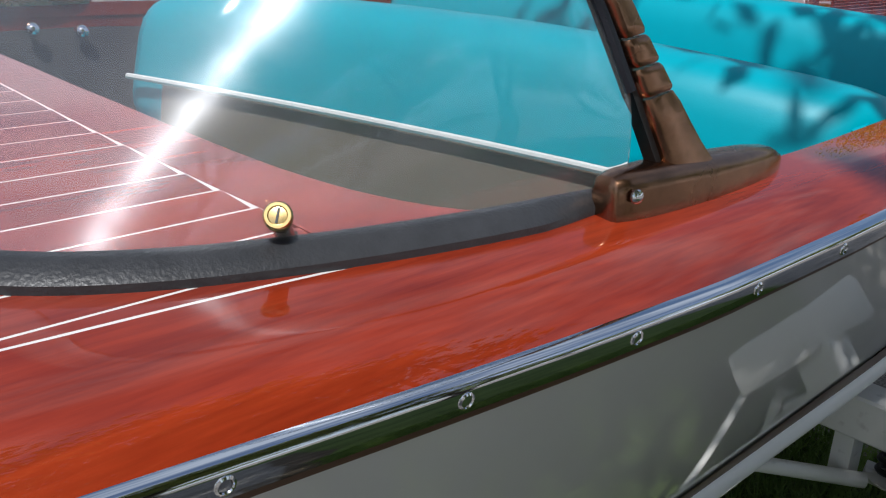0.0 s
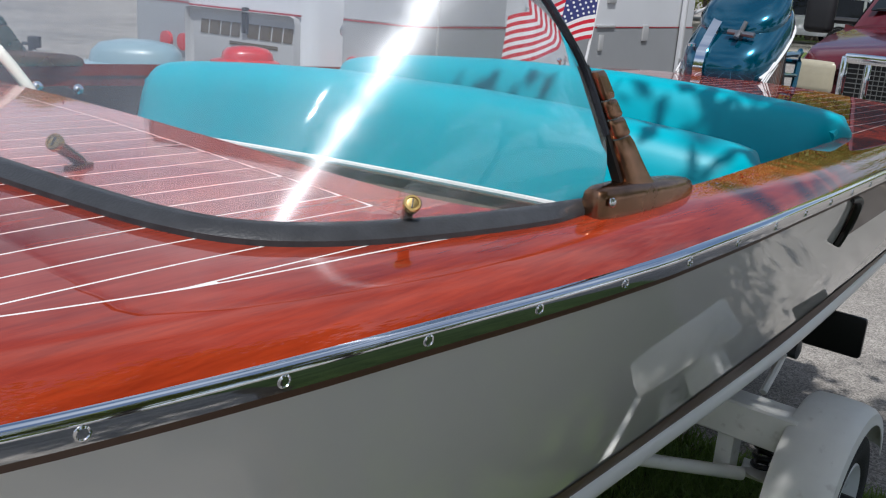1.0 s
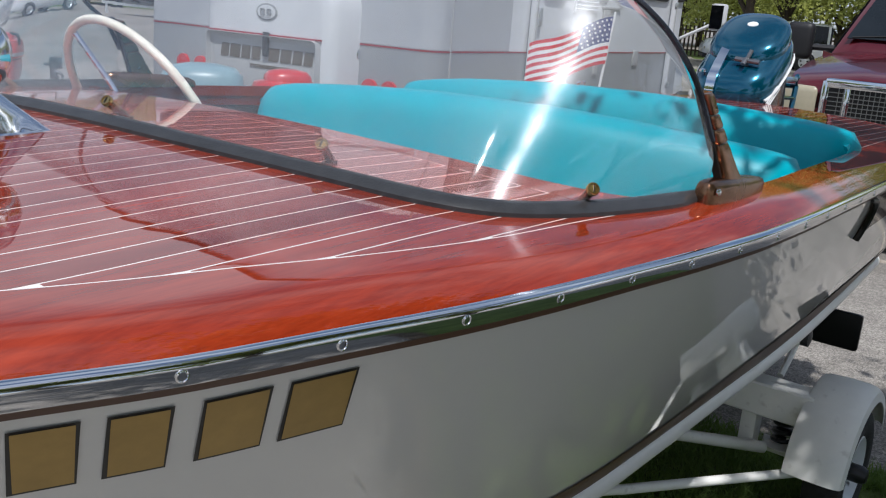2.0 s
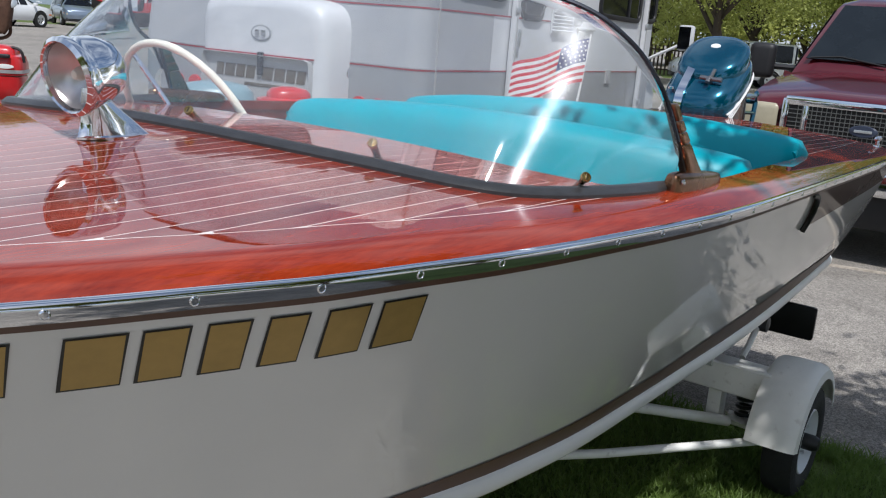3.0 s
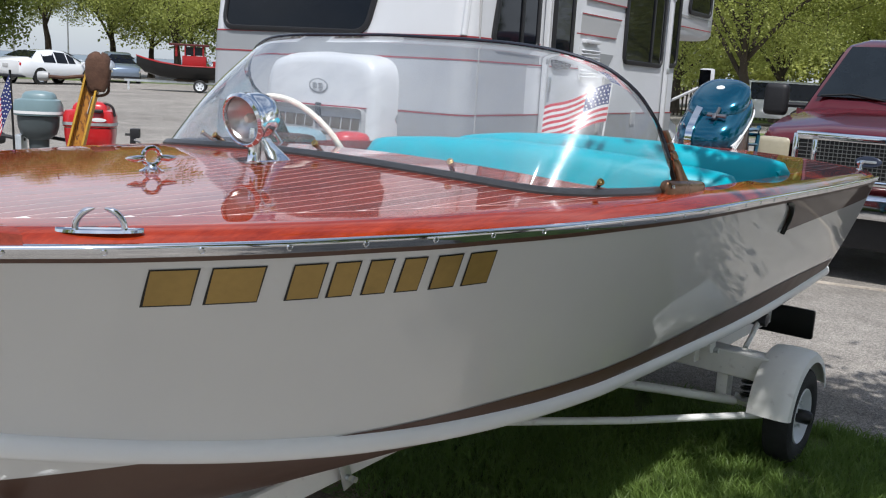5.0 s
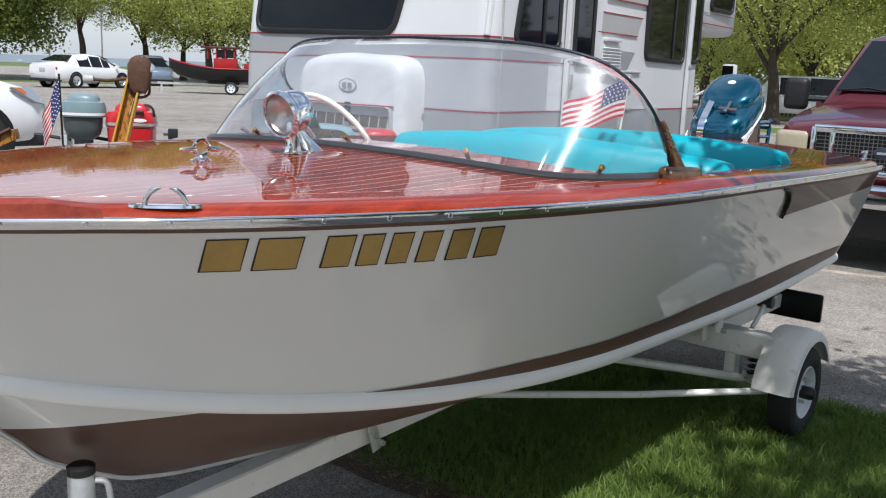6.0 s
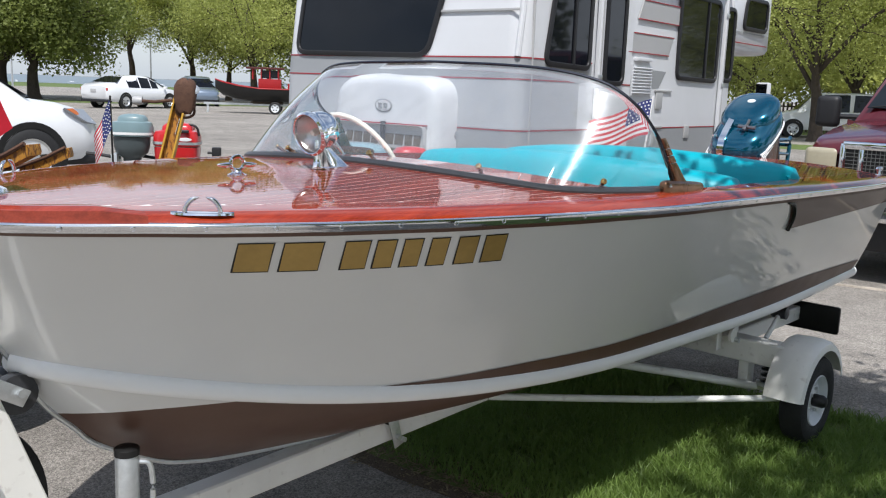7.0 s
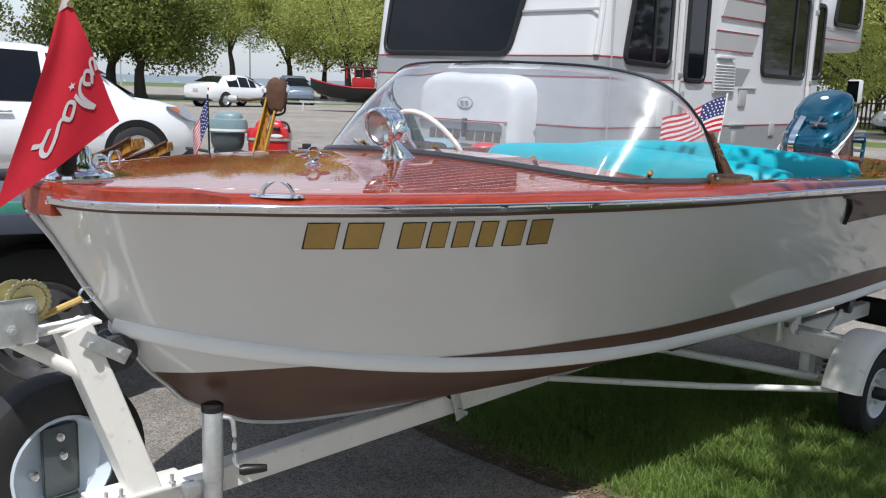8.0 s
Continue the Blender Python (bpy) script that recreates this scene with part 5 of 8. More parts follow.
# ---- outboard motors ----
def big_outboard(m):
    """The tall teal outboard clamped to the boat's transom, its cowl sloping up towards the stern."""
    o = thing("outboard_motor", m, "metallic teal vintage outboard motor on the transom", "outboard motor")

    def ring(h, lx, ly, ox, slope=0.70, p=3.0, n=32):
        out = []
        for k in range(n):
            a = 2 * math.pi * k / n
            c, s = math.cos(a), math.sin(a)
            x = ox + math.copysign(abs(c) ** (2 / p), c) * lx
            out.append(Vector((x - 0.35 * h, math.copysign(abs(s) ** (2 / p), s) * ly, h + slope * x)))
        return out

    def on_cowl(x, y, h):
        return Vector((x - 0.35 * h, y, h + 0.70 * x))
    copper = mat("copper_chrome", (0.20, 0.12, 0.10), 0.16, metal=1.0, vary=0.25, scale=14)
    part("lower_cowl", grid([ring(-0.44, 0.135, 0.115, 0.02, 0.0), ring(-0.36, 0.150, 0.125, 0.02, 0.05), ring(-0.02, 0.168, 0.138, 0.012, 0.68)], close_v=True, caps=True), copper, o, "chromed lower cowl")
    for k in range(11):
        x = -0.082 + 0.017 * k
        top = -0.045 + 0.68 * x
        for sgn in (-1, 1):
            part("louvre", tube([(x, sgn * 0.122, -0.34), (x, sgn * 0.134, top)], 0.0042, 6, up=(1, 0, 0)), ALLOY, o, "chrome louvre")
    part("lip", grid([ring(h, lx, ly, ox) for h, lx, ly, ox in ((-0.055, 0.168, 0.140, 0.008), (-0.045, 0.180, 0.152, 0.006), (-0.005, 0.186, 0.157, 0.004), (0.035, 0.180, 0.152, 0.004), (0.062, 0.164, 0.136, 0.004), (0.078, 0.135, 0.108, 0.004), (0.083, 0.02, 0.02, 0.01))], close_v=True, caps=True), MOTOR_TEAL, o, "teal rounded lower shell")
    top = part("top_cowl", grid([ring(h, lx, ly, ox, 0.70, 2.6) for h, lx, ly, ox in ((0.05, 0.122, 0.140, 0.056), (0.078, 0.124, 0.142, 0.056), (0.100, 0.118, 0.135, 0.057), (0.116, 0.102, 0.118, 0.058), (0.125, 0.074, 0.086, 0.060), (0.129, 0.037, 0.043, 0.062), (0.130, 0.004, 0.005, 0.063))], close_v=True, caps=True), MOTOR_TEAL, o, "teal domed upper shell")
    for sgn in (-1, 1):
        part("side_trim", tube(spline([on_cowl(x, sgn * (0.1575 * (1 - abs(x / 0.186) ** 3) ** (1 / 3)), -0.015) for x in (-0.13, -0.09, -0.05, 0.03, 0.10, 0.13)], 5), 0.005, 6), FLAG_WHITE, o, "thin white trim line")
        for k in range(3):
            part("side_stripe", tube([on_cowl(-0.145 + 0.01 * k, sgn * 0.1500, -0.012 - 0.013 * k), on_cowl(-0.06 + 0.012 * k, sgn * 0.1545, -0.006 - 0.013 * k)], 0.003, 6), FLAG_WHITE, o, "thin white stripe")
    part("badge", xf(lathe([(0.022, 0), (0.020, 0.004), (0, 0.005)], 14), Matrix.Translation(on_cowl(0.075, 0.0, 0.128)) @ Vector((-0.70, 0, 1)).to_track_quat("Z", "Y").to_matrix().to_4x4() @ Matrix.Diagonal((1, 0.8, 1, 1))), FLAG_WHITE, top, "small white badge")
    part("latch_band", sweep([on_cowl(-0.165, 0.05, -0.14), on_cowl(-0.188, 0.05, -0.03), on_cowl(-0.183, 0.05, 0.04), on_cowl(-0.155, 0.05, 0.078), on_cowl(-0.10, 0.05, 0.095), on_cowl(-0.035, 0.05, 0.108)], [(-0.005, -0.017), (0.005, -0.017), (0.005, 0.017), (-0.005, 0.017)], (0, 1, 0)), CHROME, o, "polished latch band")
    grip = on_cowl(-0.085, -0.045, 0.098)
    part("pull_handle", join(tube([grip + Vector((0, -0.05, 0)), grip + Vector((0, 0.04, 0.006))], 0.010, 8), tube([grip + Vector((0.03, 0, -0.03)), grip + Vector((-0.012, 0, 0.008)), grip + Vector((-0.03, 0, -0.012))], 0.009, 8), tube([grip, grip + Vector((0.012, -0.012, 0.045))], 0.008, 8)), ALLOY, o, "starter pull handle")
    part("knob", xf(lathe([(0.014, 0), (0.014, 0.008), (0.008, 0.012), (0, 0.013)], 12), Matrix.Translation(on_cowl(-0.135, 0.095, 0.078))), CHROME, o, "small chrome cap")
    part("midsection", grid([ring(z, lx, ly, ox, 0.0, 2.6) for z, lx, ly, ox in ((-1.05, 0.06, 0.03, -0.25), (-0.8, 0.08, 0.045, -0.17), (-0.42, 0.12, 0.09, -0.02))], close_v=True, caps=True), MOTOR_TEAL, o)
    part("clamp", box(0.14, 0.22, 0.20, 0.02, (-0.12, 0, -0.55)), DARK_GREY, o)
    part("skeg", box(0.20, 0.02, 0.18, 0.008, (0.10, 0, -1.20)), MOTOR_TEAL, o)
    # tubular carrying rack behind it
    for y in (-0.12, 0.08):
        rk = part("rack", tube(spline([(0.12, y, -0.03), (0.27, y, -0.03), (0.30, y, -0.06), (0.22, y, -0.50)], 4), 0.011, 8), MOTOR_TEAL, o, "teal tube rack")
        for z in (-0.10, -0.30):
            part("bar", tube([(0.10, y, z), (0.29, y, z - 0.01)], 0.009, 8), MOTOR_TEAL, rk)
    part("rung", tube([(0.30, -0.12, -0.06), (0.30, 0.08, -0.06)], 0.011, 8), MOTOR_TEAL, o)
    return o


big_outboard(pose(3.17, 0.07, 1.385) @ Matrix.Diagonal((1.10, 1.17, 1.08, 1)))


def small_outboard(m, upper, lower, label, s=1.0, band=None, lift=0.0, square=2.6):
    """A portable outboard on a little stand."""
    o = thing("portable_outboard", m, label, "outboard motor", "portable outboards on stands")

    def oval(z, lx, ly, ox=0.0, p=square, n=26):
        z += lift
        return [Vector((ox + math.copysign(abs(math.cos(a)) ** (2 / p), math.cos(a)) * lx * s, math.copysign(abs(math.sin(a)) ** (2 / p), math.sin(a)) * ly * s, z)) for a in [2 * math.pi * k / n for k in range(n)]]
    part("hood", grid([oval(1.10 + z * s, lx, ly, ox) for z, lx, ly, ox in ((-0.09, 0.155, 0.115, 0), (-0.085, 0.165, 0.125, 0), (-0.02, 0.165, 0.125, 0), (0.02, 0.150, 0.115, 0), (0.03, 0.115, 0.09, 0.01), (0.055, 0.110, 0.085, 0.01), (0.075, 0.09, 0.07, 0.01), (0.085, 0.04, 0.03, 0.01))], close_v=True, caps=True), upper, o, "rounded motor hood")
    part("case", grid([oval(1.10 + z * s, lx, ly, ox) for z, lx, ly, ox in (((-0.26, 0.07, 0.06, 0), (-0.22, 0.12, 0.09, 0), (-0.17, 0.135, 0.105, 0), (-0.095, 0.140, 0.108, 0)) if square < 3 else ((-0.24, 0.12, 0.09, 0), (-0.22, 0.150, 0.11, 0), (-0.15, 0.158, 0.118, 0), (-0.095, 0.160, 0.120, 0)))], close_v=True, caps=True), lower, o, "motor case")
    part("band", grid([oval(1.10 + z * s, 0.169, 0.129) for z in (-0.075, -0.055)], close_v=True), band or FLAG_WHITE, o, "pale name band")
    part("leg", grid([oval(1.10 + z * s, lx, ly, ox) for z, lx, ly, ox in ((-0.95, 0.03, 0.02, 0), (-0.6, 0.05, 0.03, 0), (-0.24, 0.07, 0.05, 0))], close_v=True, caps=True), lower, o)
    part("handle", tube([(-0.10, 0, 1.10 - 0.17 * s), (-0.26, 0.02, 1.10 - 0.15 * s), (-0.38, 0.02, 1.10 - 0.14 * s)], 0.014, 8), PLASTIC_BLACK, o, "black tiller handle")
    part("stand_post", box(0.05, 0.16, 0.86 + lift, 0.006, (-0.13, 0, 0.0)), GALV, o)
    part("stand_base", box(0.5, 0.4, 0.05, 0.01, (-0.05, 0, 0.0)), GALV, o)
    return o


LIGHT_BLUE = mat("pale_blue_paint", (0.22, 0.33, 0.37), 0.35, coat=0.4, vary=0.06)
DEEP_TEAL = mat("deep_teal_paint", (0.03, 0.17, 0.18), 0.3, coat=0.5, vary=0.08)
small_outboard(pose(1.72, 4.71, 0.0, 0, 0, -43), GREY_MOTOR, DARK_GREY, "grey-green vintage outboard motor on a stand", 1.05, lift=0.10)
red_motor = small_outboard(pose(2.03, 4.52, 0.0, 0, 0, -43), RED_PAINT, RED_PAINT, "bright red vintage outboard motor on a stand", 1.12, GALV, 0.033, 5.0)
part("name_plate", xf(lathe([(0.5, -0.003), (0.5, 0.0), (0, 0.003)], 24, "y"), Matrix.Translation((0.085, -0.1425, 1.094)) @ Matrix.Rotation(math.pi, 4, "Z") @ Matrix.Diagonal((0.115, 1, 0.030, 1))), FLAG_WHITE, red_motor, "pale oval name plate")
part("carry_strap", tube(spline([(0.075, -0.05, 1.205), (0.13, -0.05, 1.212), (0.172, -0.05, 1.185), (0.186, -0.05, 1.12)], 5), 0.010, 8), PLASTIC_BLACK, red_motor, "black carrying strap")
part("grip", xf(box(0.075, 0.03, 0.026, 0.010, (0.085, -0.150, 1.148), 3), Matrix.Identity(4)), PLASTIC_BLACK, red_motor, "black finger grip")
part("foot_casting", box(0.25, 0.17, 0.085, 0.030, (0.06, -0.02, 0.785), 3), FLAG_WHITE, red_motor, "chalky white foot casting")
bracket = thing("motor_bracket", pose(2.948, 5.348, 0.0, 0, 0, -43), "small black clamp bracket on a thin stand", "bracket")
part("post", box(0.05, 0.05, 0.80, 0.006), PLASTIC_BLACK, bracket, "thin black post")
part("body", join(box(0.085, 0.07, 0.085, 0.012, (0.015, 0, 0.855)), box(0.045, 0.06, 0.08, 0.008, (-0.005, 0, 0.785))), PLASTIC_BLACK, bracket)
part("clamp_screw", tube([(-0.07, -0.01, 0.885), (-0.02, -0.01, 0.885)], 0.012, 8), PLASTIC_BLACK, bracket)
part("jaw", tube(spline([(0.01, -0.03, 0.84), (0.055, -0.03, 0.82), (0.060, -0.03, 0.785)], 4), 0.010, 8), ALLOY, bracket, "dull alloy jaw")
part("base", box(0.26, 0.26, 0.03, 0.006), PLASTIC_BLACK, bracket)
small_outboard(pose(1.03, 1.78, 0.0, 0, 0, -30), DEEP_TEAL, DARK_GREY, "dark teal vintage outboard motor on a stand", 1.0)
small_outboard(pose(1.50, 1.70, 0.0, 0, 0, -43), LIGHT_BLUE, LIGHT_BLUE, "pale blue vintage outboard motor on a stand", 1.45, lift=0.035)
small_outboard(pose(2.32, 2.08, 0.0, 0, 0, -30), RED_PAINT, FLAG_WHITE, "red-topped vintage outboard motor on a stand", 1.05)


# ---- flags ----
def us_flag(m, w, h, label, droop, staff=FLAG_WHITE, fold=0.0):
    """A small striped flag on a staff; it hangs from the staff's head."""
    f = thing("striped_flag", m, label, "flag", "striped flags")
    part("staff", xf(tube([(0, 0, 0), (0, 0, 1.0)], 0.007, 8, up=(1, 0, 0)), Matrix.Diagonal((1, 1, droop[3], 1))), staff, f, "thin staff")

    def pt(u, v):
        # u along the fly, v down the hoist
        top = droop[3] - 0.02
        x = u * w * droop[0]
        z = top - v * h - u * w * droop[1]
        y = droop[2] * math.sin(u * 6.5 + v * 1.2) * (0.2 + u)
        return Vector((x, y, z + 0.012 * math.sin(u * 8)))
    for k in range(13):
        a = fold or (0.385 if k < 7 else 0.0)
        rows = [[pt(a + (1 - a) * i / 14, (k + j) / 13) for j in (0, 1)] for i in range(15)]
        part("stripe", slab(rows, (0, 0.0015, 0)), FLAG_RED if k % 2 == 0 else FLAG_WHITE, f)
    wide, deep = fold or 0.385, 1.0 if fold else 7 / 13
    rows = [[pt(wide * i / 6, deep * j / 3) for j in range(4)] for i in range(7)]
    part("canton", slab(rows, (0, 0.0015, 0)), FLAG_BLUE, f, "dark blue canton")
    st = bmesh.new()
    for r in range(5):
        for c in range(6):
            p = pt(wide * (c + 0.6 + 0.35 * (r % 2)) / 6.4, deep * (r + 0.6) / 5.2)
            for off in (-0.0035, 0.0035):
                q = p + Vector((0, off, 0))
                e = 0.011 * w / 0.4
                st.faces.new([st.verts.new(q + Vector((e * 0.5 * math.cos(a), 0, e * 0.5 * math.sin(a)))) for a in [2 * math.pi * i / 5 for i in range(5)]])
    tagged(part("stars", st, FLAG_WHITE, f, "small white stars", smooth=0), kind="stuff")
    return f


us_flag(pose(3.17, 0.905, 0, 4, -8, 142), 0.47, 0.24, "small striped flag flying from a white staff", (0.90, 0.50, 0.035, 1.61))
us_flag(pose(0.96, 3.56, 0, 0, 1, 160), 0.34, 0.20, "small striped flag hanging from a dark staff", (0.34, 0.78, 0.026, 1.46), BLACK, 0.50)

# ---- rusty hoist and flat trailer behind the bow ----
hoist = thing("rusty_hoist", pose(1.67, 3.85, 0.015), "rusty yellow hoist arm with a dark winch head", "hoist")
ARM = [(-0.26, 0.245, 0.02), (-0.10, 0.095, 0.93), (-0.005, 0.005, 1.44)]
HOIST_YELLOW = mat("hoist_yellow", (0.60, 0.34, 0.045), 0.5, vary=0.25, scale=14, spots=0.7, bump=0.2, bump_scale=70)
arm = part("arm", sweep(ARM, [(-0.040, -0.006), (0.040, -0.006), (0.040, 0.008), (-0.040, 0.008)], (0.68, 0.73, 0)), YELLOW_RUST, hoist, "rust-eaten yellow web of the arm")
for a, b in ((-0.050, -0.037), (0.037, 0.050)):
    part("flange", sweep(ARM, [(a, -0.046), (b, -0.046), (b, 0.046), (a, 0.046)], (0.68, 0.73, 0)), HOIST_YELLOW, arm, "yellow painted flange")
rows = []
for z, a, b in ((1.32, 0.045, 0.050), (1.36, 0.070, 0.060), (1.44, 0.082, 0.066), (1.52, 0.080, 0.062), (1.555, 0.062, 0.050), (1.57, 0.03, 0.025)):
    ring = []
    for k in range(20):
        q = 2 * math.pi * k / 20
        u, v = (math.copysign(abs(w) ** 0.55, w) for w in (math.cos(q), math.sin(q)))
        lump = 1 + 0.10 * noise.noise(Vector((u * 2, v * 2, z * 14)))
        ring.append(Vector((0.012 + (0.73 * a * u + 0.68 * b * v) * lump, -0.012 + (-0.68 * a * u + 0.73 * b * v) * lump, z + 0.012 * math.sin(3 * q))))
    rows.append(ring)
part("head", grid(rows, close_v=True, caps=True), RUST, hoist, "brown winch head", smooth=60)
part("handle", tube([(-0.02, 0.02, 1.42), (-0.15, 0.14, 1.395), (-0.24, 0.22, 1.40)], 0.012, 8), RUST, hoist)
part("grip", xf(lathe([(0.028, -0.03), (0.034, 0), (0.028, 0.04)], 12, "x"), Matrix.Translation((-0.25, 0.23, 1.40)) @ Matrix.Rotation(radians(-43), 4, "Z")), RV_LIGHT, hoist, "pale handle grip")
part("label", sweep([(-0.060, 0.010, 1.16), (-0.035, -0.014, 1.28)], [(-0.001, -0.022), (0.001, -0.022), (0.001, 0.022), (-0.001, 0.022)], (0.68, 0.73, 0)), FLAG_WHITE, hoist, "worn white label")
part("foot", box(0.5, 0.5, 0.06, 0.02, (-0.26, 0.245, 0)), RUST, hoist)
part("head_plate", xf(lathe([(0.040, -0.008), (0.042, 0.0), (0.030, 0.010), (0, 0.012)], 14), Matrix.Translation((0.062, -0.058, 1.50)) @ Vector((-0.3, -0.75, 0.6)).to_track_quat("Z", "Y").to_matrix().to_4x4()), GALV, hoist, "pale galvanised side plate")
part("head_yoke", tube(spline([(-0.045, 0.035, 1.40), (-0.040, 0.018, 1.32), (0.0, -0.02, 1.285), (0.055, -0.055, 1.31), (0.060, -0.060, 1.39)], 5), 0.010, 8), RUST, hoist, "bent rusty yoke")

flat = thing("utility_trailer", pose(-0.85, 1.75, 0, 0, 0, -17), "dark flat trailer loaded with rusty yellow machine parts", "trailer")
part("bed", box(2.6, 1.3, 0.09, 0.01, (0.2, 0.35, 0.90)), mat("navy_paint", (0.05, 0.06, 0.085), 0.4, vary=0.15), flat, "dark navy flat bed")
part("edge", box(2.6, 0.03, 0.05, 0.004, (0.2, -0.25, 0.985)), mat("green_paint", (0.05, 0.24, 0.18), 0.5, vary=0.2), flat, "green painted edge")
part("axle", box(0.10, 1.3, 0.10, 0.01, (-0.02, 0.68, 0.35)), BLACK, flat)
part("chassis", box(2.6, 0.08, 0.50, 0.01, (0.2, 0.35, 0.42)), BLACK, flat)
hub = Matrix.Translation((-0.02, 0.05, 0.40)) @ Matrix.Diagonal((1.16, 1.16, 1.16, 1))
tw = part("wheel", xf(lathe([(0.20, -0.08), (0.24, -0.10), (0.30, -0.105), (0.335, -0.085), (0.345, -0.05), (0.345, 0.05), (0.335, 0.085), (0.30, 0.105), (0.20, 0.08), (0.20, -0.08)], 44, "y", False), hub), TYRE, flat, "large black tyre")
part("rim", xf(lathe([(0.202, 0.07), (0.205, -0.085), (0.195, -0.09), (0.185, -0.06), (0.165, -0.03), (0.08, -0.035), (0.06, -0.055), (0.045, -0.07), (0, -0.07)], 32, "y"), hub), ALLOY, tw, "dull alloy rim")
for k in range(8):
    part("rim_hole", xf(lathe([(0.026, -0.045), (0.026, -0.028)], 10, "y"), hub @ Matrix.Rotation(k * math.pi / 4, 4, "Y") @ Matrix.Translation((0.125, 0, 0))), BLACK, tw)
part("wheel_far", xf(lathe([(0.0, -0.09), (0.30, -0.10), (0.345, -0.05), (0.345, 0.05), (0.30, 0.10), (0, 0.09)], 32, "y"), Matrix.Translation((-0.02, 1.3, 0.345))), TYRE, flat)


def machine_part(m, label):
    """A rusty yellow bucket-like lever with a dark edge and a pin."""
    o = thing("machine_part", m, label, "machine part", "rusty machine parts")
    rows = [[Vector((x, y, z)) for y, z in ((-0.05, h - t), (-0.06, h), (0.06, h), (0.05, h - t))] for x, h, t in ((-0.20, 0.03, 0.03), (-0.10, 0.07, 0.06), (0.05, 0.13, 0.08), (0.15, 0.19, 0.09), (0.21, 0.20, 0.07), (0.22, 0.15, 0.02))]
    part("blade", grid(rows, close_v=True, caps=True), YELLOW_RUST, o, "worn yellow blade")
    part("edge", tube([(-0.20, -0.062, 0.03), (-0.10, -0.065, 0.07), (0.05, -0.066, 0.13), (0.19, -0.066, 0.205)], 0.016, 6), RUST, o, "black crusted edge")
    part("leg", box(0.05, 0.05, 0.14, 0.008, (0.03, 0, -0.06)), RUST, o)
    part("foot", box(0.30, 0.14, 0.06, 0.015, (0.0, 0, -0.10)), mat("orange_rust", (0.36, 0.13, 0.055), 0.8, vary=0.4, scale=20), o, "orange rusted foot")
    return o


machine_part(pose(-0.02, 2.50, 1.07, 0, 0, -38) @ Matrix.Diagonal((0.7, 0.7, 0.7, 1)), "rusty yellow machine lever lying on the flat trailer")
machine_part(pose(-0.22, 2.46, 1.08, 0, 0, -60) @ Matrix.Diagonal((0.8, 0.8, 0.8, 1)), "rusty yellow machine lever with a black crusted edge")
pipe = thing("rusty_pipe", pose(-0.25, 2.22, 1.045, 0, 0, -42), "orange rusted pipe lying on the flat trailer", "pipe")
part("pipe", tube([(-0.4, 0, 0), (0.35, 0, 0.0)], 0.045, 14), mat("orange_rust_pipe", (0.38, 0.13, 0.05), 0.7, vary=0.4, scale=16), pipe)
part("collar", xf(lathe([(0.050, -0.04), (0.050, 0.04)], 14, "x"), Matrix.Translation((0.05, 0, 0))), RV_LIGHT, pipe, "pale taped collar")


# ---- vehicles ----
def wheel_parts(parent, c, r, w, tyre=TYRE, rim=GALV, name="wheel"):
    m = Matrix.Translation(c)
    t = part(name, xf(lathe([(r * 0.66, -w / 2), (r * 0.9, -w / 2), (r, -w * 0.36), (r, w * 0.36), (r * 0.9, w / 2), (r * 0.66, w / 2), (r * 0.66, -w / 2)], 28, "y", False), m), tyre, parent)
    s = -1 if c[1] < 0 else 1
    part("rim", xf(lathe([(r * 0.66, -s * w * 0.4), (r * 0.66, s * w * 0.47), (r * 0.60, s * w * 0.42), (r * 0.55, s * w * 0.25), (r * 0.2, s * w * 0.30), (0, s * w * 0.33)], 24, "y"), m), rim, t)
    for k in range(5):
        part("spoke_gap", xf(box(r * 0.16, 0.01, r * 0.22, 0.01, (0, s * w * 0.29, r * 0.28)), m @ Matrix.Rotation(k * 1.2566, 4, "Y")), BLACK, t)
    return t


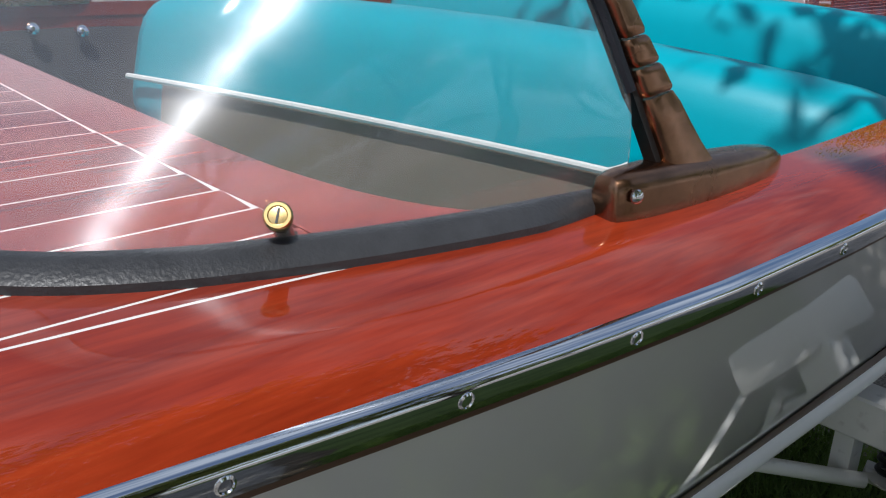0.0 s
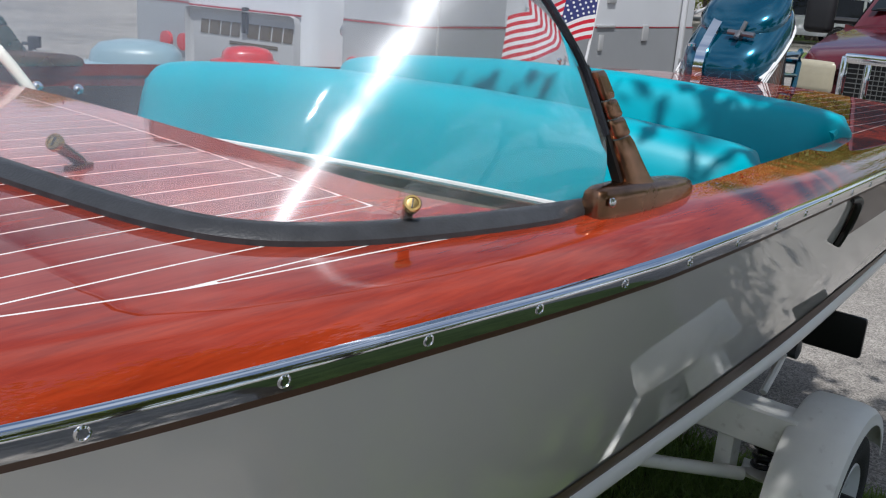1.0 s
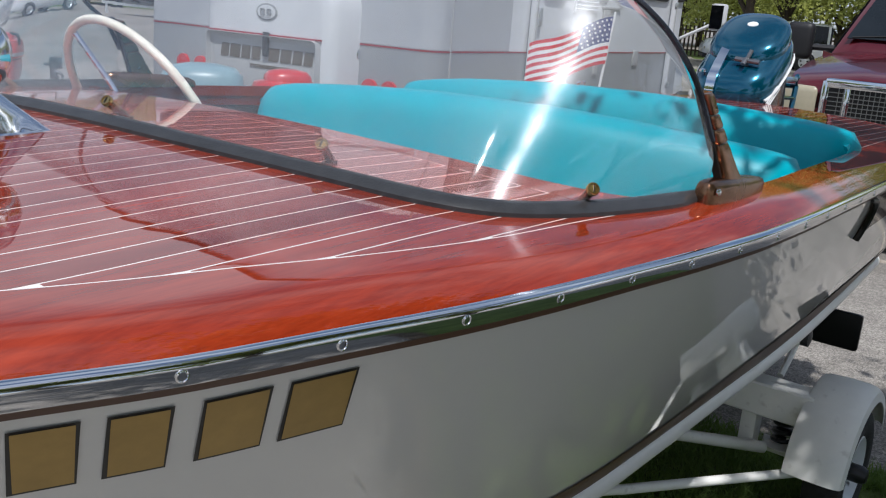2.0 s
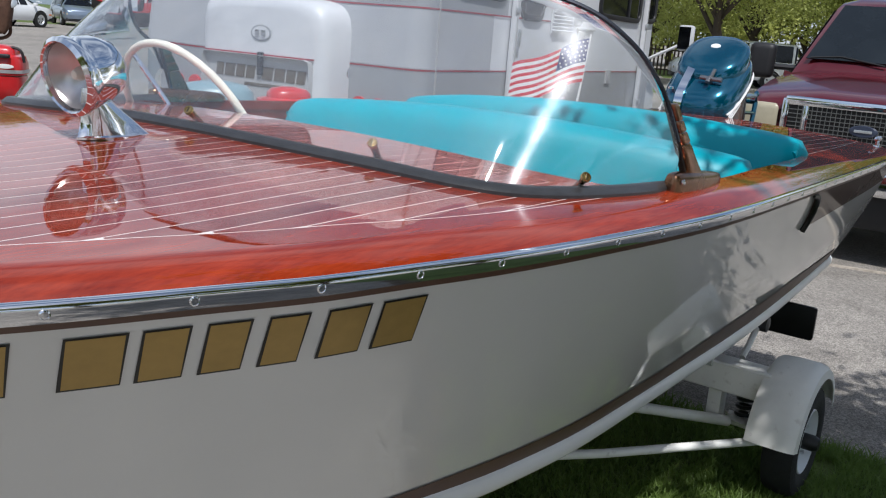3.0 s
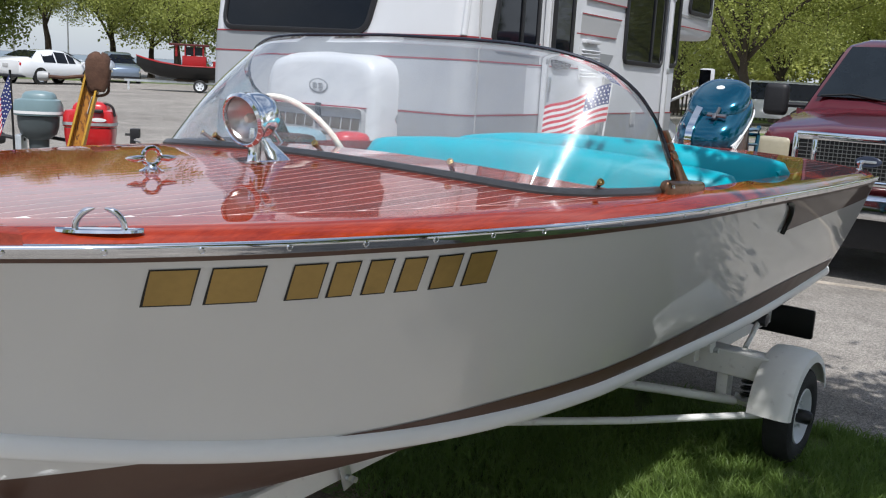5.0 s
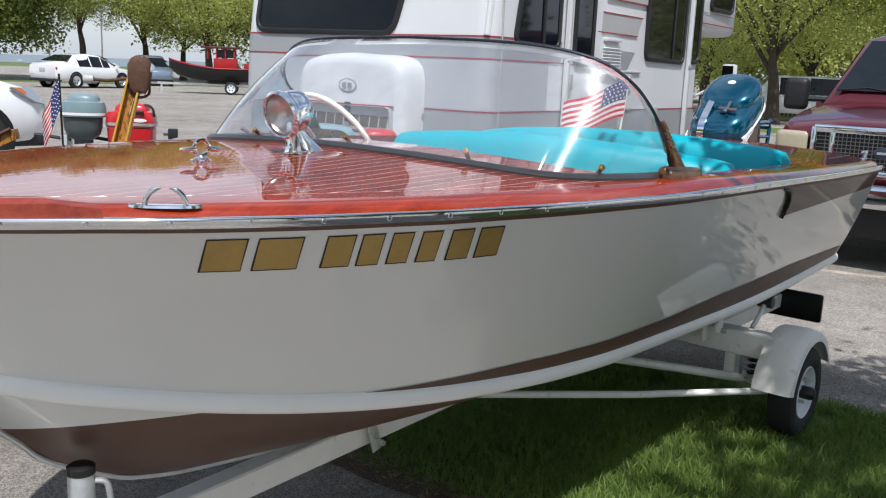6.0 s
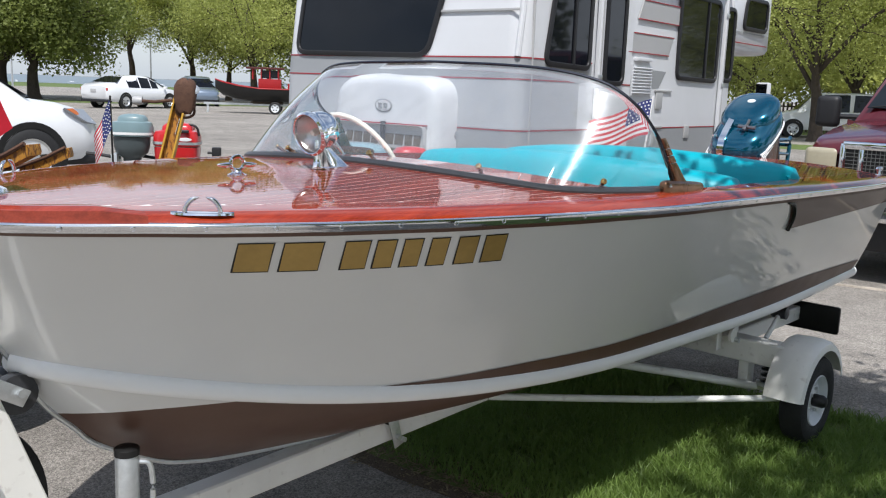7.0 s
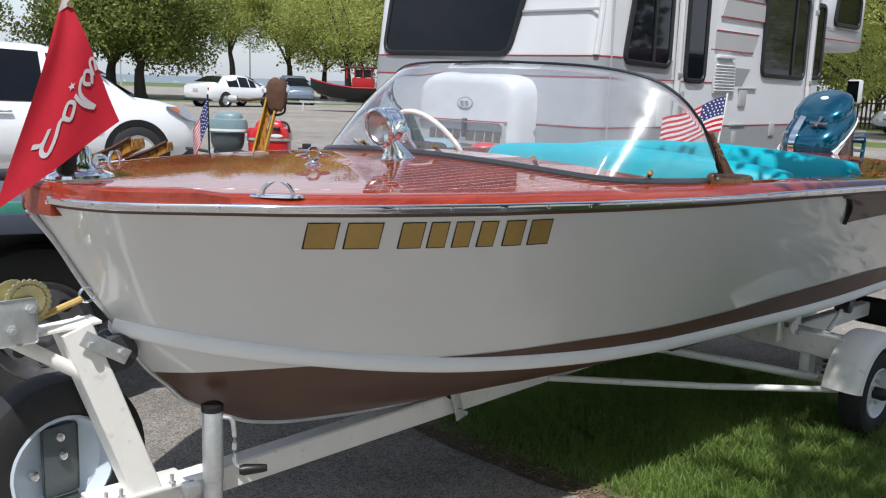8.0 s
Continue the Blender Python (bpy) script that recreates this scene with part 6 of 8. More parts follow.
def car(m, label, stations, hw, paint, wheels, r, name="car", group="parked cars", lamp=None):
    """A parked car, lofted from stations of x, sill, belt, roof height and roof half-width; front towards +x."""
    o = thing(name, m, label, "car", group)
    rows = []
    for x, zl, zb, zr, rw, k in stations:
        b = hw * k
        rows.append([Vector((x, s * y, z)) for s, y, z in ((-1, b * 0.92, zl), (-1, b, zl + 0.14), (-1, b * 1.0, (zl + zb) / 2), (-1, b * 0.97, zb), (-1, b * 0.94, zb + 0.02), (-1, rw + 0.02, zr - 0.05), (-1, rw * 0.88, zr),
                                                           (1, rw * 0.88, zr), (1, rw + 0.02, zr - 0.05), (1, b * 0.94, zb + 0.02), (1, b * 0.97, zb), (1, b * 1.0, (zl + zb) / 2), (1, b, zl + 0.14), (1, b * 0.92, zl))])
    bm = grid(rows, close_v=True, caps=True)
    part("body", bm, paint, o, "painted car body", smooth=50)
    # side glass, pillars left between the panes
    for s in (-1, 1):
        i = 0
        cabin = [st for st in stations if st[3] - st[2] > 0.22]
        for a, b in zip(cabin, cabin[1:]):
            def q(st, f):
                y0, y1 = hw * st[5] * 0.94, st[4] + 0.02
                return Vector((st[0], s * (y0 + (y1 - y0) * f + 0.006), st[2] + 0.03 + (st[3] - 0.07 - st[2] - 0.03) * f))
            pa = [q(a, 0).lerp(q(b, 0), 0.05), q(a, 0).lerp(q(b, 0), 0.95), q(a, 0.97).lerp(q(b, 0.97), 0.94), q(a, 0.97).lerp(q(b, 0.97), 0.06)]
            part("window", slab([[pa[0], pa[1]], [pa[3], pa[2]]], (0, s * 0.004, 0)), TINT, o, "dark side window")
    # windscreen and rear window between roof and belt
    cab = [k for k, st in enumerate(stations) if st[3] - st[2] > 0.22]
    falling = [k for k in cab if stations[k + 1][3] < stations[k][3] - 0.14] or cab[-1:]
    for a, b, nm in [(stations[k], stations[k + 1], "windscreen") for k in falling] + [(stations[cab[0]], stations[cab[0] - 1], "rear_window")]:
        d = 1 if nm == "windscreen" else -1
        pts = [Vector((a[0] + (b[0] - a[0]) * f + d * 0.012, s * (a[4] * 0.84 + (hw * b[5] * 0.86 - a[4] * 0.84) * f), a[3] + (b[3] - a[3]) * f + 0.012)) for f in (0.03, 0.97) for s in (-1, 1)]
        part(nm, slab([[pts[0], pts[1]], [pts[2], pts[3]]], (d * 0.004, 0, 0.004)), TINT, o, "dark windscreen glass")
    for x in wheels:
        for s in (-1, 1):
            # Black ring paints the shaded gap between tyre and arch; the body is solid.
            part("wheel_arch", xf(lathe([(r * 1.18, -0.10), (r * 1.18, 0.0), (r * 0.96, 0.0), (r * 0.96, -0.10), (r * 1.18, -0.10)] if s > 0 else [(r * 1.18, 0.10), (r * 1.18, 0.0), (r * 0.96, 0.0), (r * 0.96, 0.10), (r * 1.18, 0.10)], 30, "y", False), Matrix.Translation((x, s * (hw + 0.006), r + 0.01))), BLACK, o)
            wheel_parts(o, (x, s * (hw - 0.085), r), r, 0.21)
    x0, xf_ = stations[0], stations[-1]
    for s in (-1, 1):
        if lamp:
            a, b, c, d = (Vector((x, s * y, z)) for x, y, z in lamp)
            out = Vector((0.022, s * 0.026, 0.016))
            hl = part("headlamp", slab([[a, b], [d, c]], out), CLEAR_LAMP, o, "clear swept-back headlamp")
            part("indicator", slab([[a.lerp(d, 0.08) + out * 1.02, a.lerp(b, 0.40) + out * 1.02], [a.lerp(d, 0.50) + out * 1.02, a.lerp(d, 0.42).lerp(b.lerp(c, 0.42), 0.42) + out * 1.02]], out * 0.12), AMBER, hl, "amber indicator")
            part("handle", box(0.20, 0.03, 0.03, 0.012, (-0.15, s * (hw + 0.012), 0.90)), CHROME, o)
        else:
            part("headlamp", box(0.22, 0.26, 0.12, 0.04, (xf_[0] - 0.14, s * (hw * 0.72), xf_[2] - 0.16)), HEADLAMP, o, "clear headlamp")
            part("indicator", box(0.12, 0.05, 0.07, 0.02, (xf_[0] - 0.34, s * (hw * 0.93), xf_[2] - 0.10)), AMBER, o)
        for x in (-0.62, 0.42) if lamp else ():
            part("door_gap", box(0.010, 0.01, 0.60, 0.0, (x, s * (hw - 0.001), 0.38)), BLACK, o)
        part("tail_lamp", box(0.10, 0.34, 0.13, 0.03, (x0[0] + 0.06, s * (hw * 0.70), x0[2] - 0.14)), RED_PAINT, o, "red tail lamp")
        part("mirror", box(0.12, 0.18, 0.12, 0.04, (cabin[-1][0] + (-0.30 if lamp else 0.30), s * (hw + 0.09), cabin[-1][2] + 0.02)), paint, o)
    part("front_bumper", box(0.46, hw * 1.72, 0.15, 0.06, (stations[-1][0] - 0.25, 0, 0.26), 3), PLASTIC_BLACK, o, "black lower bumper")
    part("rear_bumper", box(0.30, hw * 1.80, 0.12, 0.05, (x0[0] + 0.16, 0, 0.28), 3), PLASTIC_BLACK, o, "black lower bumper")
    part("plate", box(0.02, 0.31, 0.15, 0.004, (x0[0] - 0.012, 0, 0.70)), RV_LIGHT, o)
    return o


SUV = [(-2.35, 0.50, 0.95, 1.05, 0.70, 0.86), (-2.25, 0.35, 1.00, 1.20, 0.68, 0.95), (-1.75, 0.32, 1.02, 1.70, 0.62, 1.0), (-0.70, 0.30, 1.02, 1.76, 0.64, 1.0), (0.40, 0.30, 1.00, 1.72, 0.62, 1.0), (0.75, 0.30, 0.99, 1.60, 0.61, 1.0), (1.12, 0.30, 0.985, 1.36, 0.66, 1.0),
       (1.48, 0.30, 0.99, 1.10, 0.76, 1.0), (1.85, 0.32, 0.96, 1.05, 0.72, 0.99), (2.12, 0.34, 0.90, 0.98, 0.64, 0.93), (2.28, 0.36, 0.83, 0.89, 0.58, 0.85), (2.36, 0.40, 0.74, 0.78, 0.50, 0.76)]
SUV_LAMP = ((1.84, 0.895, 0.975), (2.14, 0.74, 0.955), (2.33, 0.70, 0.76), (2.14, 0.845, 0.80))
car(pose(1.82, 11.6, 0, 0, 0, -4) @ Matrix.Scale(1.13, 4), "white family car parked on the asphalt", SUV, 0.92, CAR_WHITE, (-1.40, 1.45), 0.37, lamp=SUV_LAMP)
SEDAN = [(-2.38, 0.45, 0.92, 0.98, 0.72, 0.84), (-2.25, 0.32, 0.98, 1.06, 0.74, 0.94), (-1.75, 0.28, 0.96, 1.14, 0.70, 1.0), (-1.15, 0.28, 0.92, 1.42, 0.60, 1.0), (-0.40, 0.28, 0.91, 1.50, 0.60, 1.0), (0.30, 0.28, 0.90, 1.46, 0.60, 1.0),
         (0.75, 0.28, 0.90, 1.26, 0.65, 1.0), (1.20, 0.28, 0.90, 1.00, 0.72, 1.0), (1.85, 0.30, 0.84, 0.90, 0.68, 0.96), (2.25, 0.34, 0.74, 0.80, 0.60, 0.85), (2.40, 0.40, 0.62, 0.66, 0.50, 0.72)]
car(pose(22.1, 41.4, 0, 0, 0, 16) @ Matrix.Scale(1.10, 4), "white saloon car across the car park", SEDAN, 0.91, CAR_WHITE, (-1.35, 1.42), 0.33)
car(pose(29.5, 47.0, 0, 0, 0, -112), "silver-blue pickup parked beyond the saloon", SUV, 0.92, mat("car_silver", (0.20, 0.25, 0.32), 0.3, metal=0.5, coat=1.0, vary=0.03), (-1.40, 1.45), 0.36)
VAN = [(-2.6, 0.40, 1.15, 1.90, 0.78, 0.92), (-2.5, 0.36, 1.15, 1.98, 0.80, 1.0), (-0.6, 0.36, 1.15, 2.0, 0.80, 1.0), (0.6, 0.36, 1.12, 1.98, 0.78, 1.0), (1.0, 0.36, 1.10, 1.80, 0.76, 1.0), (1.6, 0.36, 1.08, 1.20, 0.80, 1.0), (2.4, 0.40, 0.95, 1.02, 0.74, 0.92), (2.6, 0.45, 0.75, 0.80, 0.60, 0.80)]
car(pose(39.5, 12.3, 0, 0, 0, 118), "white van parked under the far trees", VAN, 0.95, CAR_WHITE, (-1.6, 1.7), 0.37, "van")

# red pickup truck facing the stern
truck = thing("pickup_truck", pose(6.36, -0.05, 0, 0, 0, 2) @ Matrix.Diagonal((1, 1, 0.965, 1)), "dark red pickup truck with a chrome grille", "truck")
rows = []
for x, zl, ztop, k in ((0.02, 0.98, 1.24, 0.90), (0.10, 0.70, 1.31, 0.96), (0.30, 0.62, 1.36, 1.0), (0.75, 0.62, 1.44, 1.02), (1.25, 0.62, 1.50, 1.02)):
    w = 1.0 * k
    rows.append([Vector((x, s * y, z)) for s, y, z in ((-1, w * 0.96, zl), (-1, w, zl + 0.2), (-1, w, ztop - 0.18), (-1, w * 0.93, ztop - 0.055), (-1, w * 0.80, ztop - 0.035), (-1, w * 0.60, ztop - 0.012), (-1, w * 0.40, ztop + 0.008), (-1, w * 0.2, ztop + 0.004), (1, w * 0.2, ztop + 0.004), (1, w * 0.40, ztop + 0.008), (1, w * 0.60, ztop - 0.012), (1, w * 0.80, ztop - 0.035), (1, w * 0.93, ztop - 0.055), (1, w, ztop - 0.18), (1, w, zl + 0.2), (1, w * 0.96, zl))])
part("front_body", grid(rows, close_v=True, caps=True), TRUCK_RED, truck, "dark red bonnet and wings", smooth=50)
rows = []
for x, zb, zr, rw, k in ((1.22, 1.48, 1.51, 0.86, 0.98), (1.95, 1.48, 2.16, 0.70, 0.97), (2.2, 1.48, 2.23, 0.70, 0.97), (3.4, 1.48, 2.24, 0.70, 0.97), (3.75, 1.48, 2.14, 0.68, 0.97)):
    w = 1.0 * k
    rows.append([Vector((x, s * y, z)) for s, y, z in ((-1, w, 0.55), (-1, w, 1.2), (-1, w * 0.98, zb), (-1, rw + 0.03, zr - 0.05), (-1, rw * 0.8, zr), (1, rw * 0.8, zr), (1, rw + 0.03, zr - 0.05), (1, w * 0.98, zb), (1, w, 1.2), (1, w, 0.55))])
part("cab", grid(rows, close_v=True, caps=True), TRUCK_RED, truck, "dark red cab", smooth=50)
part("windscreen", slab([[Vector((1.30 + 0.60 * f, s * (0.80 - 0.14 * f), 1.588 + 0.530 * f)) + Vector((-0.014, 0, 0.014)) for s in (-1, -0.5, 0, 0.5, 1)] for f in (0, 0.5, 1)], (-0.006, 0, 0.006)), mat("cab_glass", (0.016, 0.020, 0.023), 0.05, spec=0.5, vary=0.3, scale=3), truck, "dark windscreen")
for s in (-1, 1):
    part("side_window", slab([[Vector((1.55, s * 0.955, 1.50)), Vector((3.2, s * 0.955, 1.50))], [Vector((2.0, s * 0.765, 2.09)), Vector((3.2, s * 0.755, 2.14))]], (0, s * 0.006, 0)), TINT, truck)
    part("wiper", tube([(1.25, s * 0.12, 1.585), (1.31, s * 0.50, 1.640), (1.29, s * 0.76, 1.615)], 0.010, 6), BLACK, truck)
    part("mirror", join(xf(box(0.14, 0.24, 0.34, 0.06, (1.55, s * 1.26, 1.38), 3), Matrix()), tube([(1.6, s * 0.95, 1.50), (1.58, s * 1.16, 1.50)], 0.03, 8)), PLASTIC_BLACK, truck, "black towing mirror")
    part("headlamp", box(0.10, 0.30, 0.24, 0.05, (0.055, s * 0.80, 0.985), 3), HEADLAMP, truck, "hazed rectangular headlamp")
    part("indicator", box(0.09, 0.28, 0.07, 0.02, (0.055, s * 0.80, 0.90)), AMBER, truck, "amber indicator strip")
    wheel_parts(truck, (0.95, s * 0.88, 0.40), 0.40, 0.26)
    wheel_parts(truck, (4.6, s * 0.88, 0.40), 0.40, 0.26)
    # Black disc paints the shaded wheel opening on the solid wing.
    part("wheel_arch", xf(lathe([(0.47, -0.03), (0.47, 0.03)], 26, "y"), Matrix.Translation((0.95, s * 0.985, 0.42))), BLACK, truck)
part("box_bed", box(2.0, 1.94, 0.75, 0.04, (4.75, 0, 0.62)), TRUCK_RED, truck)
grille = part("grille", join(box(0.05, 1.22, 0.075, 0.02, (-0.005, 0, 1.225)), box(0.05, 1.22, 0.05, 0.02, (-0.005, 0, 0.865)), box(0.05, 0.06, 0.40, 0.02, (-0.005, 0.60, 0.88)), box(0.05, 0.06, 0.40, 0.02, (-0.005, -0.60, 0.88)),
                              box(0.03, 0.045, 0.34, 0.01, (-0.008, 0.44, 0.90)), box(0.03, 0.045, 0.34, 0.01, (-0.008, -0.44, 0.90))), CHROME, truck, "chrome grille surround")
part("mesh_backing", box(0.02, 1.18, 0.36, 0.0, (0.0, 0, 0.885)), BLACK, grille)
for k in range(9):
    part("grille_bar", box(0.010, 1.14, 0.006, 0.002, (-0.014, 0, 0.918 + 0.034 * k)), mat("grille_grey", (0.22, 0.22, 0.21), 0.35, metal=0.7, vary=0.1) if k == 0 else bpy.data.materials["grille_grey"], grille)
for k in range(29):
    part("grille_bar", box(0.008, 0.005, 0.32, 0.0, (-0.013, -0.504 + 0.036 * k, 0.905)), bpy.data.materials["grille_grey"], grille)
badge = part("badge", xf(lathe([(0.5, -0.012), (0.5, 0.0), (0.44, 0.008), (0, 0.008)], 32, "x"), Matrix.Translation((-0.022, 0.0, 1.075)) @ Matrix.Rotation(math.pi, 4, "Z") @ Matrix.Diagonal((1, 0.21, 0.095, 1))), mat("badge_blue", (0.04, 0.05, 0.08), 0.3, vary=0.1), grille, "dark oval badge")
part("badge_bar", box(0.004, 0.13, 0.022, 0.004, (-0.034, 0, 1.064)), GALV, badge)
part("bumper", box(0.16, 2.0, 0.22, 0.05, (-0.06, 0, 0.58), 3), CHROME, truck, "chrome front bumper")
part("valance", box(0.10, 1.9, 0.30, 0.03, (0.05, 0, 0.30)), PLASTIC_BLACK, truck)
part("chassis", box(5.2, 1.4, 0.30, 0.02, (2.9, 0, 0.35)), BLACK, truck)

# ---- motorhome ----
RV = pose(3.91, 2.404, 0.015, 0, 0, 4)
rv = thing("motorhome", RV, "white motorhome with grey bands and burgundy pinstripes", "motorhome")
W, LEN, CORNER = 2.87, 4.75, 0.15
RV_PALE = mat("rv_palegrey", (0.43, 0.44, 0.46), 0.4, vary=0.04, scale=3)


def rear_x(z):
    return 0.12 * max(0, z - 1.5) / 1.5


rows = []
for z, inset in ((0.42, 0.0), (1.85, 0.0), (2.5, 0.015), (3.0, 0.04), (3.14, 0.14)):
    ring = []
    for cx, cy, a0 in ((LEN, W, 0), (0, W, 90), (0, 0, 180), (LEN, 0, 270)):
        for k in range(7):
            a = radians(a0 + 90 * k / 6)
            px = cx + (-CORNER if cx > 0 else CORNER) + CORNER * math.cos(a) + (rear_x(z) if cx == 0 else 0)
            py = cy + (-CORNER if cy > 0 else CORNER) + CORNER * math.sin(a)
            ring.append(Vector((px + (inset if cx == 0 else -inset), py + (inset if cy == 0 else -inset), z)))
    rows.append(ring)
part("body", grid(rows, close_v=True, caps=True), RV_WHITE, rv, "white moulded coach body", smooth=35)


def band(z0, z1, material, out, name, label="", end=LEN - 0.1):
    """A painted band round the rear and the near side of the coach."""
    path = [(end, -out)] + [(CORNER - (CORNER + out) * math.sin(radians(a)), CORNER - (CORNER + out) * math.cos(radians(a))) for a in range(0, 91, 15)]
    path += [(CORNER - (CORNER + out) * math.cos(radians(a)), W - CORNER + (CORNER + out) * math.sin(radians(a))) for a in range(0, 91, 15)]
    rows = [[Vector((x + (rear_x(z) if x < CORNER else 0), y, z)) for z in (z0, z1)] for x, y in path]
    return part(name, grid(rows), material, rv, label)


band(0.45, 1.235, RV_GREY, 0.004, "lower_band", "grey lower band")
band(1.25, 1.664, RV_PALE, 0.0035, "middle_band", "pale grey middle band", 1.0)
band(1.675, 1.845, RV_GREY, 0.004, "upper_band", "grey upper band", 1.22)
for z, end in ((1.235, LEN - 0.1), (1.665, 1.9), (1.845, 1.22)):
    band(z, z + 0.012, RV_RED, 0.007, "pinstripe", "burgundy pinstripe", end)


def rounded(corners, r):
    """The outline of a four-sided pane with round corners."""
    out = []
    for k, p in enumerate(corners):
        a, b = (corners[k - 1] - p).normalized(), (corners[(k + 1) % 4] - p).normalized()
        for j in range(7):
            f = j / 6
            out.append(p + a * r * (1 - f) ** 2 + b * r * f ** 2)
    return out


def rounded_pane(corners, r, depth):
    ring = rounded(corners, r)
    return grid([ring, [p + depth for p in ring]], close_v=True, caps=True)


def rounded_frame(corners, r, n):
    """A raised frame that runs round a pane with round corners."""
    mid = sum(corners, Vector()) / 4
    ring = rounded(corners, r)
    rows = []
    for k, p in enumerate(ring):
        t = (ring[(k + 1) % len(ring)] - ring[k - 1]).normalized()
        o = t.cross(n)
        if o.dot(p - mid) < 0:
            o = -o
        rows.append([p + o * a + n * b for a, b in ((-0.022, -0.006), (-0.016, -0.014), (0.018, -0.014), (0.026, -0.008), (0.026, 0.012), (-0.022, 0.012))])
    return grid(rows, close_u=True, close_v=True)


def side_quad(corners, material, name, label="", out=0.012, frame_m=None, parent=None):
    """A pane or panel on the near side, from its four corners (low aft, low fore, high fore, high aft)."""
    a, b, c, d = (Vector((x, -out, z)) for x, z in corners)
    p = part(name, slab([[a, b], [d, c]], (0, 0.010, 0)) if not frame_m else rounded_pane([a, b, c, d], 0.085, Vector((0, 0.010, 0))), material, parent or rv, label)
    if frame_m:
        part("frame", rounded_frame([a, b, c, d], 0.085, Vector((0, 1, 0))), frame_m, p, "black window frame with rounded corners")
    return p


w1 = side_quad(((0.40, 1.82), (1.15, 1.80), (1.15, 2.72), (0.575, 2.72)), TINT, "side_window", "dark tinted window", frame_m=PLASTIC_BLACK)
part("mullion", box(0.035, 0.012, 0.90, 0.0, (0.86, -0.02, 1.81)), PLASTIC_BLACK, w1)
door = side_quad(((1.30, 0.55), (2.00, 0.55), (2.00, 2.62), (1.30, 2.62)), RV_WHITE, "entry_door", "white entry door", 0.010)
side_quad(((1.44, 1.68), (1.80, 1.68), (1.80, 2.52), (1.44, 2.52)), TINT, "door_window", "dark narrow door window", 0.022, PLASTIC_BLACK, door)
part("door_handle", box(0.05, 0.03, 0.14, 0.01, (1.385, -0.03, 1.44)), GALV, door)
part("door_line", box(0.68, 0.004, 0.012, 0.0, (1.65, -0.0125, 1.665)), RV_RED, door, "burgundy pinstripe")
for x in (1.27, 4.26):
    arm = part("awning_arm", box(0.06, 0.045, 2.3, 0.01, (x, -0.045, 0.75)), RV_WHITE, rv, "white awning arm")
    part("groove", box(0.018, 0.006, 2.2, 0.0, (x, -0.069, 0.80)), RV_LIGHT, arm)
    for z in (0.9, 1.7, 2.5):
        part("clip", box(0.075, 0.012, 0.05, 0.004, (x, -0.07, z)), GALV, arm)
part("awning_roll", xf(lathe([(0.07, -1.62), (0.07, 1.62)], 14, "x"), Matrix.Translation((2.78, -0.09, 3.02))), RV_WHITE, rv, "rolled awning")
side_quad(((1.92, 1.665), (2.66, 1.655), (2.82, 1.83), (1.98, 1.845)), RV_GREY, "grey_panel", "grey slanted panel behind the vent", 0.005)
vent = side_quad(((2.02, 1.57), (2.48, 1.57), (2.46, 1.88), (2.00, 1.88)), RV_WHITE, "vent", "white louvred vent", 0.016)
for k in range(9):
    part("louvre", xf(box(0.40, 0.022, 0.010, 0.002), Matrix.Translation((2.24, -0.022, 1.595 + 0.031 * k)) @ Matrix.Rotation(radians(25), 4, "X")), RV_WHITE, vent)
part("vent_hood", box(0.34, 0.05, 0.035, 0.01, (2.24, -0.02, 1.915)), RV_WHITE, rv, "white vent hood")
for x0, x1, z, lean in ((1.92, 2.85, 2.0, 0.10), (2.105, 3.05, 2.33, 0.10), (2.27, 3.22, 2.66, 0.10)):
    pnl = side_quad(((x0, z), (x1, z), (x1 + lean, z + 0.185), (x0 + lean, z + 0.195)), RV_LIGHT, "grey_panel", "pale grey slanted panel", 0.006)
    for zz, o in ((z - 0.008, 0), (z + 0.182, lean)):
        part("panel_stripe", box(x1 - x0, 0.006, 0.010, 0.0, ((x0 + x1) / 2 + o, -0.008, zz)), RV_RED, pnl)
w2 = side_quad(((3.08, 1.78), (4.16, 1.77), (4.16, 2.66), (3.08, 2.66)), TINT, "side_window", "dark tinted window", frame_m=PLASTIC_BLACK)
part("mullion", box(0.035, 0.012, 0.86, 0.0, (3.82, -0.02, 1.79)), PLASTIC_BLACK, w2)
side_quad(((4.38, 1.78), (4.63, 1.79), (4.63, 2.62), (4.38, 2.62)), TINT, "side_window", "dark tinted window", frame_m=PLASTIC_BLACK)
for x, z, wd, hg in ((2.68, 1.44, 0.15, 0.17), (2.62, 1.24, 0.34, 0.02), (3.45, 1.12, 0.12, 0.14), (2.55, 1.05, 0.07, 0.13), (2.78, 1.62, 0.40, 0.018)):
    part("hatch", box(wd, 0.018, hg, 0.004, (x, -0.010, z)), RV_LIGHT, rv, "small service hatch")
# rear window
rw = [[Vector((rear_x(z) - 0.014, y, z)) for y, z in ((1.0, 1.86), (0.76, 2.80))], [Vector((rear_x(z) - 0.014, y, z)) for y, z in ((2.68, 1.88), (2.58, 2.80))]]
c = [rw[0][0], rw[1][0], rw[1][1], rw[0][1]]
win = part("rear_window", rounded_pane(c, 0.13, Vector((0.008, 0, 0))), TINT, rv, "large dark rear window")
part("frame", rounded_frame(c, 0.13, Vector((1, 0, 0))), PLASTIC_BLACK, win, "black window frame with rounded corners")
